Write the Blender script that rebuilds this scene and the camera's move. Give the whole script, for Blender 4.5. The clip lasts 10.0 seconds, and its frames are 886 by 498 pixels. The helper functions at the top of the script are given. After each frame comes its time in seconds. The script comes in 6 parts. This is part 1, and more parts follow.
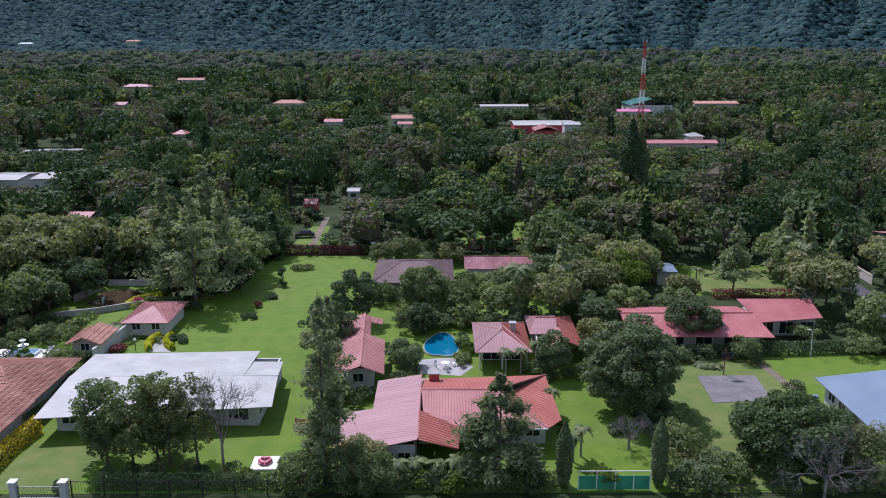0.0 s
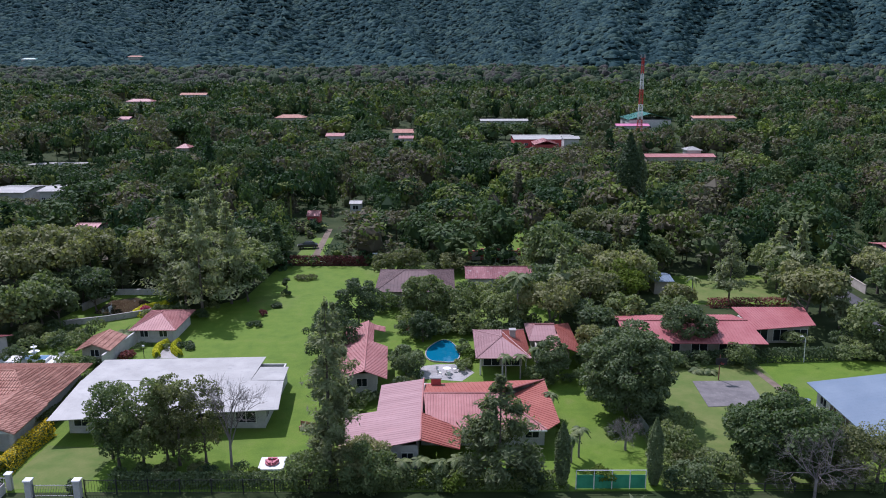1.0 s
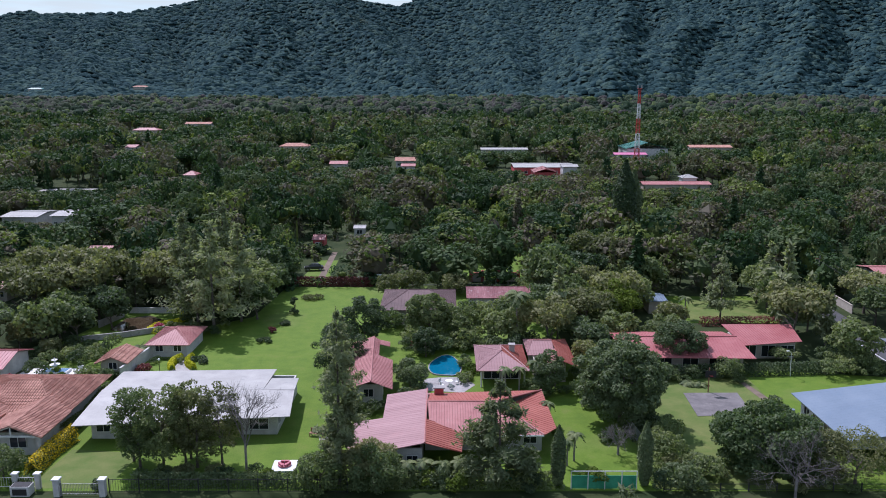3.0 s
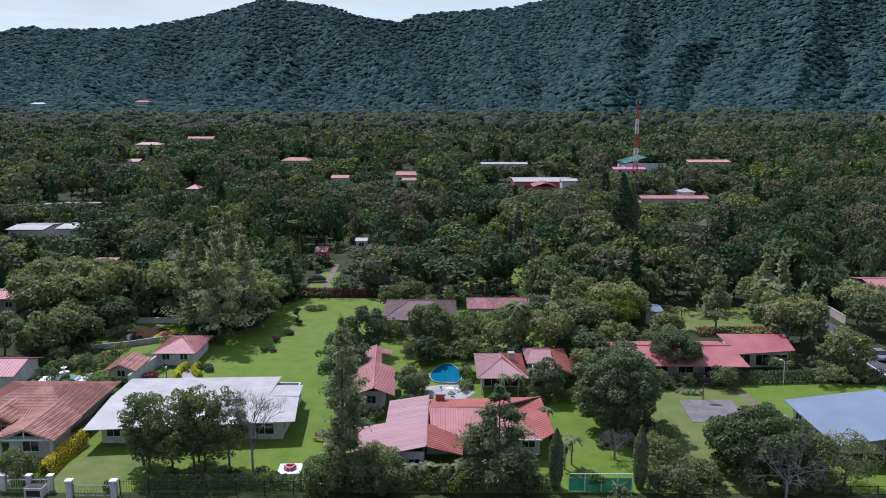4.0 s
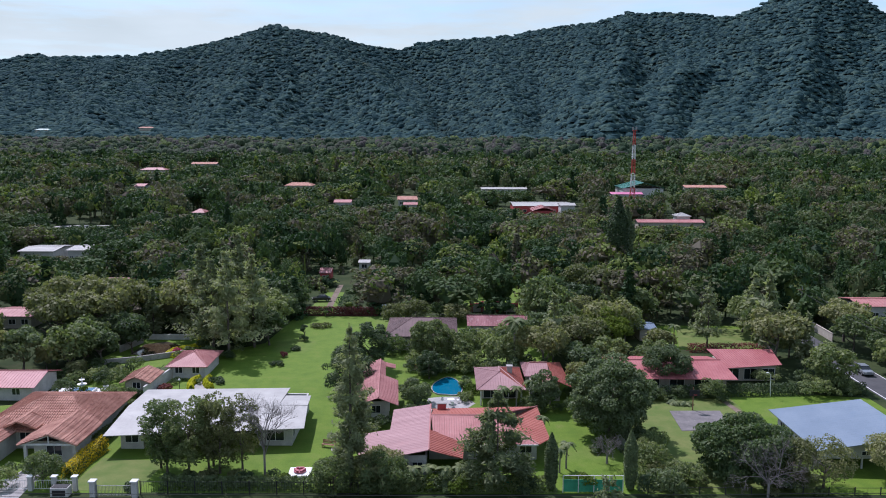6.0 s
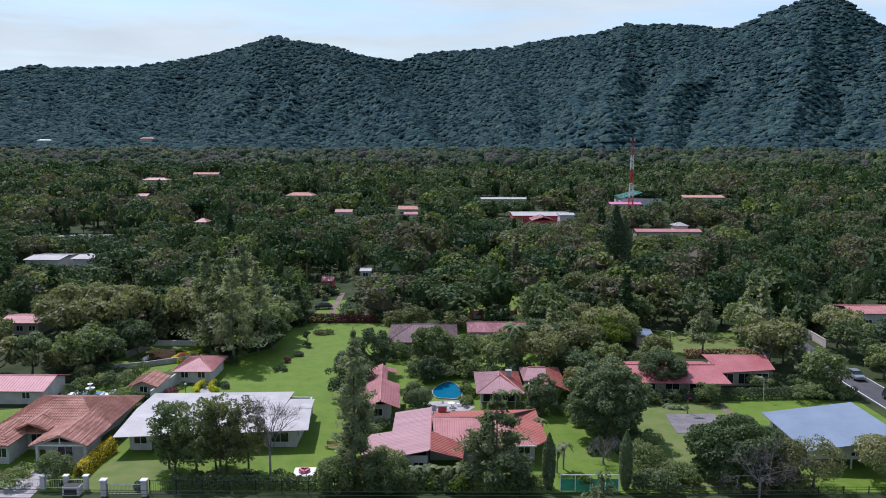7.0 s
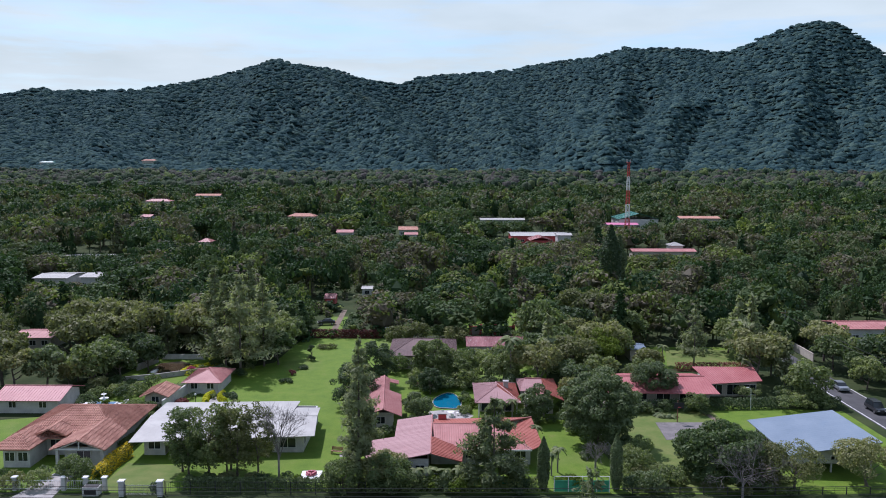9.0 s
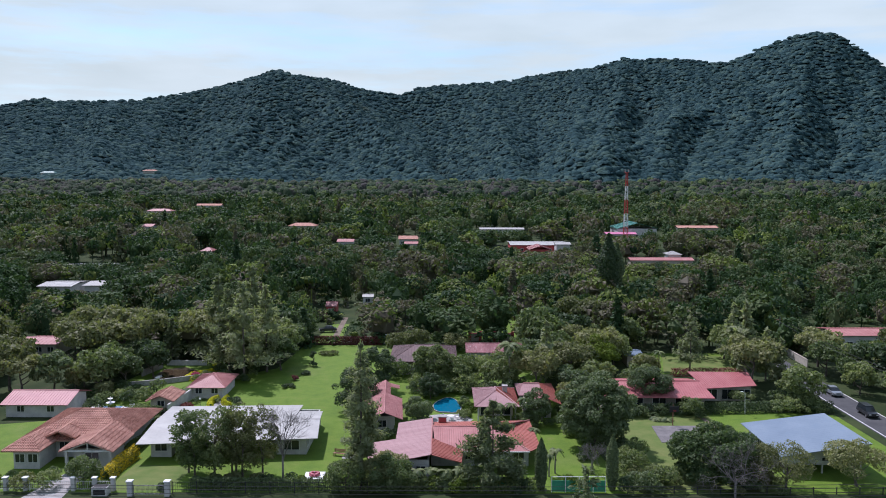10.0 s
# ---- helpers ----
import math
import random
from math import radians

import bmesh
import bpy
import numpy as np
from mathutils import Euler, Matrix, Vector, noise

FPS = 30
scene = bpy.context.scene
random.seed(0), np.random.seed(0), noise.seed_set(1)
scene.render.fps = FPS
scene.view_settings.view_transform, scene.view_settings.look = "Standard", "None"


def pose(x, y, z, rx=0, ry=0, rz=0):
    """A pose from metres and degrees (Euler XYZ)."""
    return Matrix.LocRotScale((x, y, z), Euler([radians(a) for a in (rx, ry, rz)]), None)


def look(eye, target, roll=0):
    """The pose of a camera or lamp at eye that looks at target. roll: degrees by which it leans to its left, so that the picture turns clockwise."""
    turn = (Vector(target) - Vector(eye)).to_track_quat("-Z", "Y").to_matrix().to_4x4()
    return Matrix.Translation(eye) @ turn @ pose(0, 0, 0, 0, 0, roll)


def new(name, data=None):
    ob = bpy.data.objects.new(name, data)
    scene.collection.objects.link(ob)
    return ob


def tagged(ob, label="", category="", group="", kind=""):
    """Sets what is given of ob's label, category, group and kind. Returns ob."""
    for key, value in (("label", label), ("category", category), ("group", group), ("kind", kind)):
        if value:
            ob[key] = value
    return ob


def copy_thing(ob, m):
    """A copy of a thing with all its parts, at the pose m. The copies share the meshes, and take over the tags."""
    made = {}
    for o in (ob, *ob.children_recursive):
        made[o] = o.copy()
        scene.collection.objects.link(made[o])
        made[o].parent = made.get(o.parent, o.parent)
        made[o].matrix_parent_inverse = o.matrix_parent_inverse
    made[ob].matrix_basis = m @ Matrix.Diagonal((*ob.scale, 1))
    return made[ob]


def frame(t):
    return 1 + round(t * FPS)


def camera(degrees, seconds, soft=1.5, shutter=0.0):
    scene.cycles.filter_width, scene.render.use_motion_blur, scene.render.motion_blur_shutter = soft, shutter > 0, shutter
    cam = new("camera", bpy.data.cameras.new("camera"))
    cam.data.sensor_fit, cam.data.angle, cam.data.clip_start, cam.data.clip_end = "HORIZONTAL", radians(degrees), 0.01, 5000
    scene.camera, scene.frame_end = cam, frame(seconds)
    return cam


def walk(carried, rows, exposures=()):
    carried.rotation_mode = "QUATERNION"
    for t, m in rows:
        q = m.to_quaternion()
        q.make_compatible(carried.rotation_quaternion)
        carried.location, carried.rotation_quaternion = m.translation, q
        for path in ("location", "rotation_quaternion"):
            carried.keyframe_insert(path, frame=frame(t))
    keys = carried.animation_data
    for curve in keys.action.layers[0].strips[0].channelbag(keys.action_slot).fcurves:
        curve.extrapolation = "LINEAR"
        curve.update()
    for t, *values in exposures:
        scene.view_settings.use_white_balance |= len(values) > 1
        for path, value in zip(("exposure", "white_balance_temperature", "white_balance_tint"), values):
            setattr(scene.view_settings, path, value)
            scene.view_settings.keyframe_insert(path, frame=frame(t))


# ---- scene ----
import functools

cam = camera(58.0, 10.0, soft=1.0)
walk(cam, [
    (0.0, pose(1.02, 30.81, 42.46, 75.44, 0.12, -0.08)),
    (0.5, pose(0.93, 29.33, 42.40, 75.97, 0.12, -0.07)),
    (1.0, pose(0.84, 27.83, 42.33, 76.50, 0.11, -0.06)),
    (1.5, pose(0.76, 26.32, 42.26, 77.03, 0.09, -0.05)),
    (2.0, pose(0.68, 24.80, 42.19, 77.55, 0.06, -0.02)),
    (2.5, pose(0.60, 23.25, 42.13, 78.07, 0.03, -0.01)),
    (4.0, pose(0.39, 18.61, 42.07, 79.65, -0.05, 0.02)),
    (4.5, pose(0.34, 17.05, 42.04, 80.17, -0.08, 0.03)),
    (5.0, pose(0.29, 15.47, 41.98, 80.68, -0.09, 0.04)),
    (5.5, pose(0.25, 13.88, 41.92, 81.12, -0.11, 0.05)),
    (7.0, pose(0.11, 9.14, 41.78, 82.26, -0.13, 0.05)),
    (7.5, pose(0.08, 7.57, 41.73, 82.66, -0.15, 0.04)),
    (8.0, pose(0.06, 6.02, 41.68, 83.04, -0.15, 0.04)),
    (8.5, pose(0.05, 4.48, 41.61, 83.43, -0.14, 0.03)),
    (9.0, pose(0.05, 3.00, 41.52, 83.83, -0.15, 0.02)),
    (9.5, pose(0.03, 1.58, 41.41, 84.19, -0.15, 0.01)),
    (10.0, pose(0.0, 0.0, 41.30, 84.56, -0.14, 0.0)),
], exposures=[(0.0, 0.30, 5550, 31), (10.0, 0.28, 5650, 29)])

# ---- world, sun ----
SUN_FROM = Vector((-0.38, 0.58, 1.0)).normalized()
sun = new("sun", bpy.data.lights.new("sun", "SUN"))
sun.data.energy, sun.data.angle, sun.data.color = 4.1, radians(0.6), (1.0, 0.95, 0.87)
sun.matrix_world = look((0, 0, 300), Vector((0, 0, 300)) - SUN_FROM)

world = bpy.data.worlds.new("sky")
scene.world = world
world.use_nodes = True
wn, wl = world.node_tree.nodes, world.node_tree.links
wn.clear()
w_out, w_bg, w_sky = wn.new("ShaderNodeOutputWorld"), wn.new("ShaderNodeBackground"), wn.new("ShaderNodeTexSky")
w_sky.sky_type, w_sky.sun_disc = "NISHITA", False
w_sky.sun_elevation = math.asin(SUN_FROM.z)
w_sky.sun_rotation = math.atan2(SUN_FROM.x, SUN_FROM.y)
w_sky.air_density, w_sky.dust_density, w_sky.ozone_density = 1.0, 1.0, 1.0
w_co, w_map, w_map2 = wn.new("ShaderNodeTexCoord"), wn.new("ShaderNodeMapping"), wn.new("ShaderNodeMapping")
w_map.inputs["Scale"].default_value = (1.6, 1.6, 13.0)
w_map.inputs["Location"].default_value = (0.3, 0.1, 0.9)
w_map2.inputs["Scale"].default_value = (5.0, 5.0, 20.0)
w_n, w_n2 = wn.new("ShaderNodeTexNoise"), wn.new("ShaderNodeTexNoise")
w_n.inputs["Scale"].default_value, w_n.inputs["Detail"].default_value, w_n.inputs["Roughness"].default_value = 1.2, 7, 0.6
w_n2.inputs["Scale"].default_value, w_n2.inputs["Detail"].default_value = 1.5, 8
w_ramp = wn.new("ShaderNodeValToRGB")
w_ramp.color_ramp.elements[0].color = (0.30, 0.30, 0.30, 1)
w_tone = wn.new("ShaderNodeMix")
w_tone.data_type, w_tone.blend_type = "RGBA", "MULTIPLY"
w_tone.inputs["Factor"].default_value = 1.0
w_tone.inputs[7].default_value = (0.74, 1.0, 0.98, 1)
w_ramp.color_ramp.elements[0].position, w_ramp.color_ramp.elements[1].position = 0.34, 0.54
w_ramp2 = wn.new("ShaderNodeValToRGB")
w_ramp2.color_ramp.elements[0].position, w_ramp2.color_ramp.elements[1].position = 0.3, 0.75
w_ramp2.color_ramp.elements[0].color = (4.3, 5.05, 4.4, 1)
w_ramp2.color_ramp.elements[1].color = (5.0, 5.8, 5.1, 1)
w_mix = wn.new("ShaderNodeMix")
w_mix.data_type = "RGBA"
wl.new(w_co.outputs["Generated"], w_map.inputs["Vector"])
wl.new(w_co.outputs["Generated"], w_map2.inputs["Vector"])
wl.new(w_map.outputs["Vector"], w_n.inputs["Vector"])
wl.new(w_map2.outputs["Vector"], w_n2.inputs["Vector"])
wl.new(w_n.outputs["Fac"], w_ramp.inputs["Fac"])
wl.new(w_n2.outputs["Fac"], w_ramp2.inputs["Fac"])
w_sep, w_low, w_mul = wn.new("ShaderNodeSeparateXYZ"), wn.new("ShaderNodeMapRange"), wn.new("ShaderNodeMath")
w_low.inputs["From Min"].default_value, w_low.inputs["From Max"].default_value = 0.12, 0.55
w_low.inputs["To Min"].default_value, w_low.inputs["To Max"].default_value = 1.0, 0.5
w_mul.operation = "MULTIPLY"
wl.new(w_co.outputs["Generated"], w_sep.inputs["Vector"])
wl.new(w_sep.outputs["Z"], w_low.inputs["Value"])
wl.new(w_ramp.outputs["Color"], w_mul.inputs[0])
wl.new(w_low.outputs["Result"], w_mul.inputs[1])
wl.new(w_mul.outputs[0], w_mix.inputs["Factor"])
wl.new(w_sky.outputs["Color"], w_tone.inputs[6])
wl.new(w_tone.outputs[2], w_mix.inputs[6])
wl.new(w_ramp2.outputs["Color"], w_mix.inputs[7])
wl.new(w_mix.outputs[2], w_bg.inputs["Color"])
w_bg.inputs["Strength"].default_value = 0.12
wl.new(w_bg.outputs["Background"], w_out.inputs["Surface"])


# ---- materials ----
def ramp(nt, fac, stops):
    r = nt.nodes.new("ShaderNodeValToRGB")
    while len(r.color_ramp.elements) < len(stops):
        r.color_ramp.elements.new(0.5)
    for e, (p, c) in zip(r.color_ramp.elements, stops):
        e.position, e.color = p, (*c, 1)
    nt.links.new(fac, r.inputs["Fac"])
    return r.outputs["Color"]


def noise_node(nt, scale, detail=5, rough=0.6, vector=None, stretch=None):
    n = nt.nodes.new("ShaderNodeTexNoise")
    n.inputs["Scale"].default_value, n.inputs["Detail"].default_value, n.inputs["Roughness"].default_value = scale, detail, rough
    if vector is None:
        vector = nt.nodes.new("ShaderNodeTexCoord").outputs["Object"]
    if stretch:
        mp = nt.nodes.new("ShaderNodeMapping")
        mp.inputs["Scale"].default_value = stretch
        nt.links.new(vector, mp.inputs["Vector"])
        vector = mp.outputs["Vector"]
    nt.links.new(vector, n.inputs["Vector"])
    return n.outputs["Fac"]


def mix_col(nt, fac, a, b, mode="MIX"):
    m = nt.nodes.new("ShaderNodeMix")
    m.data_type, m.blend_type = "RGBA", mode
    for sock, v in ((m.inputs["Factor"], fac), (m.inputs[6], a), (m.inputs[7], b)):
        if isinstance(v, bpy.types.NodeSocket):
            nt.links.new(v, sock)
        elif isinstance(v, tuple):
            sock.default_value = (*v, 1)
        else:
            sock.default_value = v
    return m.outputs[2]


def surface(name, dark, light, rough=0.7, scale=0.6, fine=12.0, metal=0.0, bump=0.2, stain=None, spec=0.5, stretch=None):
    """A surface with broad and fine variation between two colours, optional stains and bump."""
    m = bpy.data.materials.new(name)
    m.use_nodes = True
    nt = m.node_tree
    b = nt.nodes["Principled BSDF"]
    big = noise_node(nt, scale, 4, 0.6, stretch=stretch)
    small = noise_node(nt, fine, 5, 0.65)
    col = ramp(nt, big, [(0.32, dark), (0.68, light)])
    grey = ramp(nt, small, [(0.25, (0.72, 0.72, 0.72)), (0.75, (1.0, 1.0, 1.0))])
    col = mix_col(nt, 0.55, col, grey, "MULTIPLY")
    if stain:
        s = noise_node(nt, scale * 2.3, 7, 0.7)
        col = mix_col(nt, ramp(nt, s, [(0.55, (0, 0, 0)), (0.72, (0.7, 0.7, 0.7))]), col, stain)
    nt.links.new(col, b.inputs["Base Color"])
    b.inputs["Roughness"].default_value, b.inputs["Metallic"].default_value = rough, metal
    b.inputs["Specular IOR Level"].default_value = spec
    if bump:
        bp = nt.nodes.new("ShaderNodeBump")
        bp.inputs["Strength"].default_value, bp.inputs["Distance"].default_value = bump, 0.03
        nt.links.new(small, bp.inputs["Height"])
        nt.links.new(bp.outputs["Normal"], b.inputs["Normal"])
    return m


def foliage(name, dark, light, through_light=0.25, rough=0.6, spec=0.12, clumps=0.0, mid=None, stops=None, own=0.35, relief=1.0):
    """Leaves: each leaf varies, each plant varies. clumps: size in metres of leaf masses on crowns seen from far."""
    m = bpy.data.materials.new(name)
    m.use_nodes = True
    nt = m.node_tree
    b = nt.nodes["Principled BSDF"]
    geo, info = nt.nodes.new("ShaderNodeNewGeometry"), nt.nodes.new("ShaderNodeObjectInfo")
    tint = nt.nodes.new("ShaderNodeAttribute")
    tint.attribute_name = "tint"
    add = nt.nodes.new("ShaderNodeMath")
    add.operation = "ADD"
    nt.links.new(tint.outputs["Fac"], add.inputs[0])
    nt.links.new(info.outputs["Random"], add.inputs[1])
    fr = nt.nodes.new("ShaderNodeMath")
    fr.operation = "FRACT"
    nt.links.new(add.outputs[0], fr.inputs[0])
    mixv = nt.nodes.new("ShaderNodeMix")
    mixv.inputs["Factor"].default_value = own
    nt.links.new(fr.outputs[0], mixv.inputs[2])
    nt.links.new(geo.outputs["Random Per Island"], mixv.inputs[3])
    mid = mid or tuple((a + c) / 2 for a, c in zip(dark, light))
    col = ramp(nt, mixv.outputs[0], stops or [(0.12, dark), (0.55, mid), (0.88, light)])
    if clumps:
        lump, leafy = noise_node(nt, 1.0 / clumps, 4, 0.7), noise_node(nt, 3.2 / clumps, 3, 0.7)
        grey = ramp(nt, leafy, [(0.30, (0.40, 0.42, 0.40)), (0.70, (1.35, 1.38, 1.25))])
        col = mix_col(nt, 0.8 * relief, col, grey, "MULTIPLY")
        both = nt.nodes.new("ShaderNodeMath")
        both.operation = "ADD"
        nt.links.new(lump, both.inputs[0])
        nt.links.new(leafy, both.inputs[1])
        bp = nt.nodes.new("ShaderNodeBump")
        bp.inputs["Strength"].default_value, bp.inputs["Distance"].default_value = relief, clumps * 0.9
        nt.links.new(both.outputs[0], bp.inputs["Height"])
        nt.links.new(bp.outputs["Normal"], b.inputs["Normal"])
    nt.links.new(col, b.inputs["Base Color"])
    b.inputs["Roughness"].default_value, b.inputs["Specular IOR Level"].default_value = rough, spec
    tr = nt.nodes.new("ShaderNodeBsdfTranslucent")
    warm = mix_col(nt, 1.0, col, (1.0, 1.15, 0.55), "MULTIPLY")
    nt.links.new(warm, tr.inputs["Color"])
    ms = nt.nodes.new("ShaderNodeMixShader")
    ms.inputs["Fac"].default_value = through_light
    nt.links.new(b.outputs["BSDF"], ms.inputs[1])
    nt.links.new(tr.outputs["BSDF"], ms.inputs[2])
    nt.links.new(ms.outputs["Shader"], nt.nodes["Material Output"].inputs["Surface"])
    return m


LEAF = foliage("leaf_green", (0.068, 0.108, 0.042), (0.245, 0.278, 0.112), 0.4, spec=0.22)
LEAF_DARK = foliage("leaf_dark", (0.046, 0.076, 0.034), (0.155, 0.195, 0.090), 0.35, spec=0.22)
LEAF_LIGHT = foliage("leaf_light", (0.06, 0.10, 0.015), (0.16, 0.21, 0.03), 0.35)
LEAF_OLIVE = foliage("leaf_olive", (0.100, 0.116, 0.046), (0.265, 0.265, 0.120), 0.4, spec=0.2)
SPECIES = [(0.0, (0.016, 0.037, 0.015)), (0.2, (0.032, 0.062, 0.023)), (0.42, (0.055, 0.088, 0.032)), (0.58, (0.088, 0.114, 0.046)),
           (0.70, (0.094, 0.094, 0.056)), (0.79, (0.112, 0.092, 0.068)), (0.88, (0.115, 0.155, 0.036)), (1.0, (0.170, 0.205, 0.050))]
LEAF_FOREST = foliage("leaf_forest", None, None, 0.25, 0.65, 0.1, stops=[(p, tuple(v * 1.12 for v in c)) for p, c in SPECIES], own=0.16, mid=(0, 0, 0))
# same species with red and green cut, so the leaf colour carries distance haze
LEAF_WOODS_HAZED = foliage("leaf_woods_hazed", None, None, 0.1, 0.8, 0.08, clumps=2.2, stops=[(p, (c[0] * 0.68, c[1] * 0.74, c[2] * 1.0)) for p, c in SPECIES], own=0.12, mid=(0, 0, 0), relief=0.6)


def hazed_hill_cover():
    """Closed forest on far slopes: rounded crowns about a dozen metres across, each of its own green tinted blue for
    distance haze, thinning to dry grass in patches.
    """
    m = bpy.data.materials.new("hazed_hill_forest")
    m.use_nodes = True
    nt = m.node_tree
    b = nt.nodes["Principled BSDF"]
    co = nt.nodes.new("ShaderNodeTexCoord").outputs["Object"]
    warp = nt.nodes.new("ShaderNodeTexNoise")
    warp.inputs["Scale"].default_value = 0.12
    nt.links.new(co, warp.inputs["Vector"])
    bend = nt.nodes.new("ShaderNodeVectorMath")
    bend.operation = "MULTIPLY_ADD"
    bend.inputs[1].default_value = (9, 9, 9)
    nt.links.new(warp.outputs["Color"], bend.inputs[0])
    nt.links.new(co, bend.inputs[2])
    cell = nt.nodes.new("ShaderNodeTexVoronoi")
    cell.inputs["Scale"].default_value = 1 / 13.0
    nt.links.new(bend.outputs[0], cell.inputs["Vector"])
    sep = nt.nodes.new("ShaderNodeSeparateColor")
    nt.links.new(cell.outputs["Color"], sep.inputs["Color"])
    # crown greens shifted towards blue: distance haze put into the base colour
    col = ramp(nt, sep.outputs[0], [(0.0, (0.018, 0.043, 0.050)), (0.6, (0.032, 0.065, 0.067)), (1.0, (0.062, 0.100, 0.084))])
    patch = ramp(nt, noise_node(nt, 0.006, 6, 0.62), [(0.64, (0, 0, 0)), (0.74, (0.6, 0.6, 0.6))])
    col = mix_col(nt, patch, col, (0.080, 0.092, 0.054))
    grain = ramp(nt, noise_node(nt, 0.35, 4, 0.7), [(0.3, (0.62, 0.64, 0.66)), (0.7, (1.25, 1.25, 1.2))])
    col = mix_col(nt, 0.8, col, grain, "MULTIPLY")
    nt.links.new(col, b.inputs["Base Color"])
    b.inputs["Roughness"].default_value, b.inputs["Specular IOR Level"].default_value = 0.95, 0.04
    bp = nt.nodes.new("ShaderNodeBump")
    bp.invert = True
    bp.inputs["Strength"].default_value, bp.inputs["Distance"].default_value = 0.55, 7.0
    nt.links.new(cell.outputs["Distance"], bp.inputs["Height"])
    nt.links.new(bp.outputs["Normal"], b.inputs["Normal"])
    return m


HAZED_HILL_COVER = hazed_hill_cover()
NEEDLE = foliage("needles", (0.135, 0.165, 0.085), (0.310, 0.330, 0.190), 0.45)
YELLOW = foliage("flower_yellow", (0.45, 0.30, 0.01), (0.75, 0.55, 0.02), 0.3)
PINK = foliage("flower_pink", (0.35, 0.04, 0.10), (0.60, 0.12, 0.22), 0.3)
HEDGE = foliage("hedge_lime", (0.42, 0.42, 0.01), (0.72, 0.66, 0.03), 0.3)
RUSSET = foliage("leaf_russet", (0.10, 0.03, 0.03), (0.24, 0.08, 0.08), 0.3)
BARK = surface("bark", (0.07, 0.055, 0.045), (0.16, 0.13, 0.11), 0.9, 1.5, 14, bump=0.6)
TWIG = surface("twig_grey", (0.16, 0.14, 0.13), (0.30, 0.27, 0.25), 0.9, 2.0, 14, bump=0.3)
ROOF_RED = surface("red_roof_metal", (0.32, 0.118, 0.108), (0.44, 0.195, 0.18), 0.60, 0.35, 5, 0.0, 0.06, (0.37, 0.195, 0.175), 0.35)
# pale pink and orange-red sheets lie on different slopes of one roof
ROOF_PALE = surface("pale_pink_roof_metal", (0.290, 0.150, 0.148), (0.375, 0.210, 0.206), 0.55, 0.30, 5, 0.0, 0.06, (0.33, 0.165, 0.160), 0.4, stretch=(0.4, 2.5, 1))
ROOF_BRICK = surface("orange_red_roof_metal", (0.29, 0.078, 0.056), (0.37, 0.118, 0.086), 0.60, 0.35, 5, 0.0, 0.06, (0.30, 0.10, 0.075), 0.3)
ROOF_CRIMSON = surface("crimson_roof_metal", (0.320, 0.088, 0.090), (0.405, 0.145, 0.140), 0.55, 0.30, 5, 0.0, 0.06, (0.40, 0.150, 0.140), 0.4)
ROOF_WORN = surface("worn_maroon_roof_metal", (0.16, 0.045, 0.050), (0.30, 0.120, 0.125), 0.65, 0.55, 4, 0.0, 0.1, (0.42, 0.34, 0.33), 0.3, stretch=(1.2, 0.3, 1))
ROOF_PINK = surface("pink_roof_metal", (0.48, 0.13, 0.25), (0.60, 0.20, 0.32), 0.55, 0.30, 5, 0.0, 0.06, (0.42, 0.16, 0.24), 0.4)
ROOF_TILE = surface("clay_tile", (0.36, 0.175, 0.13), (0.56, 0.31, 0.235), 0.8, 0.5, 2.6, 0.0, 0.6, (0.20, 0.10, 0.08), 0.2)
ROOF_WHITE = surface("white_roof_metal", (0.310, 0.302, 0.280), (0.410, 0.398, 0.368), 0.6, 0.3, 6, 0.0, 0.05, (0.22, 0.225, 0.22), 0.35)
ROOF_BLUE = surface("blue_roof_metal", (0.135, 0.180, 0.235), (0.180, 0.228, 0.285), 0.42, 0.25, 6, 0.0, 0.05, (0.125, 0.175, 0.24))
ROOF_BROWN = surface("brown_roof_metal", (0.10, 0.062, 0.06), (0.17, 0.105, 0.10), 0.7, 0.4, 6, 0.0, 0.1, (0.07, 0.05, 0.05), 0.3)
ROOF_GREEN = surface("green_roof_metal", (0.02, 0.14, 0.10), (0.03, 0.20, 0.15), 0.4, 0.2, 4, 0.0, 0.05)
WALL_WHITE = surface("white_plaster", (0.44, 0.43, 0.41), (0.60, 0.58, 0.55), 0.85, 0.8, 10, 0.0, 0.15, (0.34, 0.32, 0.29))
WALL_CREAM = surface("cream_plaster", (0.38, 0.34, 0.28), (0.50, 0.45, 0.38), 0.85, 0.8, 10, 0.0, 0.15, (0.28, 0.25, 0.20))
WALL_RED = surface("red_painted_wall", (0.38, 0.05, 0.05), (0.50, 0.08, 0.08), 0.7, 0.8, 10, 0.0, 0.1)
CONCRETE = surface("concrete", (0.24, 0.23, 0.22), (0.40, 0.38, 0.36), 0.9, 0.5, 8, 0.0, 0.3, (0.14, 0.13, 0.12))
COURT = surface("worn_court", (0.11, 0.10, 0.10), (0.18, 0.165, 0.16), 0.9, 0.5, 8, 0.0, 0.3, (0.25, 0.23, 0.21))
ASPHALT = surface("asphalt", (0.045, 0.045, 0.048), (0.075, 0.075, 0.078), 0.9, 0.4, 10, 0.0, 0.3)
PAINT_WHITE = surface("white_paint", (0.6, 0.6, 0.58), (0.78, 0.78, 0.76), 0.7, 1.0, 12, 0.0, 0.05)
STEEL = surface("grey_steel", (0.25, 0.26, 0.27), (0.40, 0.41, 0.42), 0.45, 1.0, 10, 0.7, 0.05)
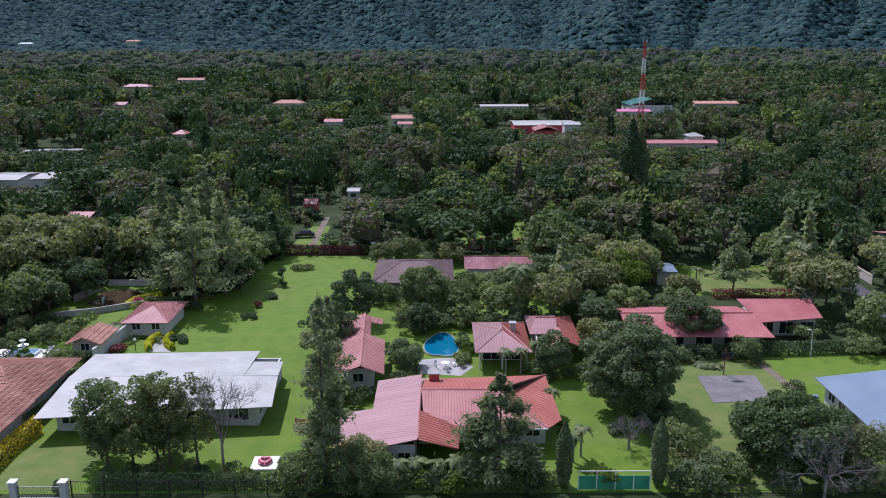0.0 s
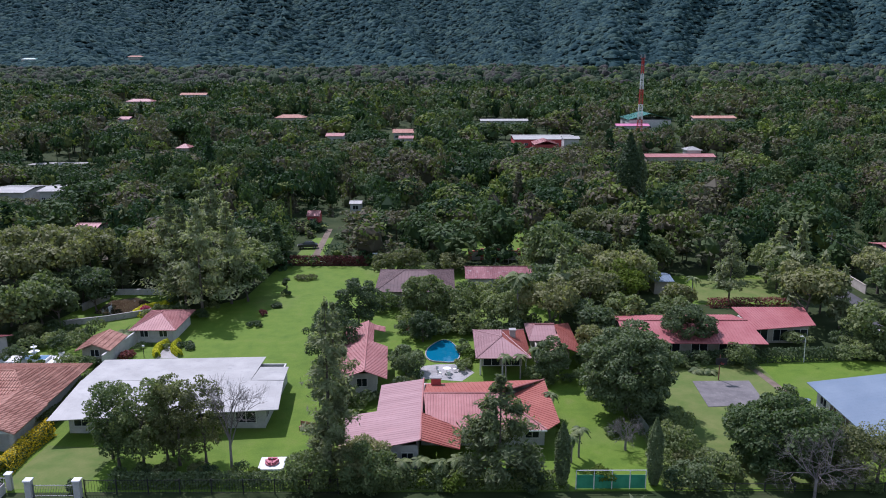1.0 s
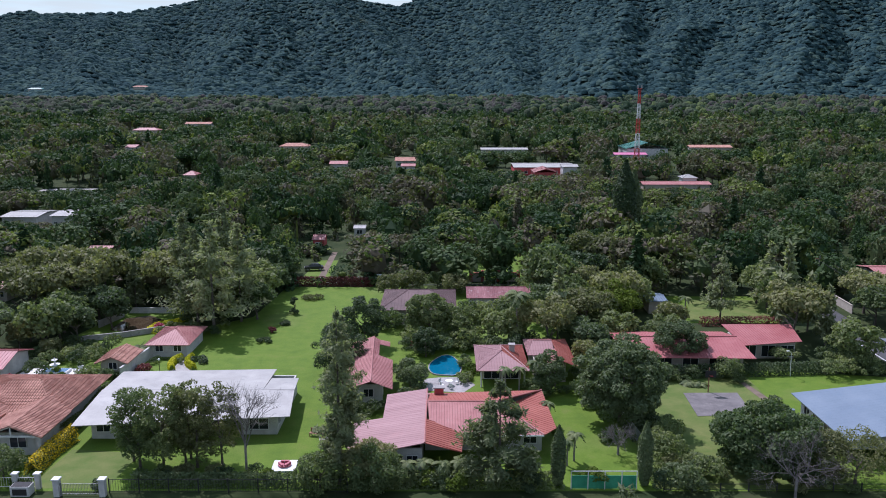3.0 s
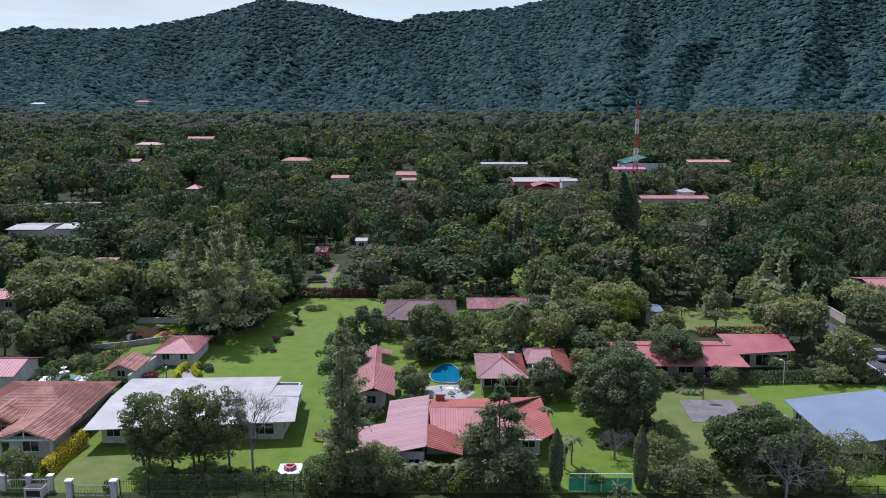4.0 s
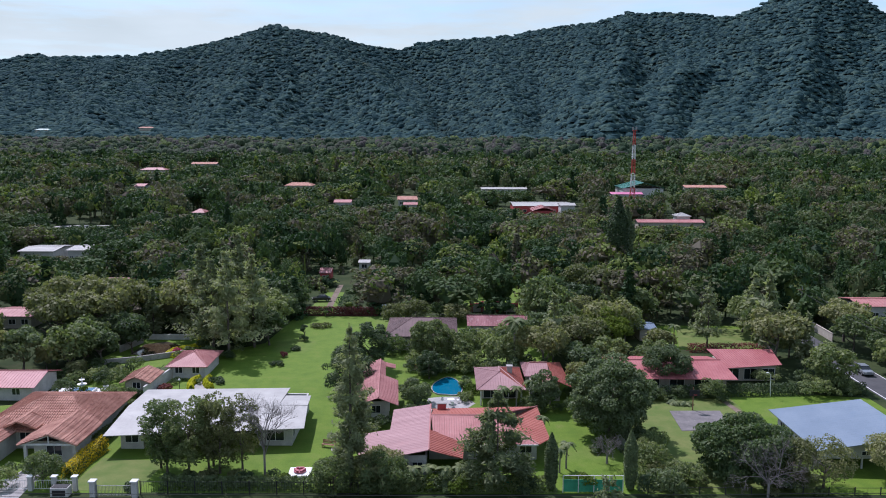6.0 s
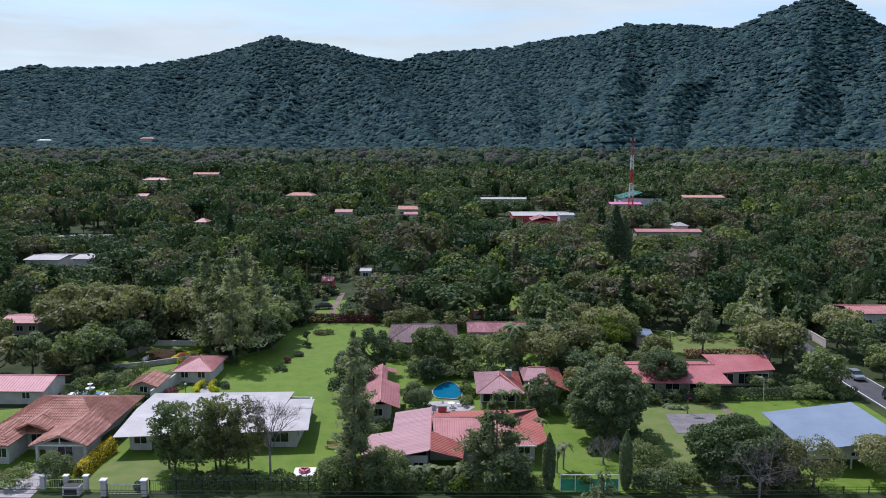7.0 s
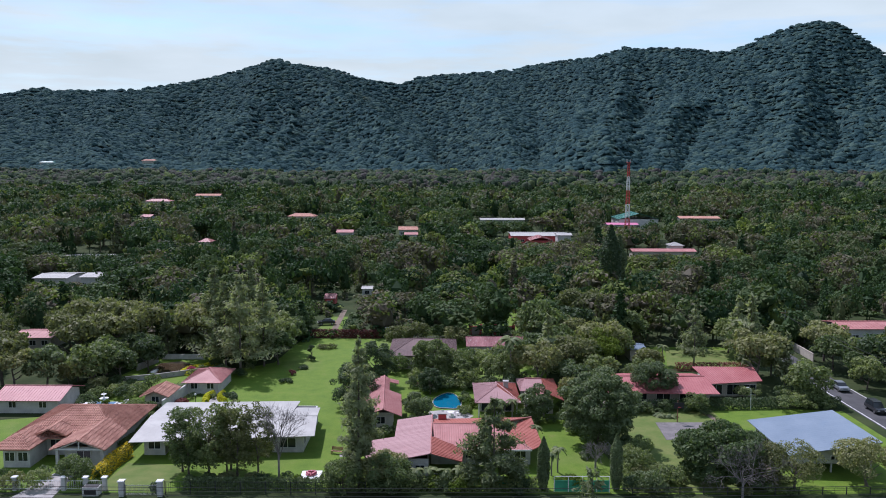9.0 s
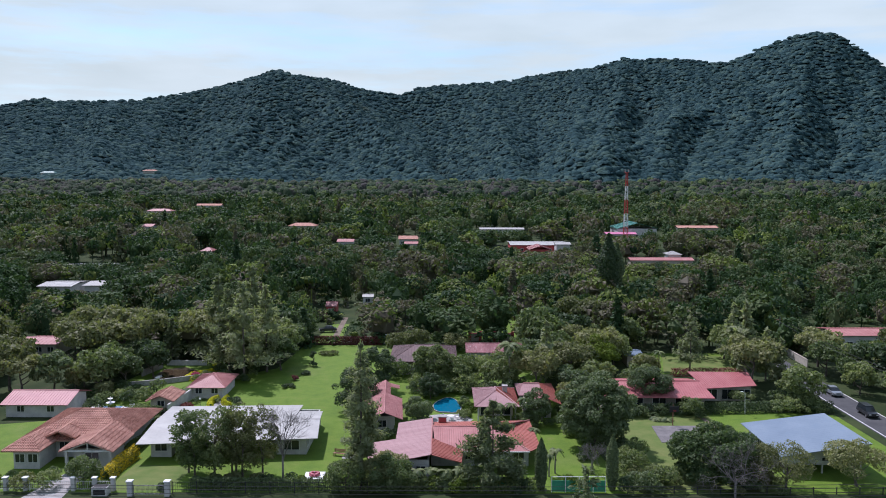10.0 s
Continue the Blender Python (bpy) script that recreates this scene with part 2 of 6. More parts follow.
TOWER_RED = surface("tower_red", (0.42, 0.04, 0.03), (0.55, 0.07, 0.05), 0.5, 1.0, 10, 0.0, 0.05)
WOOD = surface("wood", (0.20, 0.09, 0.05), (0.32, 0.15, 0.09), 0.7, 1.0, 9, 0.0, 0.2, stretch=(1, 6, 6))
DARK = surface("dark_void", (0.012, 0.012, 0.013), (0.025, 0.025, 0.026), 0.8, 1.0, 8, 0.0, 0.0)
GREEN_NET = surface("green_mesh", (0.02, 0.20, 0.10), (0.05, 0.32, 0.17), 0.8, 1.0, 20, 0.0, 0.1)
SOIL = surface("soil", (0.11, 0.08, 0.055), (0.20, 0.15, 0.11), 0.95, 0.6, 6, 0.0, 0.4)
POOL_TILE = surface("pool_plaster", (0.004, 0.095, 0.20), (0.008, 0.14, 0.27), 0.5, 0.8, 8, 0.0, 0.0)


def glass_material():
    m = bpy.data.materials.new("window_glass")
    m.use_nodes = True
    b = m.node_tree.nodes["Principled BSDF"]
    b.inputs["Base Color"].default_value = (0.02, 0.025, 0.03, 1)
    b.inputs["Roughness"].default_value = 0.08
    return m


def water_material():
    m = bpy.data.materials.new("pool_water")
    m.use_nodes = True
    nt = m.node_tree
    b = nt.nodes["Principled BSDF"]
    b.inputs["Base Color"].default_value = (0.004, 0.12, 0.20, 1)
    b.inputs["Roughness"].default_value = 0.04
    b.inputs["IOR"].default_value = 1.33
    bp = nt.nodes.new("ShaderNodeBump")
    bp.inputs["Strength"].default_value, bp.inputs["Distance"].default_value = 0.15, 0.02
    nt.links.new(noise_node(nt, 3.0, 3), bp.inputs["Height"])
    nt.links.new(bp.outputs["Normal"], b.inputs["Normal"])
    return m


def lawn_material():
    """Mown turf near the houses, rough green scrub and leaf litter further out."""
    m = bpy.data.materials.new("turf")
    m.use_nodes = True
    nt = m.node_tree
    b = nt.nodes["Principled BSDF"]
    big, mid, fine = noise_node(nt, 0.05, 5, 0.6), noise_node(nt, 0.4, 6, 0.65), noise_node(nt, 6.0, 5, 0.7)
    col = ramp(nt, mid, [(0.28, (0.078, 0.146, 0.012)), (0.55, (0.114, 0.186, 0.017)), (0.78, (0.148, 0.186, 0.034))])
    dry = ramp(nt, big, [(0.55, (0, 0, 0)), (0.75, (0.55, 0.55, 0.55))])
    col = mix_col(nt, dry, col, (0.15, 0.17, 0.06))
    grain = ramp(nt, fine, [(0.3, (0.6, 0.62, 0.55)), (0.7, (1.05, 1.05, 1.0))])
    col = mix_col(nt, 0.7, col, grain, "MULTIPLY")
    nt.links.new(col, b.inputs["Base Color"])
    b.inputs["Roughness"].default_value, b.inputs["Specular IOR Level"].default_value = 0.85, 0.2
    bp = nt.nodes.new("ShaderNodeBump")
    bp.inputs["Strength"].default_value, bp.inputs["Distance"].default_value = 0.5, 0.08
    nt.links.new(fine, bp.inputs["Height"])
    nt.links.new(bp.outputs["Normal"], b.inputs["Normal"])
    return m


GLASS, WATER, TURF = glass_material(), water_material(), lawn_material()
DRY_TURF = surface("dry_turf", (0.085, 0.135, 0.025), (0.150, 0.172, 0.050), 0.9, 0.35, 5, 0.0, 0.4, (0.07, 0.14, 0.025), 0.2)
FLOOR_SCRUB = surface("scrub", (0.022, 0.038, 0.013), (0.050, 0.066, 0.024), 0.95, 0.15, 3, 0.0, 0.5, (0.06, 0.052, 0.034), 0.1)


# ---- building blocks ----
def root(name, x, y, z=0.0, rz=0.0, label="", category="", group="", kind=""):
    ob = new(name)
    ob.matrix_world = pose(x, y, z, 0, 0, rz)
    return tagged(ob, label, category, group, kind)


def part(name, bm, material, parent, label=""):
    me = bpy.data.meshes.new(name)
    bm.to_mesh(me)
    bm.free()
    me.materials.append(material)
    ob = new(name, me)
    ob.parent = parent
    if label:
        ob["label"] = label
    return ob


def lone(name, bm, material, label, category, kind="", group="", at=None):
    ob = part(name, bm, material, None)
    if at is not None:
        ob.matrix_world = at
    return tagged(ob, label, category, group, kind)


def box(bm, x0, y0, z0, x1, y1, z1, bevel=0.0):
    r = bmesh.ops.create_cube(bm, size=1.0, matrix=Matrix.Translation(((x0 + x1) / 2, (y0 + y1) / 2, (z0 + z1) / 2)) @ Matrix.Diagonal((x1 - x0, y1 - y0, z1 - z0, 1)))
    if bevel:
        edges = list({e for v in r["verts"] for e in v.link_edges})
        bmesh.ops.bevel(bm, geom=edges, offset=bevel, segments=2, affect="EDGES")
    return bm


def box_bm(*a, **k):
    return box(bmesh.new(), *a, **k)


def tube(bm, a, b, r0, r1=None, n=6):
    a, b = Vector(a), Vector(b)
    d = b - a
    m = Matrix.Translation((a + b) / 2) @ d.to_track_quat("Z", "Y").to_matrix().to_4x4()
    bmesh.ops.create_cone(bm, cap_ends=True, segments=n, radius1=r0, radius2=r0 if r1 is None else r1, depth=d.length, matrix=m)
    return bm


def slab_poly(bm, pts, thick):
    """A flat convex or simple polygon given its upper side, made thick downwards."""
    top = [bm.verts.new(p) for p in pts]
    low = [bm.verts.new(Vector(p) - Vector((0, 0, thick))) for p in pts]
    bm.faces.new(top)
    bm.faces.new(low[::-1])
    for i in range(len(pts)):
        j = (i + 1) % len(pts)
        bm.faces.new((top[i], low[i], low[j], top[j]))
    return bm


def roof_plane(name, pts, material, parent, rib=0.45, rib_h=0.045, rib_w=0.07, thick=0.09, label="", courses=0.0):
    """One slope of a roof, a single ribbed sheet: its first two points are its eave, and the ribs run down the slope."""
    pts = [Vector(p) for p in pts]
    e = (pts[1] - pts[0]).normalized()
    n = (pts[1] - pts[0]).cross(pts[2] - pts[0]).normalized()
    if n.z < 0:
        n = -n
    v = n.cross(e).normalized()
    if v.z < 0:
        v = -v
    uv = [((p - pts[0]).dot(e), (p - pts[0]).dot(v)) for p in pts]
    u0, u1 = min(a for a, _ in uv), max(a for a, _ in uv)
    prof = {round(a, 4): 0.0 for a, _ in uv}
    for i in range(int((u1 - u0) / rib)):
        q = u0 + (i + 0.5) * rib
        for d, h in ((-rib_w / 2, 0.0), (-rib_w / 4, rib_h), (rib_w / 4, rib_h), (rib_w / 2, 0.0)):
            if u0 + 0.01 < q + d < u1 - 0.01:
                prof[round(q + d, 4)] = h

    def span(q):
        hits = []
        for a, b in zip(uv, uv[1:] + uv[:1]):
            if abs(a[0] - q) < 2e-4:
                hits.append(a[1])
            if (a[0] - q) * (b[0] - q) < 0:
                hits.append(a[1] + (q - a[0]) / (b[0] - a[0]) * (b[1] - a[1]))
        return (min(hits), max(hits)) if hits else (0.0, 0.0)

    bm, cols = bmesh.new(), []
    for q in sorted(prof):
        lo, hi = span(q)
        o = pts[0] + e * q
        cols.append([bm.verts.new(p) for p in (o + v * lo + n * prof[q], o + v * hi + n * prof[q], o + v * hi - n * thick, o + v * lo - n * thick)])
    for c, d in zip(cols, cols[1:]):
        for i in range(4):
            bm.faces.new((c[i], d[i], d[(i + 1) % 4], c[(i + 1) % 4]))
    bm.faces.new(cols[0])
    bm.faces.new(cols[-1][::-1])
    bmesh.ops.recalc_face_normals(bm, faces=bm.faces)
    if courses:
        # each course of barrel tiles laps over the one below it
        keys = sorted(prof)
        reach = {q: span(q) for q in keys}
        top = max(hi for _, hi in reach.values())
        for i in range(int(top / courses) + 1):
            a, b = i * courses, (i + 1) * courses
            row = []
            for q in keys:
                lo, hi = reach[q]
                va, vb = min(max(a, lo), hi), min(max(b, lo), hi)
                o, f = pts[0] + e * q, n * (prof[q] + 0.02)
                lift = n * 0.07
                row.append((vb - va, [bm.verts.new(p) for p in (o + v * va + n * prof[q], o + v * va + f + lift, o + v * vb + f)]))
            for (d0, c), (d1, d) in zip(row, row[1:]):
                if d0 > 1e-3 or d1 > 1e-3:
                    bm.faces.new((c[1], d[1], d[2], c[2]))
                    bm.faces.new((c[0], d[0], d[1], c[1]))
        bmesh.ops.delete(bm, geom=[w for w in bm.verts if not w.link_faces], context="VERTS")
        bm.normal_update()
        for f in bm.faces:
            if f.normal.dot(n) < -0.5 and f.calc_center_median().dot(n) > pts[0].dot(n):
                f.normal_flip()
    return part(name, bm, material, parent, label)


def ridge_cap(parent, a, b, material, r=0.12, name="ridge_cap"):
    return part(name, tube(bmesh.new(), a, b, r, r, 6), material, parent)


def window(parent, x, y, z, w, h, face, frame_mat=None):
    """A window on a wall: face is the way it looks: -y, +x or -x."""
    t = 0.06
    f, p = bmesh.new(), bmesh.new()
    def put(bm, u0, z0, u1, z1, d0, d1):
        if face == "-y":
            box(bm, x + u0, y - d1, z + z0, x + u1, y - d0, z + z1)
        elif face == "+x":
            box(bm, x + d0, y + u0, z + z0, x + d1, y + u1, z + z1)
        else:
            box(bm, x - d1, y + u0, z + z0, x - d0, y + u1, z + z1)
    for a in ((-w / 2, 0, w / 2, t), (-w / 2, h - t, w / 2, h), (-w / 2, t, -w / 2 + t, h - t), (w / 2 - t, t, w / 2, h - t), (-t / 2, t, t / 2, h - t)):
        put(f, *a, 0.0, 0.09)
    put(p, -w / 2 + t, t, -t / 2, h - t, 0.0, 0.03)
    put(p, t / 2, t, w / 2 - t, h - t, 0.0, 0.03)
    fr = part("window", f, frame_mat or PAINT_WHITE, parent)
    part("pane", p, GLASS, fr)
    return fr


def walls(parent, x0, y0, x1, y1, h, material, t=0.2, name="wall"):
    """Four walls round a hollow room; each its own part."""
    for a in ((x0, y0, x1, y0 + t), (x0, y1 - t, x1, y1), (x0, y0 + t, x0 + t, y1 - t), (x1 - t, y0 + t, x1, y1 - t)):
        part(name, box_bm(a[0], a[1], 0, a[2], a[3], h), material, parent)


def hip_roof(parent, x0, y0, x1, y1, ze, zr, material, axis="x", inset=None, rib=0.45, courses=0.0, rib_h=0.045, east=None):
    """A hipped roof over a rectangle (eaves at ze, ridge at zr)."""
    if axis == "x":
        d = (y1 - y0) / 2 if inset is None else inset
        a, b = (x0 + d, (y0 + y1) / 2, zr), (x1 - d, (y0 + y1) / 2, zr)
        sides = [[(x0, y0, ze), (x1, y0, ze), b, a], [(x1, y1, ze), (x0, y1, ze), a, b]]
        ends = [[(x0, y1, ze), (x0, y0, ze), a], [(x1, y0, ze), (x1, y1, ze), b]]
    else:
        d = (x1 - x0) / 2 if inset is None else inset
        a, b = ((x0 + x1) / 2, y0 + d, zr), ((x0 + x1) / 2, y1 - d, zr)
        sides = [[(x0, y1, ze), (x0, y0, ze), a, b], [(x1, y0, ze), (x1, y1, ze), b, a]]
        ends = [[(x0, y0, ze), (x1, y0, ze), a], [(x1, y1, ze), (x0, y1, ze), b]]
    for i, s in enumerate(sides + (ends if d > 0.01 else [])):
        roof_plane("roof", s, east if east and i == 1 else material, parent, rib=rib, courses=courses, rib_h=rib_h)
    ridge_cap(parent, a, b, material)
    if d > 0.01:
        for c, q in ((sides[0][0], a), (sides[0][1], b if axis == "x" else a), (sides[1][0], b), (sides[1][1], a if axis == "x" else b)):
            ridge_cap(parent, c, q, material, 0.09, "hip_cap")


# ---- plants ----
def mesh_from_quads(name, verts, material, tint=None):
    verts = np.asarray(verts, np.float32).reshape(-1, 3)
    n = len(verts) // 4
    me = bpy.data.meshes.new(name)
    me.vertices.add(n * 4)
    me.vertices.foreach_set("co", verts.ravel())
    me.loops.add(n * 4)
    me.loops.foreach_set("vertex_index", np.arange(n * 4, dtype=np.int32))
    me.polygons.add(n)
    me.polygons.foreach_set("loop_start", np.arange(0, n * 4, 4, dtype=np.int32))
    me.update(calc_edges=True)
    if tint is not None:
        at = me.attributes.new("tint", "FLOAT", "POINT")
        at.data.foreach_set("value", np.asarray(tint, np.float32))
    me.materials.append(material)
    return me


def mesh_from_tris(name, verts, tris, material, tint, smooth=True):
    me = bpy.data.meshes.new(name)
    n = len(tris)
    me.vertices.add(len(verts))
    me.vertices.foreach_set("co", np.asarray(verts, np.float32).ravel())
    me.loops.add(n * 3)
    me.loops.foreach_set("vertex_index", np.asarray(tris, np.int32).ravel())
    me.polygons.add(n)
    me.polygons.foreach_set("loop_start", np.arange(0, n * 3, 3, dtype=np.int32))
    me.polygons.foreach_set("use_smooth", np.full(n, smooth))
    me.update(calc_edges=True)
    at = me.attributes.new("tint", "FLOAT", "POINT")
    at.data.foreach_set("value", np.asarray(tint, np.float32))
    me.materials.append(material)
    return me


def unit(v):
    return v / np.maximum(np.linalg.norm(v, axis=-1, keepdims=True), 1e-9)


def leaf_cards(rng, centres, normals, size, jitter=0.6, aspect=1.5):
    """Diamond leaves (or sprays of them) at the centres, roughly facing along the normals, slightly folded."""
    n = len(centres)
    nor = unit(normals + jitter * rng.normal(size=(n, 3)))
    tan = unit(np.cross(nor, rng.normal(size=(n, 3))))
    bi = np.cross(nor, tan)
    s = (size * rng.uniform(0.6, 1.35, (n, 1)))
    a, b = tan * s * aspect * 0.5, bi * s * 0.5
    fold = nor * s * 0.16
    return np.stack([centres - a, centres + b - fold, centres + a, centres - b - fold], 1)


def lobed_leaves(rng, c, rc, squash, cards, size, jitter, up=0.35):
    """Leaf cards on the outer skin of overlapping lobes (centres c, radii rc), none buried inside a neighbour. Gives the cards and their lobes."""
    n = int(cards * 2.6)
    k = rng.choice(len(c), n, p=rc**2 / (rc**2).sum())
    dd = unit(rng.normal(size=(n, 3)) + np.array([0, 0, 0.45]))
    sq = np.array([1, 1, squash])
    p = c[k] + dd * rc[k, None] * sq * rng.uniform(0.74, 1.20, (n, 1))
    gap = np.linalg.norm((p[:, None] - c[None]) / sq, axis=2) / rc[None]
    gap[np.arange(n), k] = 9.0
    keep = np.nonzero(gap.min(1) > 0.78)[0][:cards]
    nor = unit(dd[keep] + np.array([0, 0, up]))
    return leaf_cards(rng, p[keep], nor, size, jitter), k[keep]


def crown_broad(rng, rx, rz, cards, size, clumps=18, flat=0.0, low=-0.35, jitter=0.55):
    """A broad crown: clumps set round a dome, each covered with leaf cards; gaps stay between the clumps."""
    clumps = int(clumps * 1.6)
    d = unit(rng.normal(size=(clumps * 3, 3)))
    d = d[d[:, 2] > low][:clumps]
    r = rng.uniform(0.58, 0.88, (len(d), 1))
    c = d * r * np.array([rx, rx, rz])
    if flat:
        c[:, 2] = c[:, 2] * (1 - flat) + flat * rz * 0.5
    rc = rng.uniform(0.20, 0.40, len(d)) * rx * (24 / max(24, clumps)) ** 0.38
    return lobed_leaves(rng, c, rc, 0.72, cards, size, jitter)[0]


def crown_pine(rng, r, h, cards, size, lean=0.35):
    """A conifer with drooping tiers of needles, open and ragged."""
    tiers = max(7, int(h / 1.1))
    t = rng.integers(0, tiers, cards * 2)
    u = (t + 0.5) / tiers
    keep = rng.uniform(0, 1, cards * 2) < (1.05 - u) * rng.uniform(0.35, 1.0, tiers)[t]
    t, u = t[keep][:cards], u[keep][:cards]
    n = len(t)
    limbs = rng.uniform(0, 2 * np.pi, (tiers, 7))
    ang = limbs[t, rng.integers(0, 7, n)] + rng.normal(size=n) * 0.16
    reach = r * (1.02 - u) ** 0.75 * rng.uniform(0.5, 1.15, (tiers,))[t] * rng.uniform(0.65, 1.15, (tiers, 7)).ravel()[t * 7 + rng.integers(0, 7, n)]
    rad = reach * np.sqrt(rng.uniform(0.04, 1, n))
    z = h * u + rad * lean * rng.uniform(0.2, 0.8, n) + rng.normal(size=n) * 0.22
    p = np.stack([np.cos(ang) * rad, np.sin(ang) * rad, z], 1)
    nor = np.stack([np.cos(ang) * 0.5, np.sin(ang) * 0.5, np.full(n, 0.9)], 1)
    return leaf_cards(rng, p, nor, size, 0.7, 3.2)


def crown_column(rng, r, h, cards, size):
    """A dense upright column that tapers to a point."""
    u = rng.uniform(0, 1, cards)
    rad = r * np.minimum(1, (1.02 - u) * 3.2) * np.minimum(1, 0.55 + u * 2) * rng.uniform(0.75, 1.1, cards)
    ang = rng.uniform(0, 2 * np.pi, cards)
    p = np.stack([np.cos(ang) * rad, np.sin(ang) * rad, h * u], 1)
    nor = np.stack([np.cos(ang), np.sin(ang), np.full(cards, 0.4)], 1)
    return leaf_cards(rng, p, nor, size, 0.5, 1.8)


def trunk_bm(rng, h, r, limbs=5, spread=2.0, top=0.75):
    bm = bmesh.new()
    p, k = Vector((0, 0, -0.15)), 5
    pts = [p]
    for i in range(k):
        p = p + Vector((rng.normal() * 0.10 * r * 3, rng.normal() * 0.10 * r * 3, h * top / k))
        pts.append(p)
    for i in range(k):
        tube(bm, pts[i], pts[i + 1], r * (1 - 0.14 * i) * (1.25 if i == 0 else 1), r * (1 - 0.14 * (i + 1)), 7)
    for i in range(limbs):
        a = rng.uniform(0, 2 * math.pi)
        s = pts[2 + i % 3]
        e = s + Vector((math.cos(a) * spread, math.sin(a) * spread, h * 0.28))
        m = (s + e) / 2 + Vector((0, 0, -0.12 * h * 0.3))
        tube(bm, s, m, r * 0.45, r * 0.32, 5)
        tube(bm, m, e, r * 0.32, r * 0.12, 5)
    return bm


FINE = 0.56  # leaf sprays smaller and more of them


def tree(kind, seed, height, radius, material, label, cards=2200, size=0.42, name="tree", group="", trunk_h=None, clumps=18, flat=0.0, category="tree", low=-0.35, rz=None, fine=FINE):
    rng = np.random.default_rng(seed)
    cards, size = int(cards * fine**-1.75), size * fine
    t = root(name, 0, 0, 0, 0, label, category, group)
    if kind == "broad":
        rz = rz or min(radius, height * 0.42)
        th = height - rz * 0.95 if trunk_h is None else trunk_h
        q = crown_broad(rng, radius, rz, cards, size, clumps, flat, low)
        q[:, :, 2] += th
        part("trunk", trunk_bm(rng, th + rz * 0.4, max(0.12, radius * 0.055), 6, radius * 0.5), BARK, t)
    elif kind == "pine":
        q = crown_pine(rng, radius, height * 0.86, int(cards * 0.75), size * 0.85)
        q[:, :, 2] += height * 0.14
        part("trunk", tube(bmesh.new(), (0, 0, -0.2), (0, 0, height * 0.97), max(0.14, height * 0.014), 0.03, 7), BARK, t)
    else:
        q = crown_column(rng, radius, height * 0.97, cards, size)
        q[:, :, 2] += height * 0.03
        part("trunk", tube(bmesh.new(), (0, 0, -0.2), (0, 0, height * 0.5), 0.10, 0.05, 6), BARK, t)
    me = mesh_from_quads("crown", q, material)
    c = new("crown", me)
    c.parent = t
    return t


# ---- the land: valley floor and the mountain ring ----
RIDGE = [(-0.547, 0.0843), (-0.494, 0.0931), (-0.477, 0.089), (-0.379, 0.0901), (-0.306, 0.1009), (-0.246, 0.1145),
         (-0.204, 0.1281), (-0.183, 0.1206), (-0.145, 0.1177), (-0.1, 0.1046), (-0.054, 0.0969), (-0.027, 0.1072),
         (0.046, 0.1118), (0.085, 0.1151), (0.113, 0.1219), (0.158, 0.128), (0.185, 0.1306), (0.223, 0.1435),
         (0.241, 0.14), (0.265, 0.1427), (0.317, 0.1399), (0.349, 0.1371), (0.39, 0.156), (0.434, 0.1715),
         (0.459, 0.1762), (0.483, 0.1714), (0.518, 0.151), (0.545, 0.1311)]
# spurs and gullies of the slope: place on the skyline, place at the foot, width, height
SPURS = [(-0.40, -0.44, 0.045, 55), (-0.33, -0.30, 0.03, -40), (-0.204, -0.31, 0.045, 60), (-0.204, -0.01, 0.045, 105), (-0.15, -0.17, 0.03, -30), (-0.054, 0.05, 0.05, -90),
         (0.046, 0.10, 0.035, 50), (0.10, 0.13, 0.03, -35), (0.158, 0.17, 0.035, 60), (0.223, 0.20, 0.028, 55), (0.255, 0.23, 0.025, -18), (0.30, 0.27, 0.026, 40),
         (0.345, 0.29, 0.035, -35), (0.41, 0.20, 0.06, 80), (0.459, 0.42, 0.035, 60), (0.49, 0.48, 0.026, -40), (0.53, 0.56, 0.035, 55)]
RIDGE_K, RIDGE_S = np.array([a for a, _ in RIDGE]), np.array([b for _, b in RIDGE])


@functools.lru_cache(None)
def noise_table(seed):
    return np.random.default_rng(seed + 77).uniform(-1, 1, (256, 256))


def lattice(x, y, seed=0):
    """Smooth value noise on arrays, between -1 and 1."""
    table = noise_table(seed)
    xi, yi = np.floor(x).astype(int), np.floor(y).astype(int)
    u, v = x - xi, y - yi
    u, v = u * u * (3 - 2 * u), v * v * (3 - 2 * v)
    g = lambda i, j: table[i % 256, j % 256]
    return (g(xi, yi) * (1 - u) + g(xi + 1, yi) * u) * (1 - v) + (g(xi, yi + 1) * (1 - u) + g(xi + 1, yi + 1) * u) * v


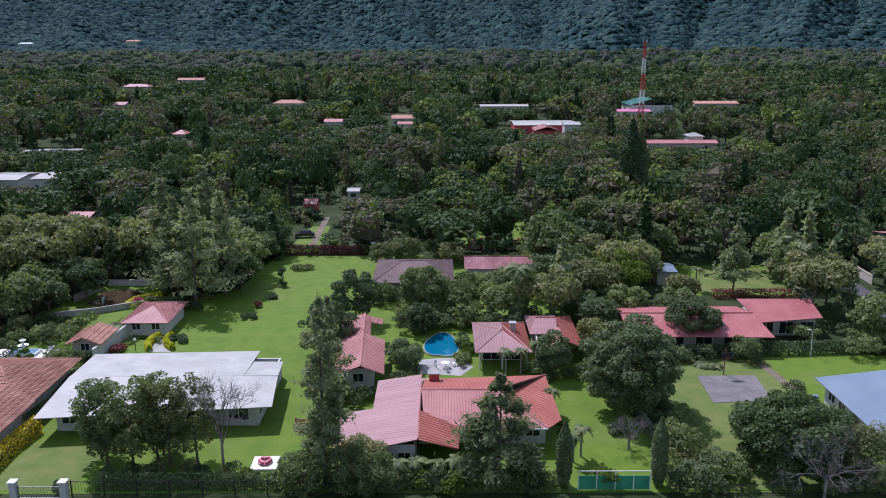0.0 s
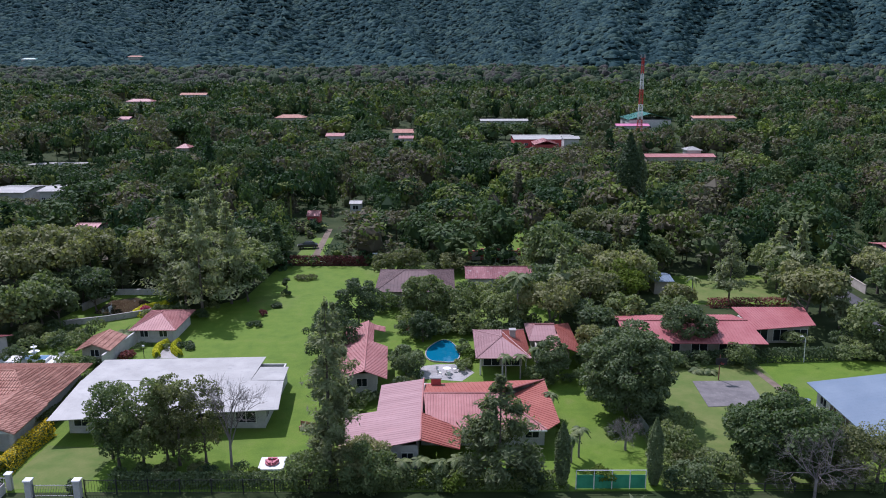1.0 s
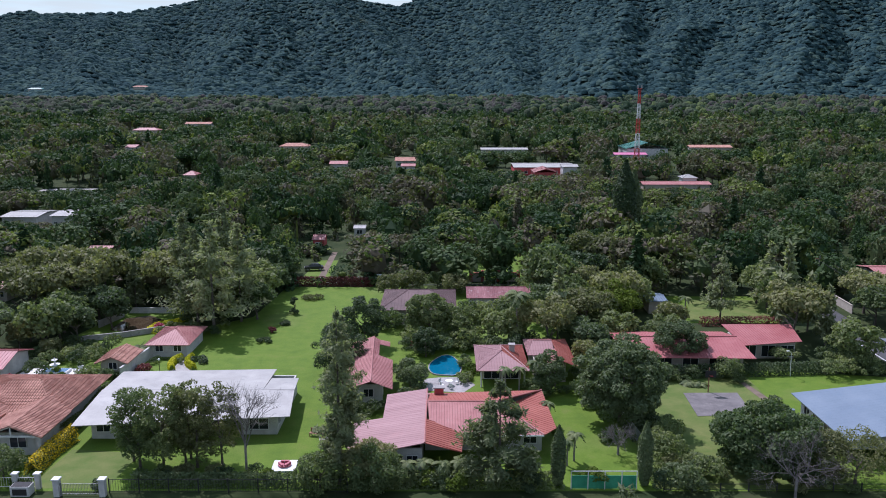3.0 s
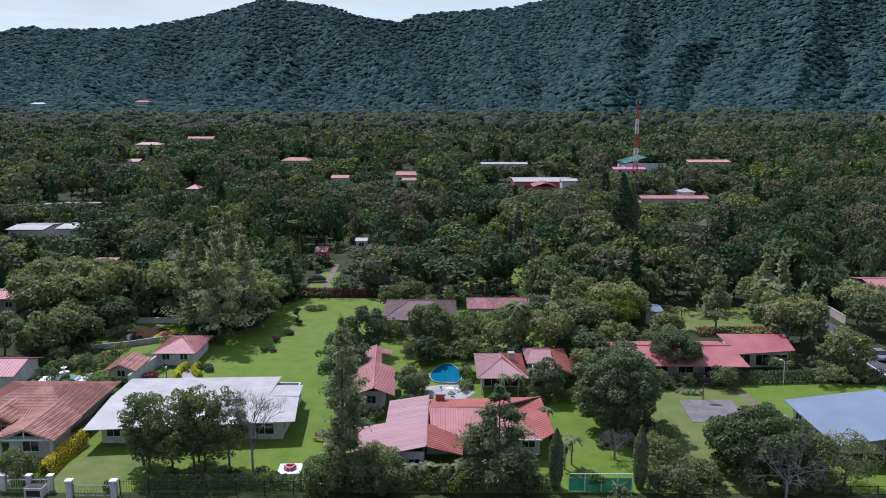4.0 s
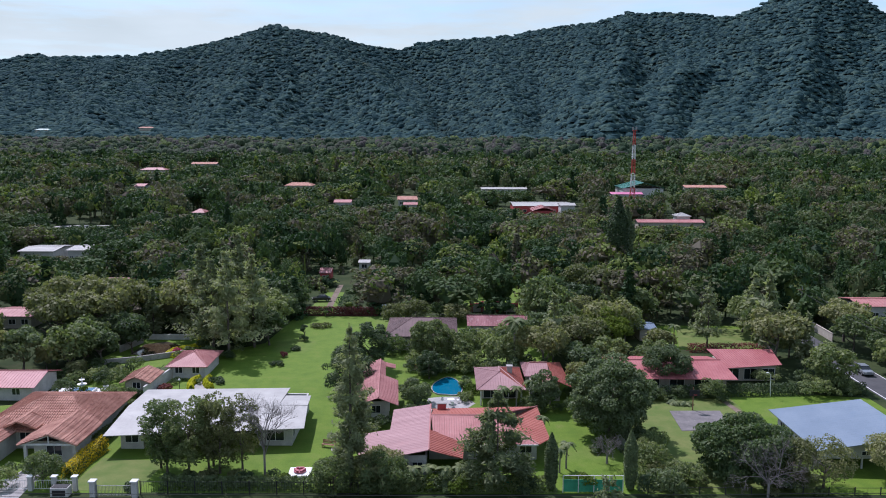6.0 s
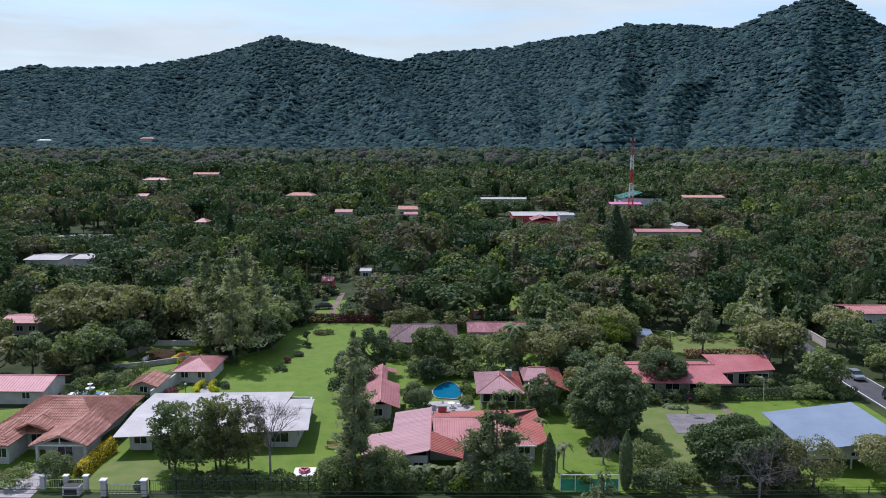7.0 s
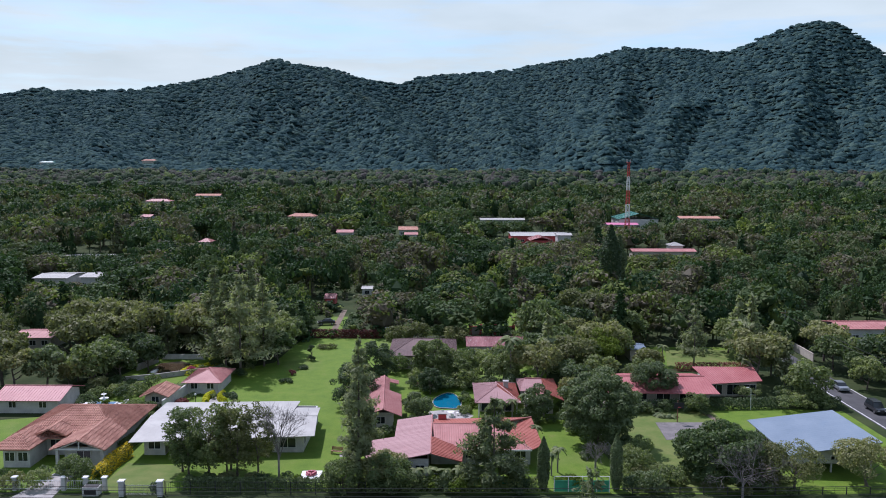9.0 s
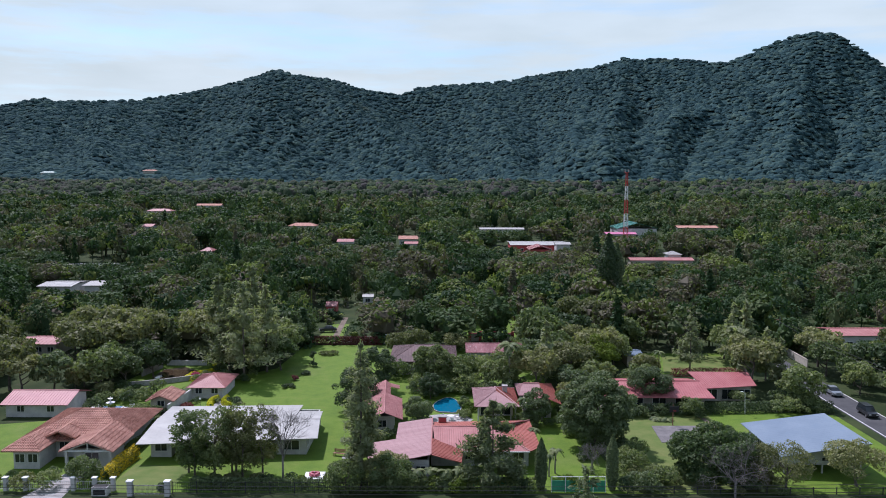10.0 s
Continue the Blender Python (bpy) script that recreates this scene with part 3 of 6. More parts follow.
def land(x, y):
    """Height of the ground: level in the valley, rising to the ridge."""
    x, y = np.asarray(x, float), np.asarray(y, float)
    front = y > 1.0
    k = np.where(front, x / np.maximum(y, 1.0), np.sign(x) * 9.0)
    s = np.interp(k, RIDGE_K, RIDGE_S)
    s = np.where(np.abs(k) > 0.56, 0.10, s)
    d = np.where(front & (np.abs(k) < 1.2), y, np.hypot(x, y) * 0.8)
    top = 2650 + 350 * np.cos(k * 5.0) * (np.abs(k) < 0.7)
    foot = 1120 + 40 * np.sin(k * 7 + 1.0)
    u = (d - foot) / (top - foot)
    rise = np.clip(u, 0, 1) ** 1.75
    fall = np.clip(1 - (u - 1) * 1.2, 0, 1)
    base = 0.0205 * np.clip(d - 262, 0, 1000)
    h = (13.5 + top * s) * rise * np.where(u > 1, fall, 1.0)
    mid = np.clip(u, 0, 1) * np.clip(1 - u, 0, 1) * 4
    warp = lattice(x / 500, y / 500, 3) * 0.5
    for k0, k1, w, a in SPURS:
        h = h + np.clip((1.0 - u) * 8, 0, 1) * mid**0.7 * (u < 1) * a * np.exp(-np.abs(k + warp * 0.02 - k0 - (k1 - k0) * (1 - u)) / w)
    fold = 0.5 - np.abs(lattice(k * 15 + warp * 1.6, d / 1100 + warp, 1)) * 1.5 + 0.5 * (0.5 - np.abs(lattice(k * 36 + warp * 2.4, d / 600 + warp, 2)) * 1.5)
    h = h + np.clip((1.0 - u) * 9, 0, 1) * mid * fold * 24 * np.clip(s / 0.11, 0.7, 1.4) - mid * 22
    return base + np.where(u > 0, np.maximum(h, 0), 0.0)


def build_ground():
    front = np.radians(np.arange(-36, 36.01, 0.20))
    back = np.radians(np.arange(40, 320.01, 5.0))
    ang = np.concatenate([front, back])
    rad = np.concatenate([[2.0], np.geomspace(20, 900, 22), np.linspace(960, 3600, 110), [3900, 4500]])
    a, r = np.meshgrid(ang, rad)
    x, y = np.sin(a) * r, np.cos(a) * r
    z = land(x, y)
    n, m = len(ang), len(rad)
    verts = np.stack([x, y, z], -1).reshape(-1, 3)
    faces = [(j * n + i, j * n + (i + 1) % n, (j + 1) * n + (i + 1) % n, (j + 1) * n + i) for j in range(m - 1) for i in range(n)]
    faces.append(tuple(range(n))[::-1])
    me = bpy.data.meshes.new("ground")
    me.from_pydata(verts.tolist(), [], [f[::-1] for f in faces])
    me.materials.append(FLOOR_SCRUB)
    me.materials.append(HAZED_HILL_COVER)
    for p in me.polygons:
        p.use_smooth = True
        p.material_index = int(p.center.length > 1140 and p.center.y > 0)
    return tagged(new("ground", me), "green valley floor rising into forested mountain slopes", "ground", kind="structure")


build_ground()


def sheet(name, pts, z, material, label, category="lawn", kind="structure", thick=0.03):
    """A thin sheet of ground cover on the land."""
    bm = slab_poly(bmesh.new(), [(x, y, z) for x, y in pts], thick)
    bmesh.ops.triangulate(bm, faces=[f for f in bm.faces if len(f.verts) > 4])
    bmesh.ops.recalc_face_normals(bm, faces=bm.faces)
    return lone(name, bm, material, label, category, kind)


LAWNS = [
    [(-46.5, 100), (-9, 100), (-9, 118), (-13, 124), (-13.5, 150), (-14, 189), (-33, 189), (-35, 166), (-50, 152), (-47, 128)],
    [(-9, 100), (22.5, 100), (23.2, 121), (21, 133), (20, 190), (-14, 189), (-13.5, 150), (-13, 124), (-9, 118)],
    [(22.5, 100), (67.5, 100), (67.5, 134), (50, 137), (27, 135), (23.2, 121)],
    [(44, 162), (62, 162), (69, 181), (46, 181)],
    [(-76, 100), (-46.5, 100), (-47, 128), (-62, 131), (-76, 127)],
    [(-62, 131), (-47, 128), (-50, 141), (-60, 145)],
    [(-64, 150), (-50, 141), (-50, 152), (-44, 158), (-47, 172), (-60, 170)],
    [(-32, 191), (-25, 191), (-25.5, 216), (-30, 216)],
    [(5, 196), (30, 196), (30, 222), (5, 222)],
]
for pts in LAWNS:
    sheet("lawn", pts, 0.012, TURF, "mown green lawn between houses and garden trees")
sheet("lawn", [(23.4, 100.5), (45.5, 100.5), (45.5, 135), (30, 134), (24, 121)], 0.02, DRY_TURF, "dry yellowish lawn round the concrete court")
sheet("lawn", [(-44, 100.6), (-35.5, 100.6), (-35, 109), (-43.5, 110)], 0.02, DRY_TURF, "sun-bleached patch of lawn by the entrance gate")
sheet("lawn", [(46, 163), (62, 163), (66, 178), (50, 179)], 0.02, DRY_TURF, "dry open field beyond the red-roofed house")


def inside(x, y, poly):
    r = False
    for (x0, y0), (x1, y1) in zip(poly, poly[1:] + poly[:1]):
        if (y0 > y) != (y1 > y) and x < (x1 - x0) * (y - y0) / (y1 - y0) + x0:
            r = not r
    return r


# roads
sheet("road", [(-160, 88), (160, 88), (160, 97.6), (-160, 97.6)], 0.03, ASPHALT, "asphalt road along the front fences", "road")
sheet("road", [(69.3, 97.6), (75.0, 97.6), (75.6, 150), (76.0, 172), (74.0, 230), (68.0, 300), (63.5, 300), (69.0, 228), (70.2, 172), (69.8, 150)], 0.04, ASPHALT, "narrow grey asphalt side road with white edge lines", "road")
for xa in (69.6, 75.0):
    sheet("trim_road_line", [(xa, 98.2), (xa + 0.16, 98.2), (xa + 0.66, 150), (xa + 0.5, 150)], 0.05, PAINT_WHITE, "worn white edge line on asphalt", "road line")
sheet("trim_road_line", [(-160, 97.0), (160, 97.0), (160, 97.15), (-160, 97.15)], 0.04, PAINT_WHITE, "worn white edge line on asphalt", "road line")
FOOT = []  # rectangles that trees keep clear of


def house(name, label, x0, y0, x1, y1):
    FOOT.append((x0, y0, x1, y1))
    return root(name, 0, 0, 0, 0, label, "house")


# main house: low wing with seams across, hipped main roof, lower front slope
def main_house():
    h = house("house", "single-storey house with pink and red metal roofs and white walls", -10.5, 102, 14, 122)
    walls(h, -6.0, 104.2, -1.8, 118.5, 2.9, WALL_WHITE)
    walls(h, -1.6, 109.8, 12.2, 121.0, 2.75, WALL_WHITE)
    for x, y in ((-9.6, 102.9), (-9.6, 107), (-9.6, 111.2), (-6.6, 102.9)):
        part("porch_post", box_bm(x - 0.15, y - 0.15, 0, x + 0.15, y + 0.15, 2.62), WALL_WHITE, h)
    roof_plane("roof", [(-6.7, 112.0, 3.13), (-6.7, 119.5, 3.13), (-1.5, 119.5, 3.95), (-1.5, 103.2, 3.95), (-6.7, 103.2, 3.13)][:2] + [(-1.5, 119.5, 3.95), (-1.5, 112.0, 3.95)], ROOF_PALE, h, rib=0.5, rib_h=0.016)
    roof_plane("roof", [(-10.2, 102.3, 2.58), (-10.2, 112.0, 2.58), (-1.5, 112.0, 3.95), (-1.5, 103.4, 3.95)], ROOF_PALE, h, rib=0.5, rib_h=0.016)
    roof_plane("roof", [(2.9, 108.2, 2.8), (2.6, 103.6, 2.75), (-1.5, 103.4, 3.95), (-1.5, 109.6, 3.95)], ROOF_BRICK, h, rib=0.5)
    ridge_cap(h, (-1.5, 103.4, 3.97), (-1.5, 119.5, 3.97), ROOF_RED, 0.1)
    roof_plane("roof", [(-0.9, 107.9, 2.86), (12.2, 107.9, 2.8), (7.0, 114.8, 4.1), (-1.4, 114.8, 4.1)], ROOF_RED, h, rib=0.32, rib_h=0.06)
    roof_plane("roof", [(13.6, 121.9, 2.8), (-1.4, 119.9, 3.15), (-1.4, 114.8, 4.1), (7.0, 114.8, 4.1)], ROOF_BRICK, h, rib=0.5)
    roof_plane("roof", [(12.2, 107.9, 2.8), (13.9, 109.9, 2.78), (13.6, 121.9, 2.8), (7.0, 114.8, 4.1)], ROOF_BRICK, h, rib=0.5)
    for a, b in (((-1.4, 114.8, 4.13), (7.0, 114.8, 4.13)), ((12.2, 107.9, 2.85), (7.0, 114.8, 4.13)), ((13.6, 121.9, 2.85), (7.0, 114.8, 4.13))):
        ridge_cap(h, a, b, ROOF_RED, 0.1)
    c = part("chimney", box_bm(-0.6, 119.0, 2.6, 0.6, 119.8, 4.15, bevel=0.03), WALL_RED, h, "red-painted chimney block")
    part("chimney_cap", box_bm(-0.75, 118.85, 4.15, 0.75, 119.95, 4.27), CONCRETE, c)
    for x in (4.0, 7.5, 10.8):
        window(h, x, 109.8, 0.9, 1.6, 1.2, "-y")
    for x in (-4.6, -2.9):
        window(h, x, 104.2, 0.9, 1.3, 1.2, "-y")
    for y in (112.5, 116.5):
        window(h, 12.2, y, 0.9, 1.5, 1.2, "+x")
    part("fascia", box_bm(-0.9, 107.82, 2.62, 12.2, 107.9, 2.80), PAINT_WHITE, h)


main_house()


def garden_wing():
    h = house("house", "long narrow garden wing with faded red metal gable roof", -13, 122, -6, 142.5)
    walls(h, -11.8, 124.4, -7.6, 133.4, 2.7, WALL_WHITE)
    walls(h, -11.8, 133.6, -8.8, 141.2, 2.7, WALL_WHITE)
    roof_plane("roof", [(-6.2, 122.4, 2.75), (-6.2, 134.0, 2.75), (-9.1, 134.0, 3.9), (-9.1, 122.4, 3.9)], ROOF_RED, h, rib=0.5)
    roof_plane("roof", [(-8.2, 134.0, 3.35), (-8.2, 142.0, 3.35), (-9.1, 142.0, 3.9), (-9.1, 134.0, 3.9)], ROOF_RED, h, rib=0.5)
    roof_plane("roof", [(-6.6, 139.8, 2.95), (-6.6, 142.0, 2.95), (-8.2, 142.0, 3.35), (-8.2, 139.8, 3.35)], ROOF_RED, h, rib=0.5)
    roof_plane("roof", [(-12.6, 142.0, 2.85), (-12.4, 122.4, 2.85), (-9.1, 122.4, 3.9), (-9.1, 142.0, 3.9)], ROOF_RED, h, rib=0.5)
    ridge_cap(h, (-9.1, 122.4, 3.93), (-9.1, 142.0, 3.93), ROOF_RED, 0.1)
    pivot = Matrix.Translation((-6.2, 122.4, 0))
    h.matrix_world = pivot @ Matrix.Rotation(radians(3.4), 4, "Z") @ pivot.inverted()
    for y in (126, 130):
        window(h, -7.6, y, 0.9, 1.5, 1.2, "+x")
    window(h, -9.5, 124.4, 0.9, 1.4, 1.2, "-y")


garden_wing()


def pool_houses():
    h = house("house", "pool house with hipped pink and red metal roof", 5, 129, 13, 141.5)
    walls(h, 6.2, 133.4, 12.0, 140.2, 2.6, WALL_CREAM)
    for x in (6.0, 9.0, 12.2):
        part("porch_post", tube(bmesh.new(), (x, 130.2, 0), (x, 130.2, 2.6), 0.12, 0.12, 8), WALL_WHITE, h)
    hip_roof(h, 5.3, 129.5, 12.9, 141.2, 2.7, 4.2, ROOF_PALE, "y", 4.6, rib=0.4, east=ROOF_BRICK)
    c = part("chimney", box_bm(10.4, 135.6, 3.2, 11.2, 136.4, 4.5, bevel=0.03), CONCRETE, h, "small grey chimney")
    part("chimney_cap", box_bm(10.3, 135.5, 4.5, 11.3, 136.5, 4.6), CONCRETE, c)
    window(h, 7.7, 133.4, 0.1, 2.4, 2.2, "-y")
    window(h, 10.5, 133.4, 0.1, 2.4, 2.2, "-y")
    h = house("house", "guest house with pink and red metal hipped roof among palms", 12.9, 131, 20, 144)
    walls(h, 14.0, 132.2, 18.4, 142.6, 2.6, WALL_CREAM)
    roof_plane("roof", [(13.2, 136.0, 2.8), (17.3, 136.0, 2.8), (17.3, 140.0, 3.9), (14.4, 140.0, 3.9)], ROOF_PALE, h, rib=0.4)
    roof_plane("roof", [(17.9, 144.0, 2.8), (13.2, 144.0, 2.8), (14.4, 140.0, 3.9), (17.3, 140.0, 3.9)], ROOF_RED, h, rib=0.4)
    roof_plane("roof", [(13.2, 144.0, 2.8), (13.2, 136.0, 2.8), (14.4, 140.0, 3.9)], ROOF_PALE, h, rib=0.4)
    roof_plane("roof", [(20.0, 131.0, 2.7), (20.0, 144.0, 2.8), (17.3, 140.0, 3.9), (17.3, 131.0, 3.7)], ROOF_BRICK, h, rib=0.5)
    roof_plane("roof", [(15.6, 136.0, 3.2), (15.6, 131.0, 3.0), (17.3, 131.0, 3.7), (17.3, 136.0, 3.8)], ROOF_RED, h, rib=0.5)
    ridge_cap(h, (14.4, 140.0, 3.93), (17.3, 140.0, 3.93), ROOF_RED)
    window(h, 16.2, 132.2, 0.1, 3.0, 2.2, "-y")


pool_houses()


def white_house():
    h = house("house", "long low house with near-flat white metal roof", -45, 110, -18, 130.5)
    walls(h, -42.4, 113.0, -39.4, 128.0, 2.6, WALL_WHITE)
    walls(h, -39.4, 118.4, -24.4, 128.0, 2.6, WALL_WHITE)
    walls(h, -24.4, 114.2, -20.0, 128.0, 2.6, WALL_WHITE)
    for x in (-36.0, -32.2, -28.4):
        part("porch_post", box_bm(x - 0.12, 113.2, 0, x + 0.12, 113.44, 2.72), WALL_WHITE, h)
    roof_plane("roof", [(-43.7, 110.6, 2.72), (-32.6, 111.8, 2.72), (-32.6, 120.5, 3.35), (-44.0, 120.5, 3.35)], ROOF_WHITE, h, rib=0.9, rib_h=0.006)
    roof_plane("roof", [(-32.6, 111.8, 2.74), (-18.2, 113.4, 2.74), (-18.9, 120.5, 3.37), (-32.6, 120.5, 3.37)], ROOF_WHITE, h, rib=0.9, rib_h=0.006)
    roof_plane("roof", [(-23.2, 130.2, 2.72), (-44.7, 129.2, 2.72), (-44.0, 120.5, 3.35), (-23.0, 120.5, 3.35)], ROOF_WHITE, h, rib=0.9, rib_h=0.006)
    roof_plane("roof", [(-19.3, 125.9, 2.98), (-23.0, 125.9, 2.98), (-23.0, 120.5, 3.37), (-18.9, 120.5, 3.37)], ROOF_WHITE, h, rib=0.9, rib_h=0.006)
    ridge_cap(h, (-44.0, 120.5, 3.36), (-18.9, 120.5, 3.38), ROOF_WHITE, 0.07)
    window(h, -40.9, 113.0, 0.9, 1.8, 1.2, "-y")
    for x in (-36.6, -32.0, -27.4):
        window(h, x, 118.4, 0.1, 2.8, 2.1, "-y")
    window(h, -22.2, 114.2, 0.7, 2.4, 1.5, "-y")
    for y in (115.5, 119.5):
        window(h, -20.0, y, 0.9, 1.4, 1.2, "+x")


white_house()


def tile_house():
    h = house("house", "large house with red clay tile hip and gable roofs", -62, 106, -45, 128)
    walls(h, -59.6, 113.0, -46.6, 126.0, 2.8, WALL_WHITE)
    walls(h, -51.6, 108.6, -46.4, 113.0, 2.8, WALL_WHITE)
    walls(h, -59.8, 108.2, -56.2, 113.0, 2.8, WALL_WHITE)
    k = dict(rib=0.34, rib_h=0.09, rib_w=0.26, courses=0.62)
    hip_roof(h, -61.0, 111.6, -45.6, 127.4, 2.85, 5.2, ROOF_TILE, "x", 6.0, 0.34, 0.62, 0.09)
    # front wing with open gable over the terrace
    roof_plane("roof", [(-52.9, 113.4, 2.9), (-52.9, 106.9, 2.9), (-49.0, 106.9, 4.3), (-49.0, 115.6, 4.3)], ROOF_TILE, h, **k)
    roof_plane("roof", [(-45.3, 106.9, 2.9), (-45.3, 114.4, 2.9), (-49.0, 116.6, 4.3), (-49.0, 106.9, 4.3)], ROOF_TILE, h, **k)
    ridge_cap(h, (-49.0, 106.8, 4.33), (-49.0, 116.0, 4.33), ROOF_TILE)
    # middle gable
    roof_plane("roof", [(-57.2, 114.6, 3.3), (-57.2, 111.4, 3.3), (-54.9, 111.0, 4.4), (-54.9, 117.2, 4.4)], ROOF_TILE, h, **k)
    roof_plane("roof", [(-52.6, 111.4, 3.3), (-52.6, 114.6, 3.3), (-54.9, 117.2, 4.4), (-54.9, 111.0, 4.4)], ROOF_TILE, h, **k)
    ridge_cap(h, (-54.9, 110.9, 4.43), (-54.9, 117.2, 4.43), ROOF_TILE)
    # left bay, hipped
    roof_plane("roof", [(-61.0, 107.2, 2.8), (-55.6, 107.2, 2.8), (-58.2, 110.4, 3.9)], ROOF_TILE, h, **k)
    roof_plane("roof", [(-55.6, 107.2, 2.8), (-55.4, 113.0, 2.8), (-58.2, 114.6, 3.9), (-58.2, 110.4, 3.9)], ROOF_TILE, h, **k)
    roof_plane("roof", [(-61.0, 113.0, 2.8), (-61.0, 107.2, 2.8), (-58.2, 110.4, 3.9), (-58.2, 114.6, 3.9)], ROOF_TILE, h, **k)
    for x in (-52.0, -45.9):
        part("porch_post", box_bm(x - 0.18, 107.2, 0, x + 0.18, 107.55, 2.85), WALL_WHITE, h)
    part("gable_beam", box_bm(-52.4, 107.1, 2.85, -45.6, 107.3, 3.05), PAINT_WHITE, h)
    bm = tube(bmesh.new(), (-51.8, 107.2, 3.0), (-49.0, 107.2, 4.1), 0.08)
    tube(bm, (-46.2, 107.2, 3.0), (-49.0, 107.2, 4.1), 0.08)
    tube(bm, (-49.0, 107.2, 3.0), (-49.0, 107.2, 4.1), 0.08)
    part("gable_truss", bm, PAINT_WHITE, h)
    for x in (-58.9, -57.1):
        window(h, x, 108.2, 0.9, 1.4, 1.3, "-y")
    window(h, -49.0, 108.6, 0.9, 2.0, 1.4, "-y")
    window(h, -54.9, 113.0, 0.9, 1.6, 1.4, "-y")


tile_house()


def simple_house(label, x0, y0, x1, y1, ze, zr, roof_mat, wall_mat, axis="x", inset=None, rib=0.5, courses=0.0, name="house", win=2, over=0.7):
    h = house(name, label, x0, y0, x1, y1)
    walls(h, x0 + over, y0 + over, x1 - over, y1 - over, ze - 0.05, wall_mat)
    hip_roof(h, x0, y0, x1, y1, ze, zr, roof_mat, axis, inset, rib, courses)
    if inset == 0:
        ends = [((x0 + over, y0 + over), (x0 + over, y1 - over)), ((x1 - over, y0 + over), (x1 - over, y1 - over))] if axis == "x" else [((x0 + over, y0 + over), (x1 - over, y0 + over)), ((x0 + over, y1 - over), (x1 - over, y1 - over))]
        for (ax, ay), (bx, by) in ends:
            bm = bmesh.new()
            d = Vector((0.1, 0, 0)) if axis == "x" else Vector((0, 0.1, 0))
            tri = [Vector((ax, ay, ze - 0.05)), Vector((bx, by, ze - 0.05)), Vector(((ax + bx) / 2, (ay + by) / 2, zr - 0.25))]
            f, b = [bm.verts.new(p - d) for p in tri], [bm.verts.new(p + d) for p in tri]
            bm.faces.new(f)
            bm.faces.new(b[::-1])
            for i in range(3):
                bm.faces.new((f[i], b[i], b[(i + 1) % 3], f[(i + 1) % 3]))
            bmesh.ops.recalc_face_normals(bm, faces=bm.faces)
            part("gable_wall", bm, wall_mat, h)
    for i in range(win):
        x = x0 + over + (x1 - x0 - 2 * over) * (i + 0.5) / win
        window(h, x, y0 + over, 0.9, 1.3, 1.1, "-y")
    return h


simple_house("small square hut with pyramid-like red metal roof", -46.8, 142.6, -39.6, 152.6, 2.2, 3.6, ROOF_RED, WALL_WHITE, "y", 4.4, 0.4)
simple_house("garden shed with clay tile gable roof", -51.2, 134.4, -46.2, 140.8, 2.0, 3.0, ROOF_TILE, WALL_CREAM, "y", 0, 0.3, 0.7, win=1)
simple_house("house with pink-red metal gable roof and lean-to", -74.5, 131.2, -63.0, 140.5, 2.3, 3.6, ROOF_CRIMSON, WALL_WHITE, "x", 0, 0.5)
simple_house("brown metal-roofed house with low gable", -11.0, 160.4, 3.0, 175.5, 2.9, 4.8, ROOF_BROWN, WALL_CREAM, "x", 5.0, 0.6)
simple_house("house with weathered red corrugated roof and pale trim", 5.0, 168.8, 17.6, 177.8, 2.9, 4.0, ROOF_WORN, WALL_WHITE, "x", 0, 0.35)
simple_house("small open shed with bluish metal roof", 38.9, 167.6, 43.0, 174.0, 2.6, 3.0, ROOF_BLUE, WALL_CREAM, "x", 0, 0.5, win=0)


def red_row_house():
    h = house("house", "long house with bright red metal roofs behind a hedge", 26, 135, 58, 148)
    walls(h, 28.0, 137.0, 46.0, 146.4, 2.8, WALL_CREAM)
    walls(h, 47.2, 142.6, 56.2, 147.6, 2.8, WALL_CREAM)
    roof_plane("roof", [(27.0, 135.0, 2.75), (36.0, 135.0, 2.75), (35.0, 141.4, 4.0), (27.0, 141.4, 4.0)], ROOF_CRIMSON, h)
    roof_plane("roof", [(36.0, 135.0, 2.75), (47.0, 134.6, 2.75), (46.4, 141.4, 4.0), (35.0, 141.4, 4.0)], ROOF_CRIMSON, h)
    roof_plane("roof", [(46.4, 148.0, 2.75), (27.0, 148.0, 2.75), (27.0, 141.4, 4.0), (46.4, 141.4, 4.0)], ROOF_CRIMSON, h)
    roof_plane("roof", [(47.2, 140.0, 3.0), (57.0, 142.0, 3.0), (57.4, 147.6, 4.1), (45.8, 146.8, 4.1)], ROOF_CRIMSON, h)
    ridge_cap(h, (27.0, 141.4, 4.03), (46.4, 141.4, 4.03), ROOF_CRIMSON)
    for x in (30, 34, 38, 42):
        window(h, x, 137.0, 0.3, 2.4, 1.9, "-y")
    for x in (49.0, 52.0, 55.0):
        window(h, x, 142.6, 0.3, 2.2, 1.9, "-y")


red_row_house()


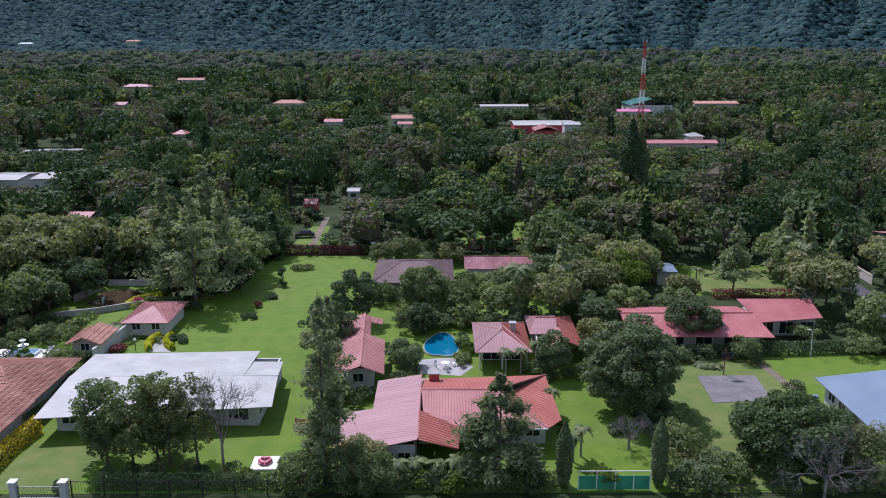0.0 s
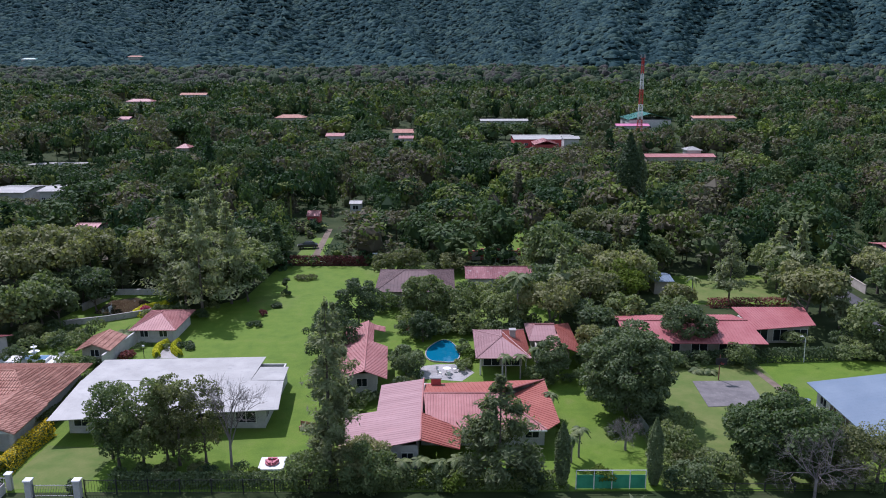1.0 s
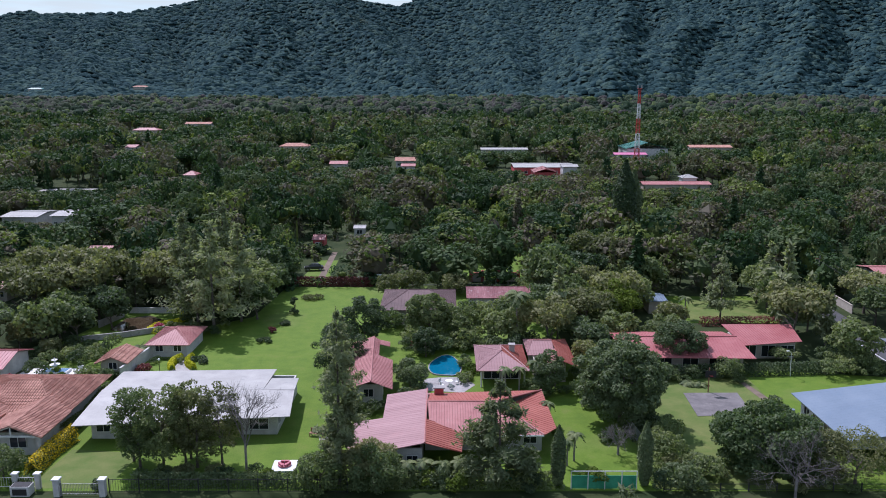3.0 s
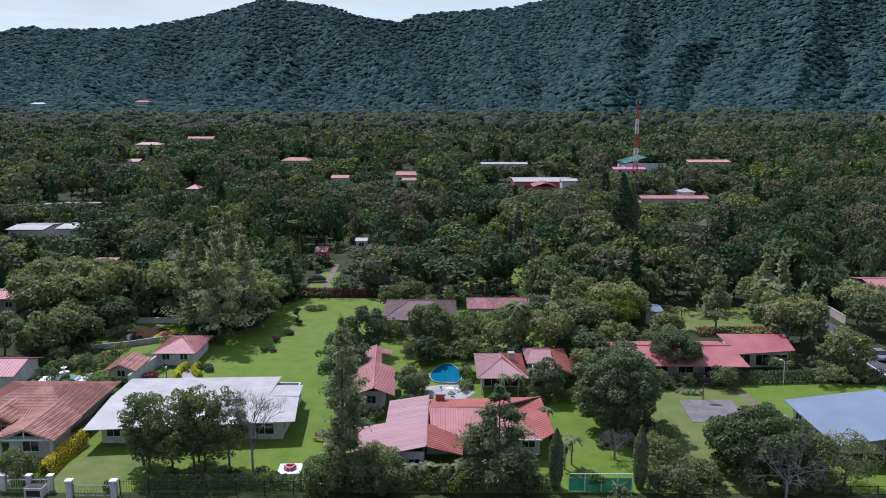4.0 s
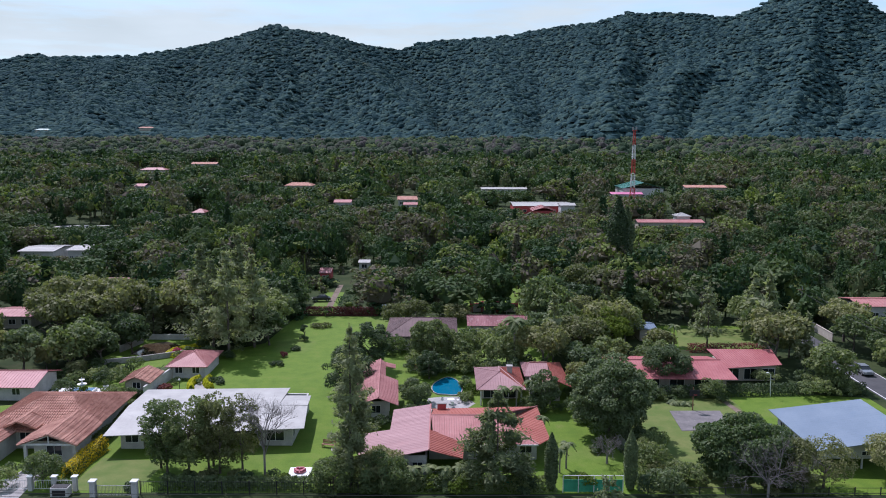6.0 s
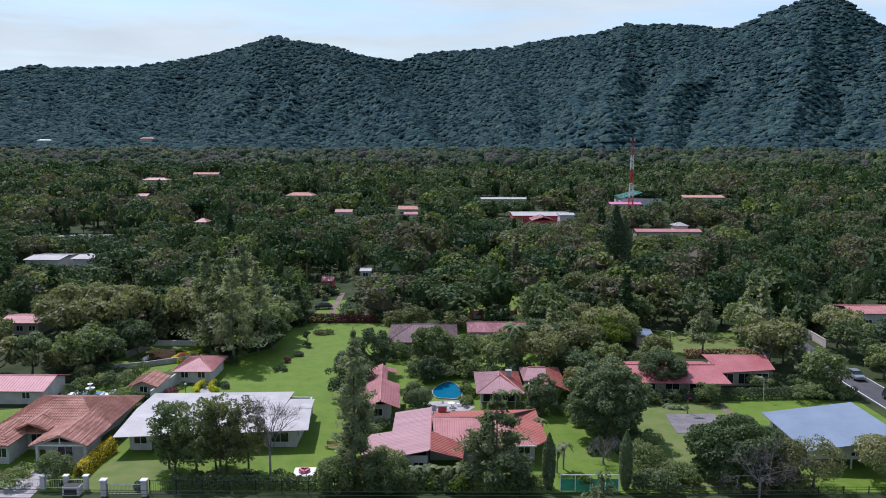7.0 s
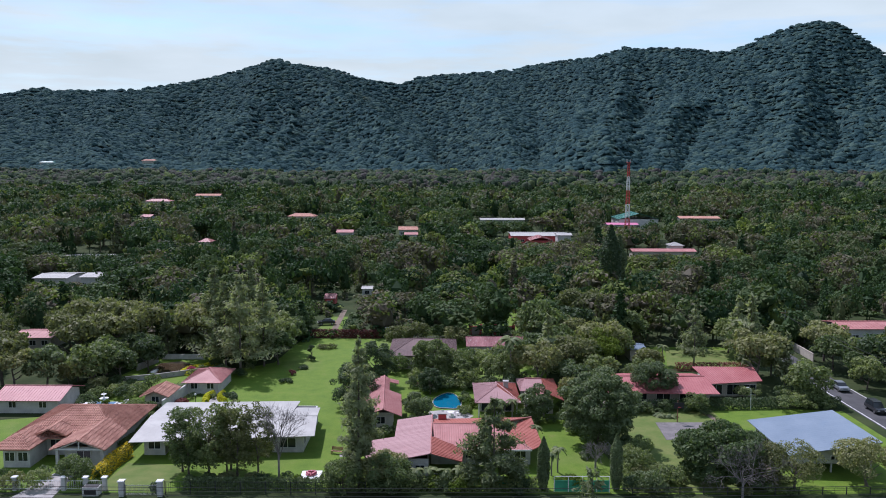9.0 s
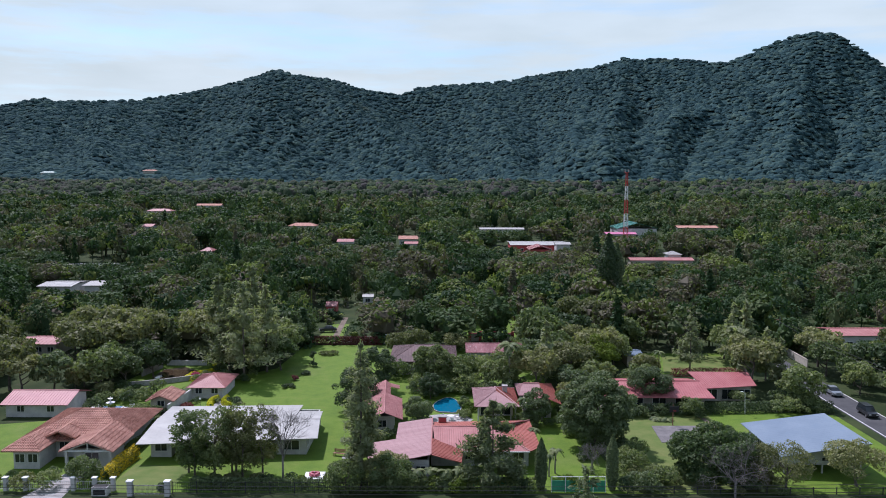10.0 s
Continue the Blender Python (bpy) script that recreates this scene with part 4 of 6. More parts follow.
def blue_house():
    h = house("house", "shed-like house with plain blue-grey metal roof", 46, 106, 59, 121)
    walls(h, 47.2, 110.4, 58.0, 119.8, 2.6, WALL_WHITE)
    part("wall_band", box_bm(47.2, 107.2, 1.35, 58.0, 107.4, 2.6), WALL_WHITE, h, "white upper wall over the open carport")
    part("wall_band", box_bm(47.2, 107.4, 1.35, 47.4, 110.4, 2.6), WALL_WHITE, h)
    for x in (47.3, 52.6, 57.9):
        part("porch_post", box_bm(x - 0.11, 107.21, 0, x + 0.09, 107.39, 1.35), WALL_WHITE, h)
    for x in (49.6, 53.0, 56.2):
        window(h, x, 110.4, 0.1, 2.4, 1.9, "-y")
    roof_plane("roof", [(46.3, 121.0, 2.75), (46.3, 106.2, 2.75), (58.8, 106.2, 4.6), (58.8, 120.2, 4.6)], ROOF_BLUE, h, rib=0.7, rib_h=0.006)
    for y in (107.2, 119.6):
        bm = bmesh.new()
        vs = [(47.2, y, 2.6), (58.0, y, 2.6), (58.0, y, 4.3), (47.2, y, 2.75)]
        f = [bm.verts.new(p) for p in vs]
        b = [bm.verts.new((p[0], p[1] + 0.2, p[2])) for p in vs]
        bm.faces.new(f)
        bm.faces.new(b[::-1])
        for i in range(4):
            bm.faces.new((f[i], b[i], b[(i + 1) % 4], f[(i + 1) % 4]))
        bmesh.ops.recalc_face_normals(bm, faces=bm.faces)
        part("gable_wall", bm, WALL_WHITE, h)
    for x in (50.0, 53.0, 56.0):
        window(h, x, 107.2, 1.75, 1.2, 0.6, "-y")
    for y in (112.5, 115.5, 118.0):
        window(h, 47.2, y, 0.9, 1.6, 1.1, "-x")


blue_house()

# court, pool
sheet("court_slab", [(34.3, 127.8), (41.9, 127.9), (41.3, 120.3), (33.8, 119.7)], 0.07, COURT, "weathered dark concrete court on the grass", "court slab", thick=0.09)


# ---- far buildings: (roof middle x, near eave y, width, depth, eave height, ridge rise, roof, wall, label) ----
def far_floor(y):
    return 0.0205 * max(0.0, y - 262.0)


FARHOUSES = []
SIGHT = []


def far_house(cx, y, w, d, ze, rise, roof, wall, label, axis="x", inset=0.0, turn=0.0, win=3, view=1.0):
    """A house out in the valley, on its own level ground."""
    z = far_floor(y + d / 2)
    h = root("house", cx, y, z - 0.05, turn, label, "house")
    x0, x1 = -w / 2, w / 2
    o = min(0.6, w * 0.08)
    walls(h, x0 + o, o, x1 - o, d - o, ze - 0.05, wall)
    hip_roof(h, x0, 0.0, x1, d, ze, ze + rise, roof, axis, inset, 0.9)
    for i in range(win):
        window(h, x0 + o + (w - 2 * o) * (i + 0.5) / win, o, 0.9, min(1.6, w / win * 0.5), 1.2, "-y")
    FOOT.append((cx - w / 2 - 1, y - 2, cx + w / 2 + 1, y + d + 1))
    SIGHT.append((cx, y, w * 0.5 * view, z + ze * 0.85))
    return h


def tree_limit(x, y, r=3.0):
    """How high a tree may grow so that the open views towards the far roofs stay clear."""
    lim = 99.0
    for bx, by, hw, bz in SIGHT:
        if y < by and abs(x / y - bx / by) < hw / by + 0.85 * r / y:
            lim = min(lim, 41.6 - (41.6 - bz) * y / by)
    return lim


far_house(-127.3, 259.0, 11.5, 14.0, 4.0, 0.6, ROOF_WHITE, WALL_WHITE, "long building with white metal roof among trees")
far_house(-115.2, 261.0, 7.4, 13.0, 4.0, 0.6, ROOF_WHITE, WALL_WHITE, "small building with white metal roof among trees")
far_house(-87.3, 494.0, 17.5, 10.0, 3.6, 1.6, ROOF_TILE, WALL_CREAM, "distant house with orange-red hipped roof", inset=4.0)
far_house(-222.0, 624.0, 20.0, 10.0, 3.6, 1.6, ROOF_RED, WALL_CREAM, "distant house with dull red roof", inset=4.0)
far_house(-204.0, 696.0, 22.0, 10.0, 3.6, 1.4, ROOF_TILE, WALL_WHITE, "distant pale house with tan roof")
far_house(-181.5, 489.0, 6.5, 12.0, 3.4, 1.2, ROOF_RED, WALL_WHITE, "distant small house with pale red roof")
far_house(-49.7, 404.8, 8.8, 9.0, 3.4, 1.0, ROOF_RED, WALL_WHITE, "distant house with pinkish red metal roof")
far_house(-18.2, 418.3, 10.5, 9.0, 3.4, 1.4, ROOF_TILE, WALL_WHITE, "distant white house with orange tile roof")
far_house(-15.8, 395.7, 7.0, 8.0, 3.4, 0.8, ROOF_RED, WALL_WHITE, "distant house with light red roof")
far_house(-32.4, 228.9, 3.4, 6.0, 2.8, 0.9, ROOF_RED, WALL_RED, "small red-roofed pavilion among trees", win=1)
far_house(-23.5, 247.8, 3.6, 5.0, 2.6, 0.5, ROOF_WHITE, WALL_WHITE, "small white-roofed shed among trees", win=1)
far_house(-84.0, 211.8, 5.8, 9.0, 2.8, 0.9, ROOF_RED, WALL_WHITE, "house with light red roof half hidden by trees")
far_house(-91.1, 176.7, 9.2, 9.5, 2.8, 0.7, ROOF_RED, WALL_CREAM, "house with weathered pinkish metal roof")
far_house(47.0, 386.5, 28.5, 22.0, 3.8, 0.7, ROOF_WHITE, WALL_RED, "wide red-walled building with white metal roof", win=8)
far_house(45.3, 370.0, 10.5, 13.0, 3.6, 1.6, ROOF_RED, WALL_RED, "red annex with red gable roof", "y")
far_house(57.0, 376.0, 7.5, 9.0, 5.4, 0.7, ROOF_WHITE, WALL_WHITE, "two-storey white and red block")
far_house(35.2, 474.0, 26.8, 12.0, 3.6, 0.6, ROOF_WHITE, WALL_WHITE, "distant long white-roofed building", win=6)
far_house(111.5, 457.0, 23.5, 22.0, 5.6, 3.2, ROOF_GREEN, WALL_WHITE, "hall with green metal gable roof", "y")
far_house(100.0, 446.0, 17.6, 9.0, 3.6, 0.8, ROOF_PINK, WALL_WHITE, "low building with pink metal roof")
far_house(156.0, 487.0, 25.0, 11.0, 3.6, 1.0, ROOF_TILE, WALL_CREAM, "distant low building with pale tan roof", win=5)
far_house(92.0, 332.5, 27.0, 8.0, 3.6, 0.8, ROOF_RED, WALL_CREAM, "long low building with dull red roof", win=8)
far_house(99.6, 341.0, 6.4, 7.0, 5.0, 1.2, ROOF_WHITE, WALL_WHITE, "small pavilion with white pointed roof", inset=3.0, win=1)
far_house(102.0, 184.5, 20.0, 10.0, 3.6, 0.8, ROOF_RED, WALL_WHITE, "house with pale pink roof beyond the side road")
far_house(-109.0, 366.0, 6.0, 8.0, 3.0, 1.4, ROOF_RED, WALL_CREAM, "distant cottage with pointed red roof", inset=2.5, win=1)
for sx, sy, hw, sz in ((-28.0, 212.0, 2.2, 1.0), (-5.0, 160.4, 5.5, 2.6), (11.3, 168.8, 5.0, 2.4), (55.0, 166.0, 6.0, 0.4), (-55.0, 158.0, 5.0, 0.3), (41.0, 167.6, 2.0, 2.4), (72.5, 140.0, 3.0, 0.3), (-69.0, 131.2, 5.0, 1.2)):
    SIGHT.append((sx, sy, hw, sz))
SIGHT.append((-150.0, 339.0, 11.0, 3.2))
SIGHT.append((30.0, 400.0, 9.0, 4.0))


def far_ground():
    sheet("pavement", [(-161, 338), (-139, 338), (-139, 346), (-161, 346)], 1.85, CONCRETE, "pale concrete yard beyond the woods", "pavement", thick=0.6)
    sheet("pavement", [(24, 372), (33, 372), (33, 398), (24, 398)], 2.95, CONCRETE, "pale concrete forecourt beside the red building", "pavement", thick=0.9)


far_ground()


def radio_mast():
    z0, h = far_floor(381) - 0.1, 39.4
    t = root("radio_mast", 87.3, 381.0, z0, 0, "tall lattice radio mast banded red and white", "mast")
    n = 12
    half = lambda u: 1.15 - 0.75 * u
    for i in range(n):
        m = TOWER_RED if (i // 2) % 2 else PAINT_WHITE
        a, b = i / n, (i + 1) / n
        ca = [Vector((sx * half(a), sy * half(a), a * h)) for sx, sy in ((-1, -1), (1, -1), (1, 1), (-1, 1))]
        cb = [Vector((sx * half(b), sy * half(b), b * h)) for sx, sy in ((-1, -1), (1, -1), (1, 1), (-1, 1))]
        for k in range(4):
            part("mast_leg", tube(bmesh.new(), ca[k], cb[k], 0.11, 0.11, 5), m, t)
            part("brace", tube(bmesh.new(), ca[k], cb[(k + 1) % 4], 0.06, 0.06, 4), m, t)
            part("brace", tube(bmesh.new(), ca[(k + 1) % 4], cb[k], 0.06, 0.06, 4), m, t)
            part("crossbar", tube(bmesh.new(), cb[k], cb[(k + 1) % 4], 0.06, 0.06, 4), m, t)
    part("platform", box_bm(-0.9, -0.9, h - 0.1, 0.9, 0.9, h + 0.1), TOWER_RED, t)
    for x, y in ((-0.8, -0.8), (0.8, -0.8), (0.8, 0.8), (-0.8, 0.8)):
        part("antenna", box_bm(x - 0.15, y - 0.12, h + 0.1, x + 0.15, y + 0.12, h + 1.6, bevel=0.04), STEEL, t)
    SIGHT.append((87.3, 381.0, 1.0, 12.0))


radio_mast()
# houses on the mountain slope
for hx, hy, w, m, lab in ((-512.0, 1400.0, 26.0, ROOF_TILE, "lone house with tan roof on the wooded slope"), (-690.0, 1400.0, 26.0, ROOF_GREEN, "lone house with green roof on the wooded slope"), (56.0, 1350.0, 24.0, ROOF_RED, "lone red-roofed house on the wooded slope"), (82.0, 1360.0, 14.0, ROOF_TILE, "small house on the wooded slope"), (-490.0, 1560.0, 30.0, ROOF_WHITE, "pale house on the wooded slope"), (640.0, 1240.0, 36.0, ROOF_RED, "long red-roofed house at the mountain foot")):
    h = root("house", hx, hy, float(land(hx, hy)) - 1.0, 0, lab, "house")
    walls(h, -w / 2 + 1, 1, w / 2 - 1, 11, 6.0, WALL_CREAM)
    hip_roof(h, -w / 2, 0, w / 2, 12, 6.0, 8.0, m, "x", 5.0, 2.0)
    FOOT.append((hx - w / 2 - 4, hy - 26, hx + w / 2 + 4, hy + 14))


# ---- forest ----
def blocked(x, y, pad):
    if any(x0 - pad < x < x1 + pad and y0 - pad < y < y1 + pad for x0, y0, x1, y1 in FOOT):
        return True
    return 66.5 < x < 77.5 and 80 < y < 235 or y < 99


def ico(level):
    bm = bmesh.new()
    bmesh.ops.create_icosphere(bm, subdivisions=level, radius=1.0)
    v = np.array([p.co[:] for p in bm.verts])
    f = np.array([[p.index for p in q.verts] for q in bm.faces])
    bm.free()
    return v, f


def unit_crowns(seed, n, cards, size):
    """Crowns about one metre in radius with tops one metre over the base point: domes, flat umbrellas, tall ovals, thin
    open crowns and conifers, each of leaf sprays over uneven lobes round a heart tinted darker as inner shade, on a
    trunk."""
    rng = np.random.default_rng(seed)
    bv, bf = ico(1)
    out = []
    for i in range(n):
        kind = ("dome", "dome", "umbrella", "tall", "dome", "open", "umbrella", "dome", "pine", "tall")[i % 10]
        if kind == "pine":
            m = int(cards * 0.8)
            u = rng.uniform(0, 1, m) ** 1.3
            a = rng.integers(0, 7, m) * 0.9 + np.floor(u * 11) * 1.3 + rng.normal(size=m) * 0.15
            rad = 0.52 * (1.03 - u) ** 0.8 * np.sqrt(rng.uniform(0.1, 1, m))
            p = np.stack([np.cos(a) * rad, np.sin(a) * rad, -0.75 + 1.75 * (np.floor(u * 11) + 0.5) / 11 + rng.normal(size=m) * 0.03 - rad * 0.15], 1)
            q = leaf_cards(rng, p, np.stack([np.cos(a) * 0.6, np.sin(a) * 0.6, np.full(m, 0.8)], 1), size, 0.5, 2.2)
            lobe, core = np.zeros(m, int), (0.12, 0.12, 0.6, 0.0)
        else:
            k = {"dome": 13, "umbrella": 12, "tall": 11, "open": 14}[kind] + int(rng.integers(-2, 4))
            a, w = 2.4 * np.arange(k) + rng.uniform(-0.4, 0.4, k), np.sqrt((np.arange(k) + rng.uniform(0.2, 0.8, k)) / k)
            if kind == "umbrella":
                c = np.stack([np.cos(a) * w * 0.82, np.sin(a) * w * 0.82, 0.62 - 0.3 * w * w + rng.normal(size=k) * 0.07], 1)
                rc, sq, core = rng.uniform(0.22, 0.36, k), 0.55, (0.6, 0.6, 0.16, 0.38)
            elif kind == "tall":
                z = rng.uniform(-0.5, 0.68, k)
                c = np.stack([np.cos(a) * 0.42 * np.sqrt(1 - z * z), np.sin(a) * 0.42 * np.sqrt(1 - z * z), z], 1)
                rc, sq, core = rng.uniform(0.22, 0.36, k), 0.9, (0.42, 0.42, 0.62, 0.0)
            else:
                c = np.stack([np.cos(a) * w * 0.74, np.sin(a) * w * 0.74, 0.66 * np.sqrt(np.maximum(0.0, 1 - w * w)) + rng.normal(size=k) * 0.1 - 0.05], 1)
                rc, sq, core = rng.uniform(0.24, 0.42, k), 0.75, (0.62, 0.62, 0.42, 0.08)
                if kind == "open":
                    rc, core = rc * 0.72, (0.3, 0.3, 0.25, 0.1)
            q, lobe = lobed_leaves(rng, c, rc, sq, int(cards * (0.6 if kind == "open" else 1.0)), size * (0.8 if kind == "open" else 1.0), 0.4)
        m = len(q)
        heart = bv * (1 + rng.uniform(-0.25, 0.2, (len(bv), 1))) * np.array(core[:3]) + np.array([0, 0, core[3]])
        ring = np.array([[math.cos(t), math.sin(t), 0] for t in (0, 2.1, 4.2)])
        stem = np.concatenate([ring * 0.05 + np.array([0, 0, -1.9]), ring * 0.035 + np.array([0, 0, 0.1])])
        side = np.array([[t, (t + 1) % 3, (t + 1) % 3 + 3] for t in range(3)] + [[t, (t + 1) % 3 + 3, t + 3] for t in range(3)])
        quad = 4 * np.arange(m)[:, None]
        tris = np.concatenate([quad + np.array([0, 1, 2]), quad + np.array([0, 2, 3]), bf + 4 * m, side + 4 * m + len(heart)])
        # heart and stem get a darker tint, standing in for shade inside the crown
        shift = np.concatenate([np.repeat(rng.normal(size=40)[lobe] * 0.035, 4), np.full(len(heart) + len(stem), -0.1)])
        out.append((np.concatenate([q.reshape(-1, 3), heart, stem]), tris, shift))
    return out


def forest(name, label, spots, lods, material, seed, smooth=False, least=0.75):
    """All far trees of one stretch joined: each is a turned and scaled copy of one of a few crowns."""
    rng = np.random.default_rng(seed)
    out, tris, tint, at = [], [], [], 0
    for x, y, z, r, h in spots:
        q, f, shift = lods[rng.integers(len(lods))]
        a = rng.uniform(0, 2 * np.pi)
        c, s = np.cos(a), np.sin(a)
        v = q @ np.array([[c, s, 0], [-s, c, 0], [0, 0, 1]])
        tall = max(least, h / (r * 1.7))
        out.append(v * np.array([r, r, r * tall]) + np.array([x, y, z + h - r * tall]))
        tris.append(f + at)
        at += len(v)
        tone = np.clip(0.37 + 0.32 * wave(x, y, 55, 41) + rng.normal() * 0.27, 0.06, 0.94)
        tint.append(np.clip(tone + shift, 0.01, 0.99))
    me = mesh_from_tris(name, np.concatenate(out), np.concatenate(tris), material, np.concatenate(tint), smooth)
    return tagged(new(name, me), label, "trees", kind="stuff")


def scatter(seed, y0, y1, k, step, keep=0.92):
    """Points spread over the view between two depths."""
    rng = np.random.default_rng(seed)
    pts, y = [], y0
    while y < y1:
        s = step(y)
        w = k * y + 15
        n = int(2 * w / s)
        for i in range(n):
            if rng.uniform() < keep:
                pts.append((-w + (i + rng.uniform()) * s, y + rng.uniform(-0.5, 0.5) * s, rng.uniform()))
        y += s * 0.85
    return pts


def wave(x, y, scale, seed):
    return float(lattice(np.array(x / scale), np.array(y / scale), seed))


def far_crowns(seed, n, lobes):
    """Crowns for trees a kilometre off: a few uneven leafy domes each."""
    rng = np.random.default_rng(seed)
    out = []
    for i in range(n):
        k = lobes + int(rng.integers(0, 2))
        vs, fs, shift = [], [], []
        for j in range(k):
            a, w = 2.4 * j + rng.uniform(-0.4, 0.4), 0.0 if k == 1 else 0.5 * math.sqrt((j + 0.5) / k)
            rad = rng.uniform(0.85, 1.05) if k == 1 else rng.uniform(0.42, 0.62)
            c = np.array([math.cos(a) * w, math.sin(a) * w, (0.0 if k == 1 else 0.35 - 0.5 * w) + rng.normal() * 0.07])
            ring = [[math.cos(t * 1.257 + o) * q, math.sin(t * 1.257 + o) * q, z] for q, z, o in ((0.72, 0.62, 0.0), (1.0, -0.35, 0.6)) for t in range(5)]
            v = np.array([[0, 0, 0.95]] + ring) * (1 + rng.uniform(-0.2, 0.2, (11, 1)))
            at = 11 * j
            for t in range(5):
                u = (t + 1) % 5
                fs += [[at, at + 1 + t, at + 1 + u], [at + 1 + t, at + 6 + t, at + 1 + u], [at + 1 + u, at + 6 + t, at + 6 + u]]
            vs.append(v * rad * np.array([1, 1, 0.85]) + c)
            shift.append(np.full(11, rng.normal() * 0.05))
        out.append((np.concatenate(vs), np.array(fs), np.concatenate(shift)))
    return out


mid, far = [], []
for x, y, u in scatter(5, 180, 765, 0.575, lambda y: 8.6 + y / 300):
    if any(inside(x, y, p) for p in LAWNS[:-1]) or blocked(x, y, 2.5) or wave(x, y, 23, 9) > 0.72:
        continue
    r = 3.4 + 5.0 * u**1.5
    h = min(r * 0.9 + 3.5 + 5.5 * abs(wave(x, y, 40, 4)) + 3.0 * ((u * 9.7) % 1.0), tree_limit(x, y, r) - far_floor(y))
    if h > 3.0:
        mid.append((x, y, far_floor(y), min(r, h * 0.75), h))
for x, y, u in scatter(6, 750, 1170, 0.58, lambda y: 11.0):
    if blocked(x, y, 2.0) or wave(x, y, 30, 12) > 0.8:
        continue
    r = 4.4 + 4.8 * u**1.5
    h = min(r * 1.0 + 3.0 + 7.0 * abs(wave(x, y, 60, 4)) + 6.0 * ((u * 7.3) % 1.0), tree_limit(x, y, r) - far_floor(y))
    if h > 2.5:
        far.append((x, y, far_floor(y), min(r, h * 0.9), h))
hill = np.array([p for p in scatter(7, 1150, 3060, 0.575, lambda y: 10.5 + y / 420) if not blocked(p[0], p[1], 2.0)])
step, u = 10.5 + hill[:, 1] / 420, hill[:, 2]
hill = np.stack([hill[:, 0], hill[:, 1], land(hill[:, 0], hill[:, 1]) - 2.0, (0.66 + 0.32 * u) * step, (0.40 + 0.16 * ((u * 5.7) % 1.0)) * step + 2.0], 1)
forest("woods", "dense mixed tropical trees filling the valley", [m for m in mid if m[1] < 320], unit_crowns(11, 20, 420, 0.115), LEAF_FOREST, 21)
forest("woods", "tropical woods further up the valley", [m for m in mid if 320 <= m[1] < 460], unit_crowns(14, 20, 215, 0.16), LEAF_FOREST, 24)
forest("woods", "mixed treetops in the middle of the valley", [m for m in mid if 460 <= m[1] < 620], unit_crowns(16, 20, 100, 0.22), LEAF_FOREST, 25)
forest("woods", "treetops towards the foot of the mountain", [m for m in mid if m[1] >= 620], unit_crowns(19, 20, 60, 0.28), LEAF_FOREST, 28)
low = []
for x, y, u in scatter(8, 178, 330, 0.575, lambda y: 7.2):
    if any(inside(x, y, p) for p in LAWNS) or blocked(x, y, 1.5):
        continue
    h = min(2.2 + 3.0 * u, tree_limit(x, y, 3.0) - far_floor(y))
    if h > 1.6:
        low.append((x, y, far_floor(y) - 0.5, 2.0 + 1.6 * ((u * 6.1) % 1.0), h))
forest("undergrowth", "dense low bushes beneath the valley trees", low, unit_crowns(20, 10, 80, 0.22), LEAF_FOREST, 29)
forest("far_woods", "distant tropical woods across the valley floor", far, far_crowns(17, 16, 3), LEAF_WOODS_HAZED, 26, True)
forest("hill_woods", "dark forest covering the mountain slopes", hill, far_crowns(18, 16, 1), HAZED_HILL_COVER, 27, True, 0.55)


# ---- garden trees ----
def put(t, x, y, turn=0.0, s=1.0, sz=None):
    """Stands a tree at its place."""
    t.matrix_world = pose(x, y, 0, 0, 0, turn) @ Matrix.Diagonal((s, s, sz or s, 1))
    return t


def again(t, x, y, turn, s=1.0, sz=None):
    return copy_thing(t, pose(x, y, 0, 0, 0, turn) @ Matrix.Diagonal((s, s, sz or s, 1)))


put(tree("broad", 101, 11.4, 6.6, LEAF_DARK, "large dense mango-like tree with dark rounded crown", 9500, 0.44, clumps=120, trunk_h=5.8, low=-0.85, rz=5.6), 23.4, 118.4)
put(tree("broad", 102, 6.8, 6.0, LEAF, "broad tree with fresh green layered crown", 8000, 0.40, clumps=100, trunk_h=3.2, low=-0.7, rz=4.0), 37.0, 105.2, 0, 1.1, 1.05)
put(tree("broad", 103, 7.0, 3.8, LEAF_DARK, "round dense green tree beside the red roof", 2600, 0.40, clumps=22), 36.6, 138.2)
put(tree("broad", 104, 8.0, 4.2, LEAF_DARK, "rounded dark evergreen tree on the lawn", 3200, 0.36, clumps=34, trunk_h=3.9, low=-0.9, rz=3.8), -15.4, 136.0)
put(tree("broad", 105, 8.6, 4.6, LEAF, "dome-shaped grey-green tree behind the pool", 3600, 0.42, clumps=34, trunk_h=4.4, low=-0.7, rz=3.8), -1.6, 152.5)
put(tree("broad", 106, 8.8, 3.8, LEAF_DARK, "dense dark green tree by the garden wing", 2800, 0.40, clumps=30, trunk_h=4.4, low=-0.9, rz=4.0), -12.6, 149.5)
put(tree("broad", 107, 4.4, 2.7, LEAF_DARK, "low bushy green tree by the pool", 1800, 0.34, clumps=16, trunk_h=2.0), -4.2, 130.6)
put(tree("pine", 108, 19.5, 4.0, NEEDLE, "tall feathery grey-green conifer beside the fence", 5200, 0.40), -10.6, 101.6, 0, 1.0)
put(tree("pine", 109, 14.0, 3.6, NEEDLE, "dark feathery conifer beside the garden wing", 3800, 0.42), -12.4, 119.0)
put(tree("pine", 110, 12.0, 6.0, NEEDLE, "broad young pine in front of the house", 5000, 0.42), 6.6, 101.4)
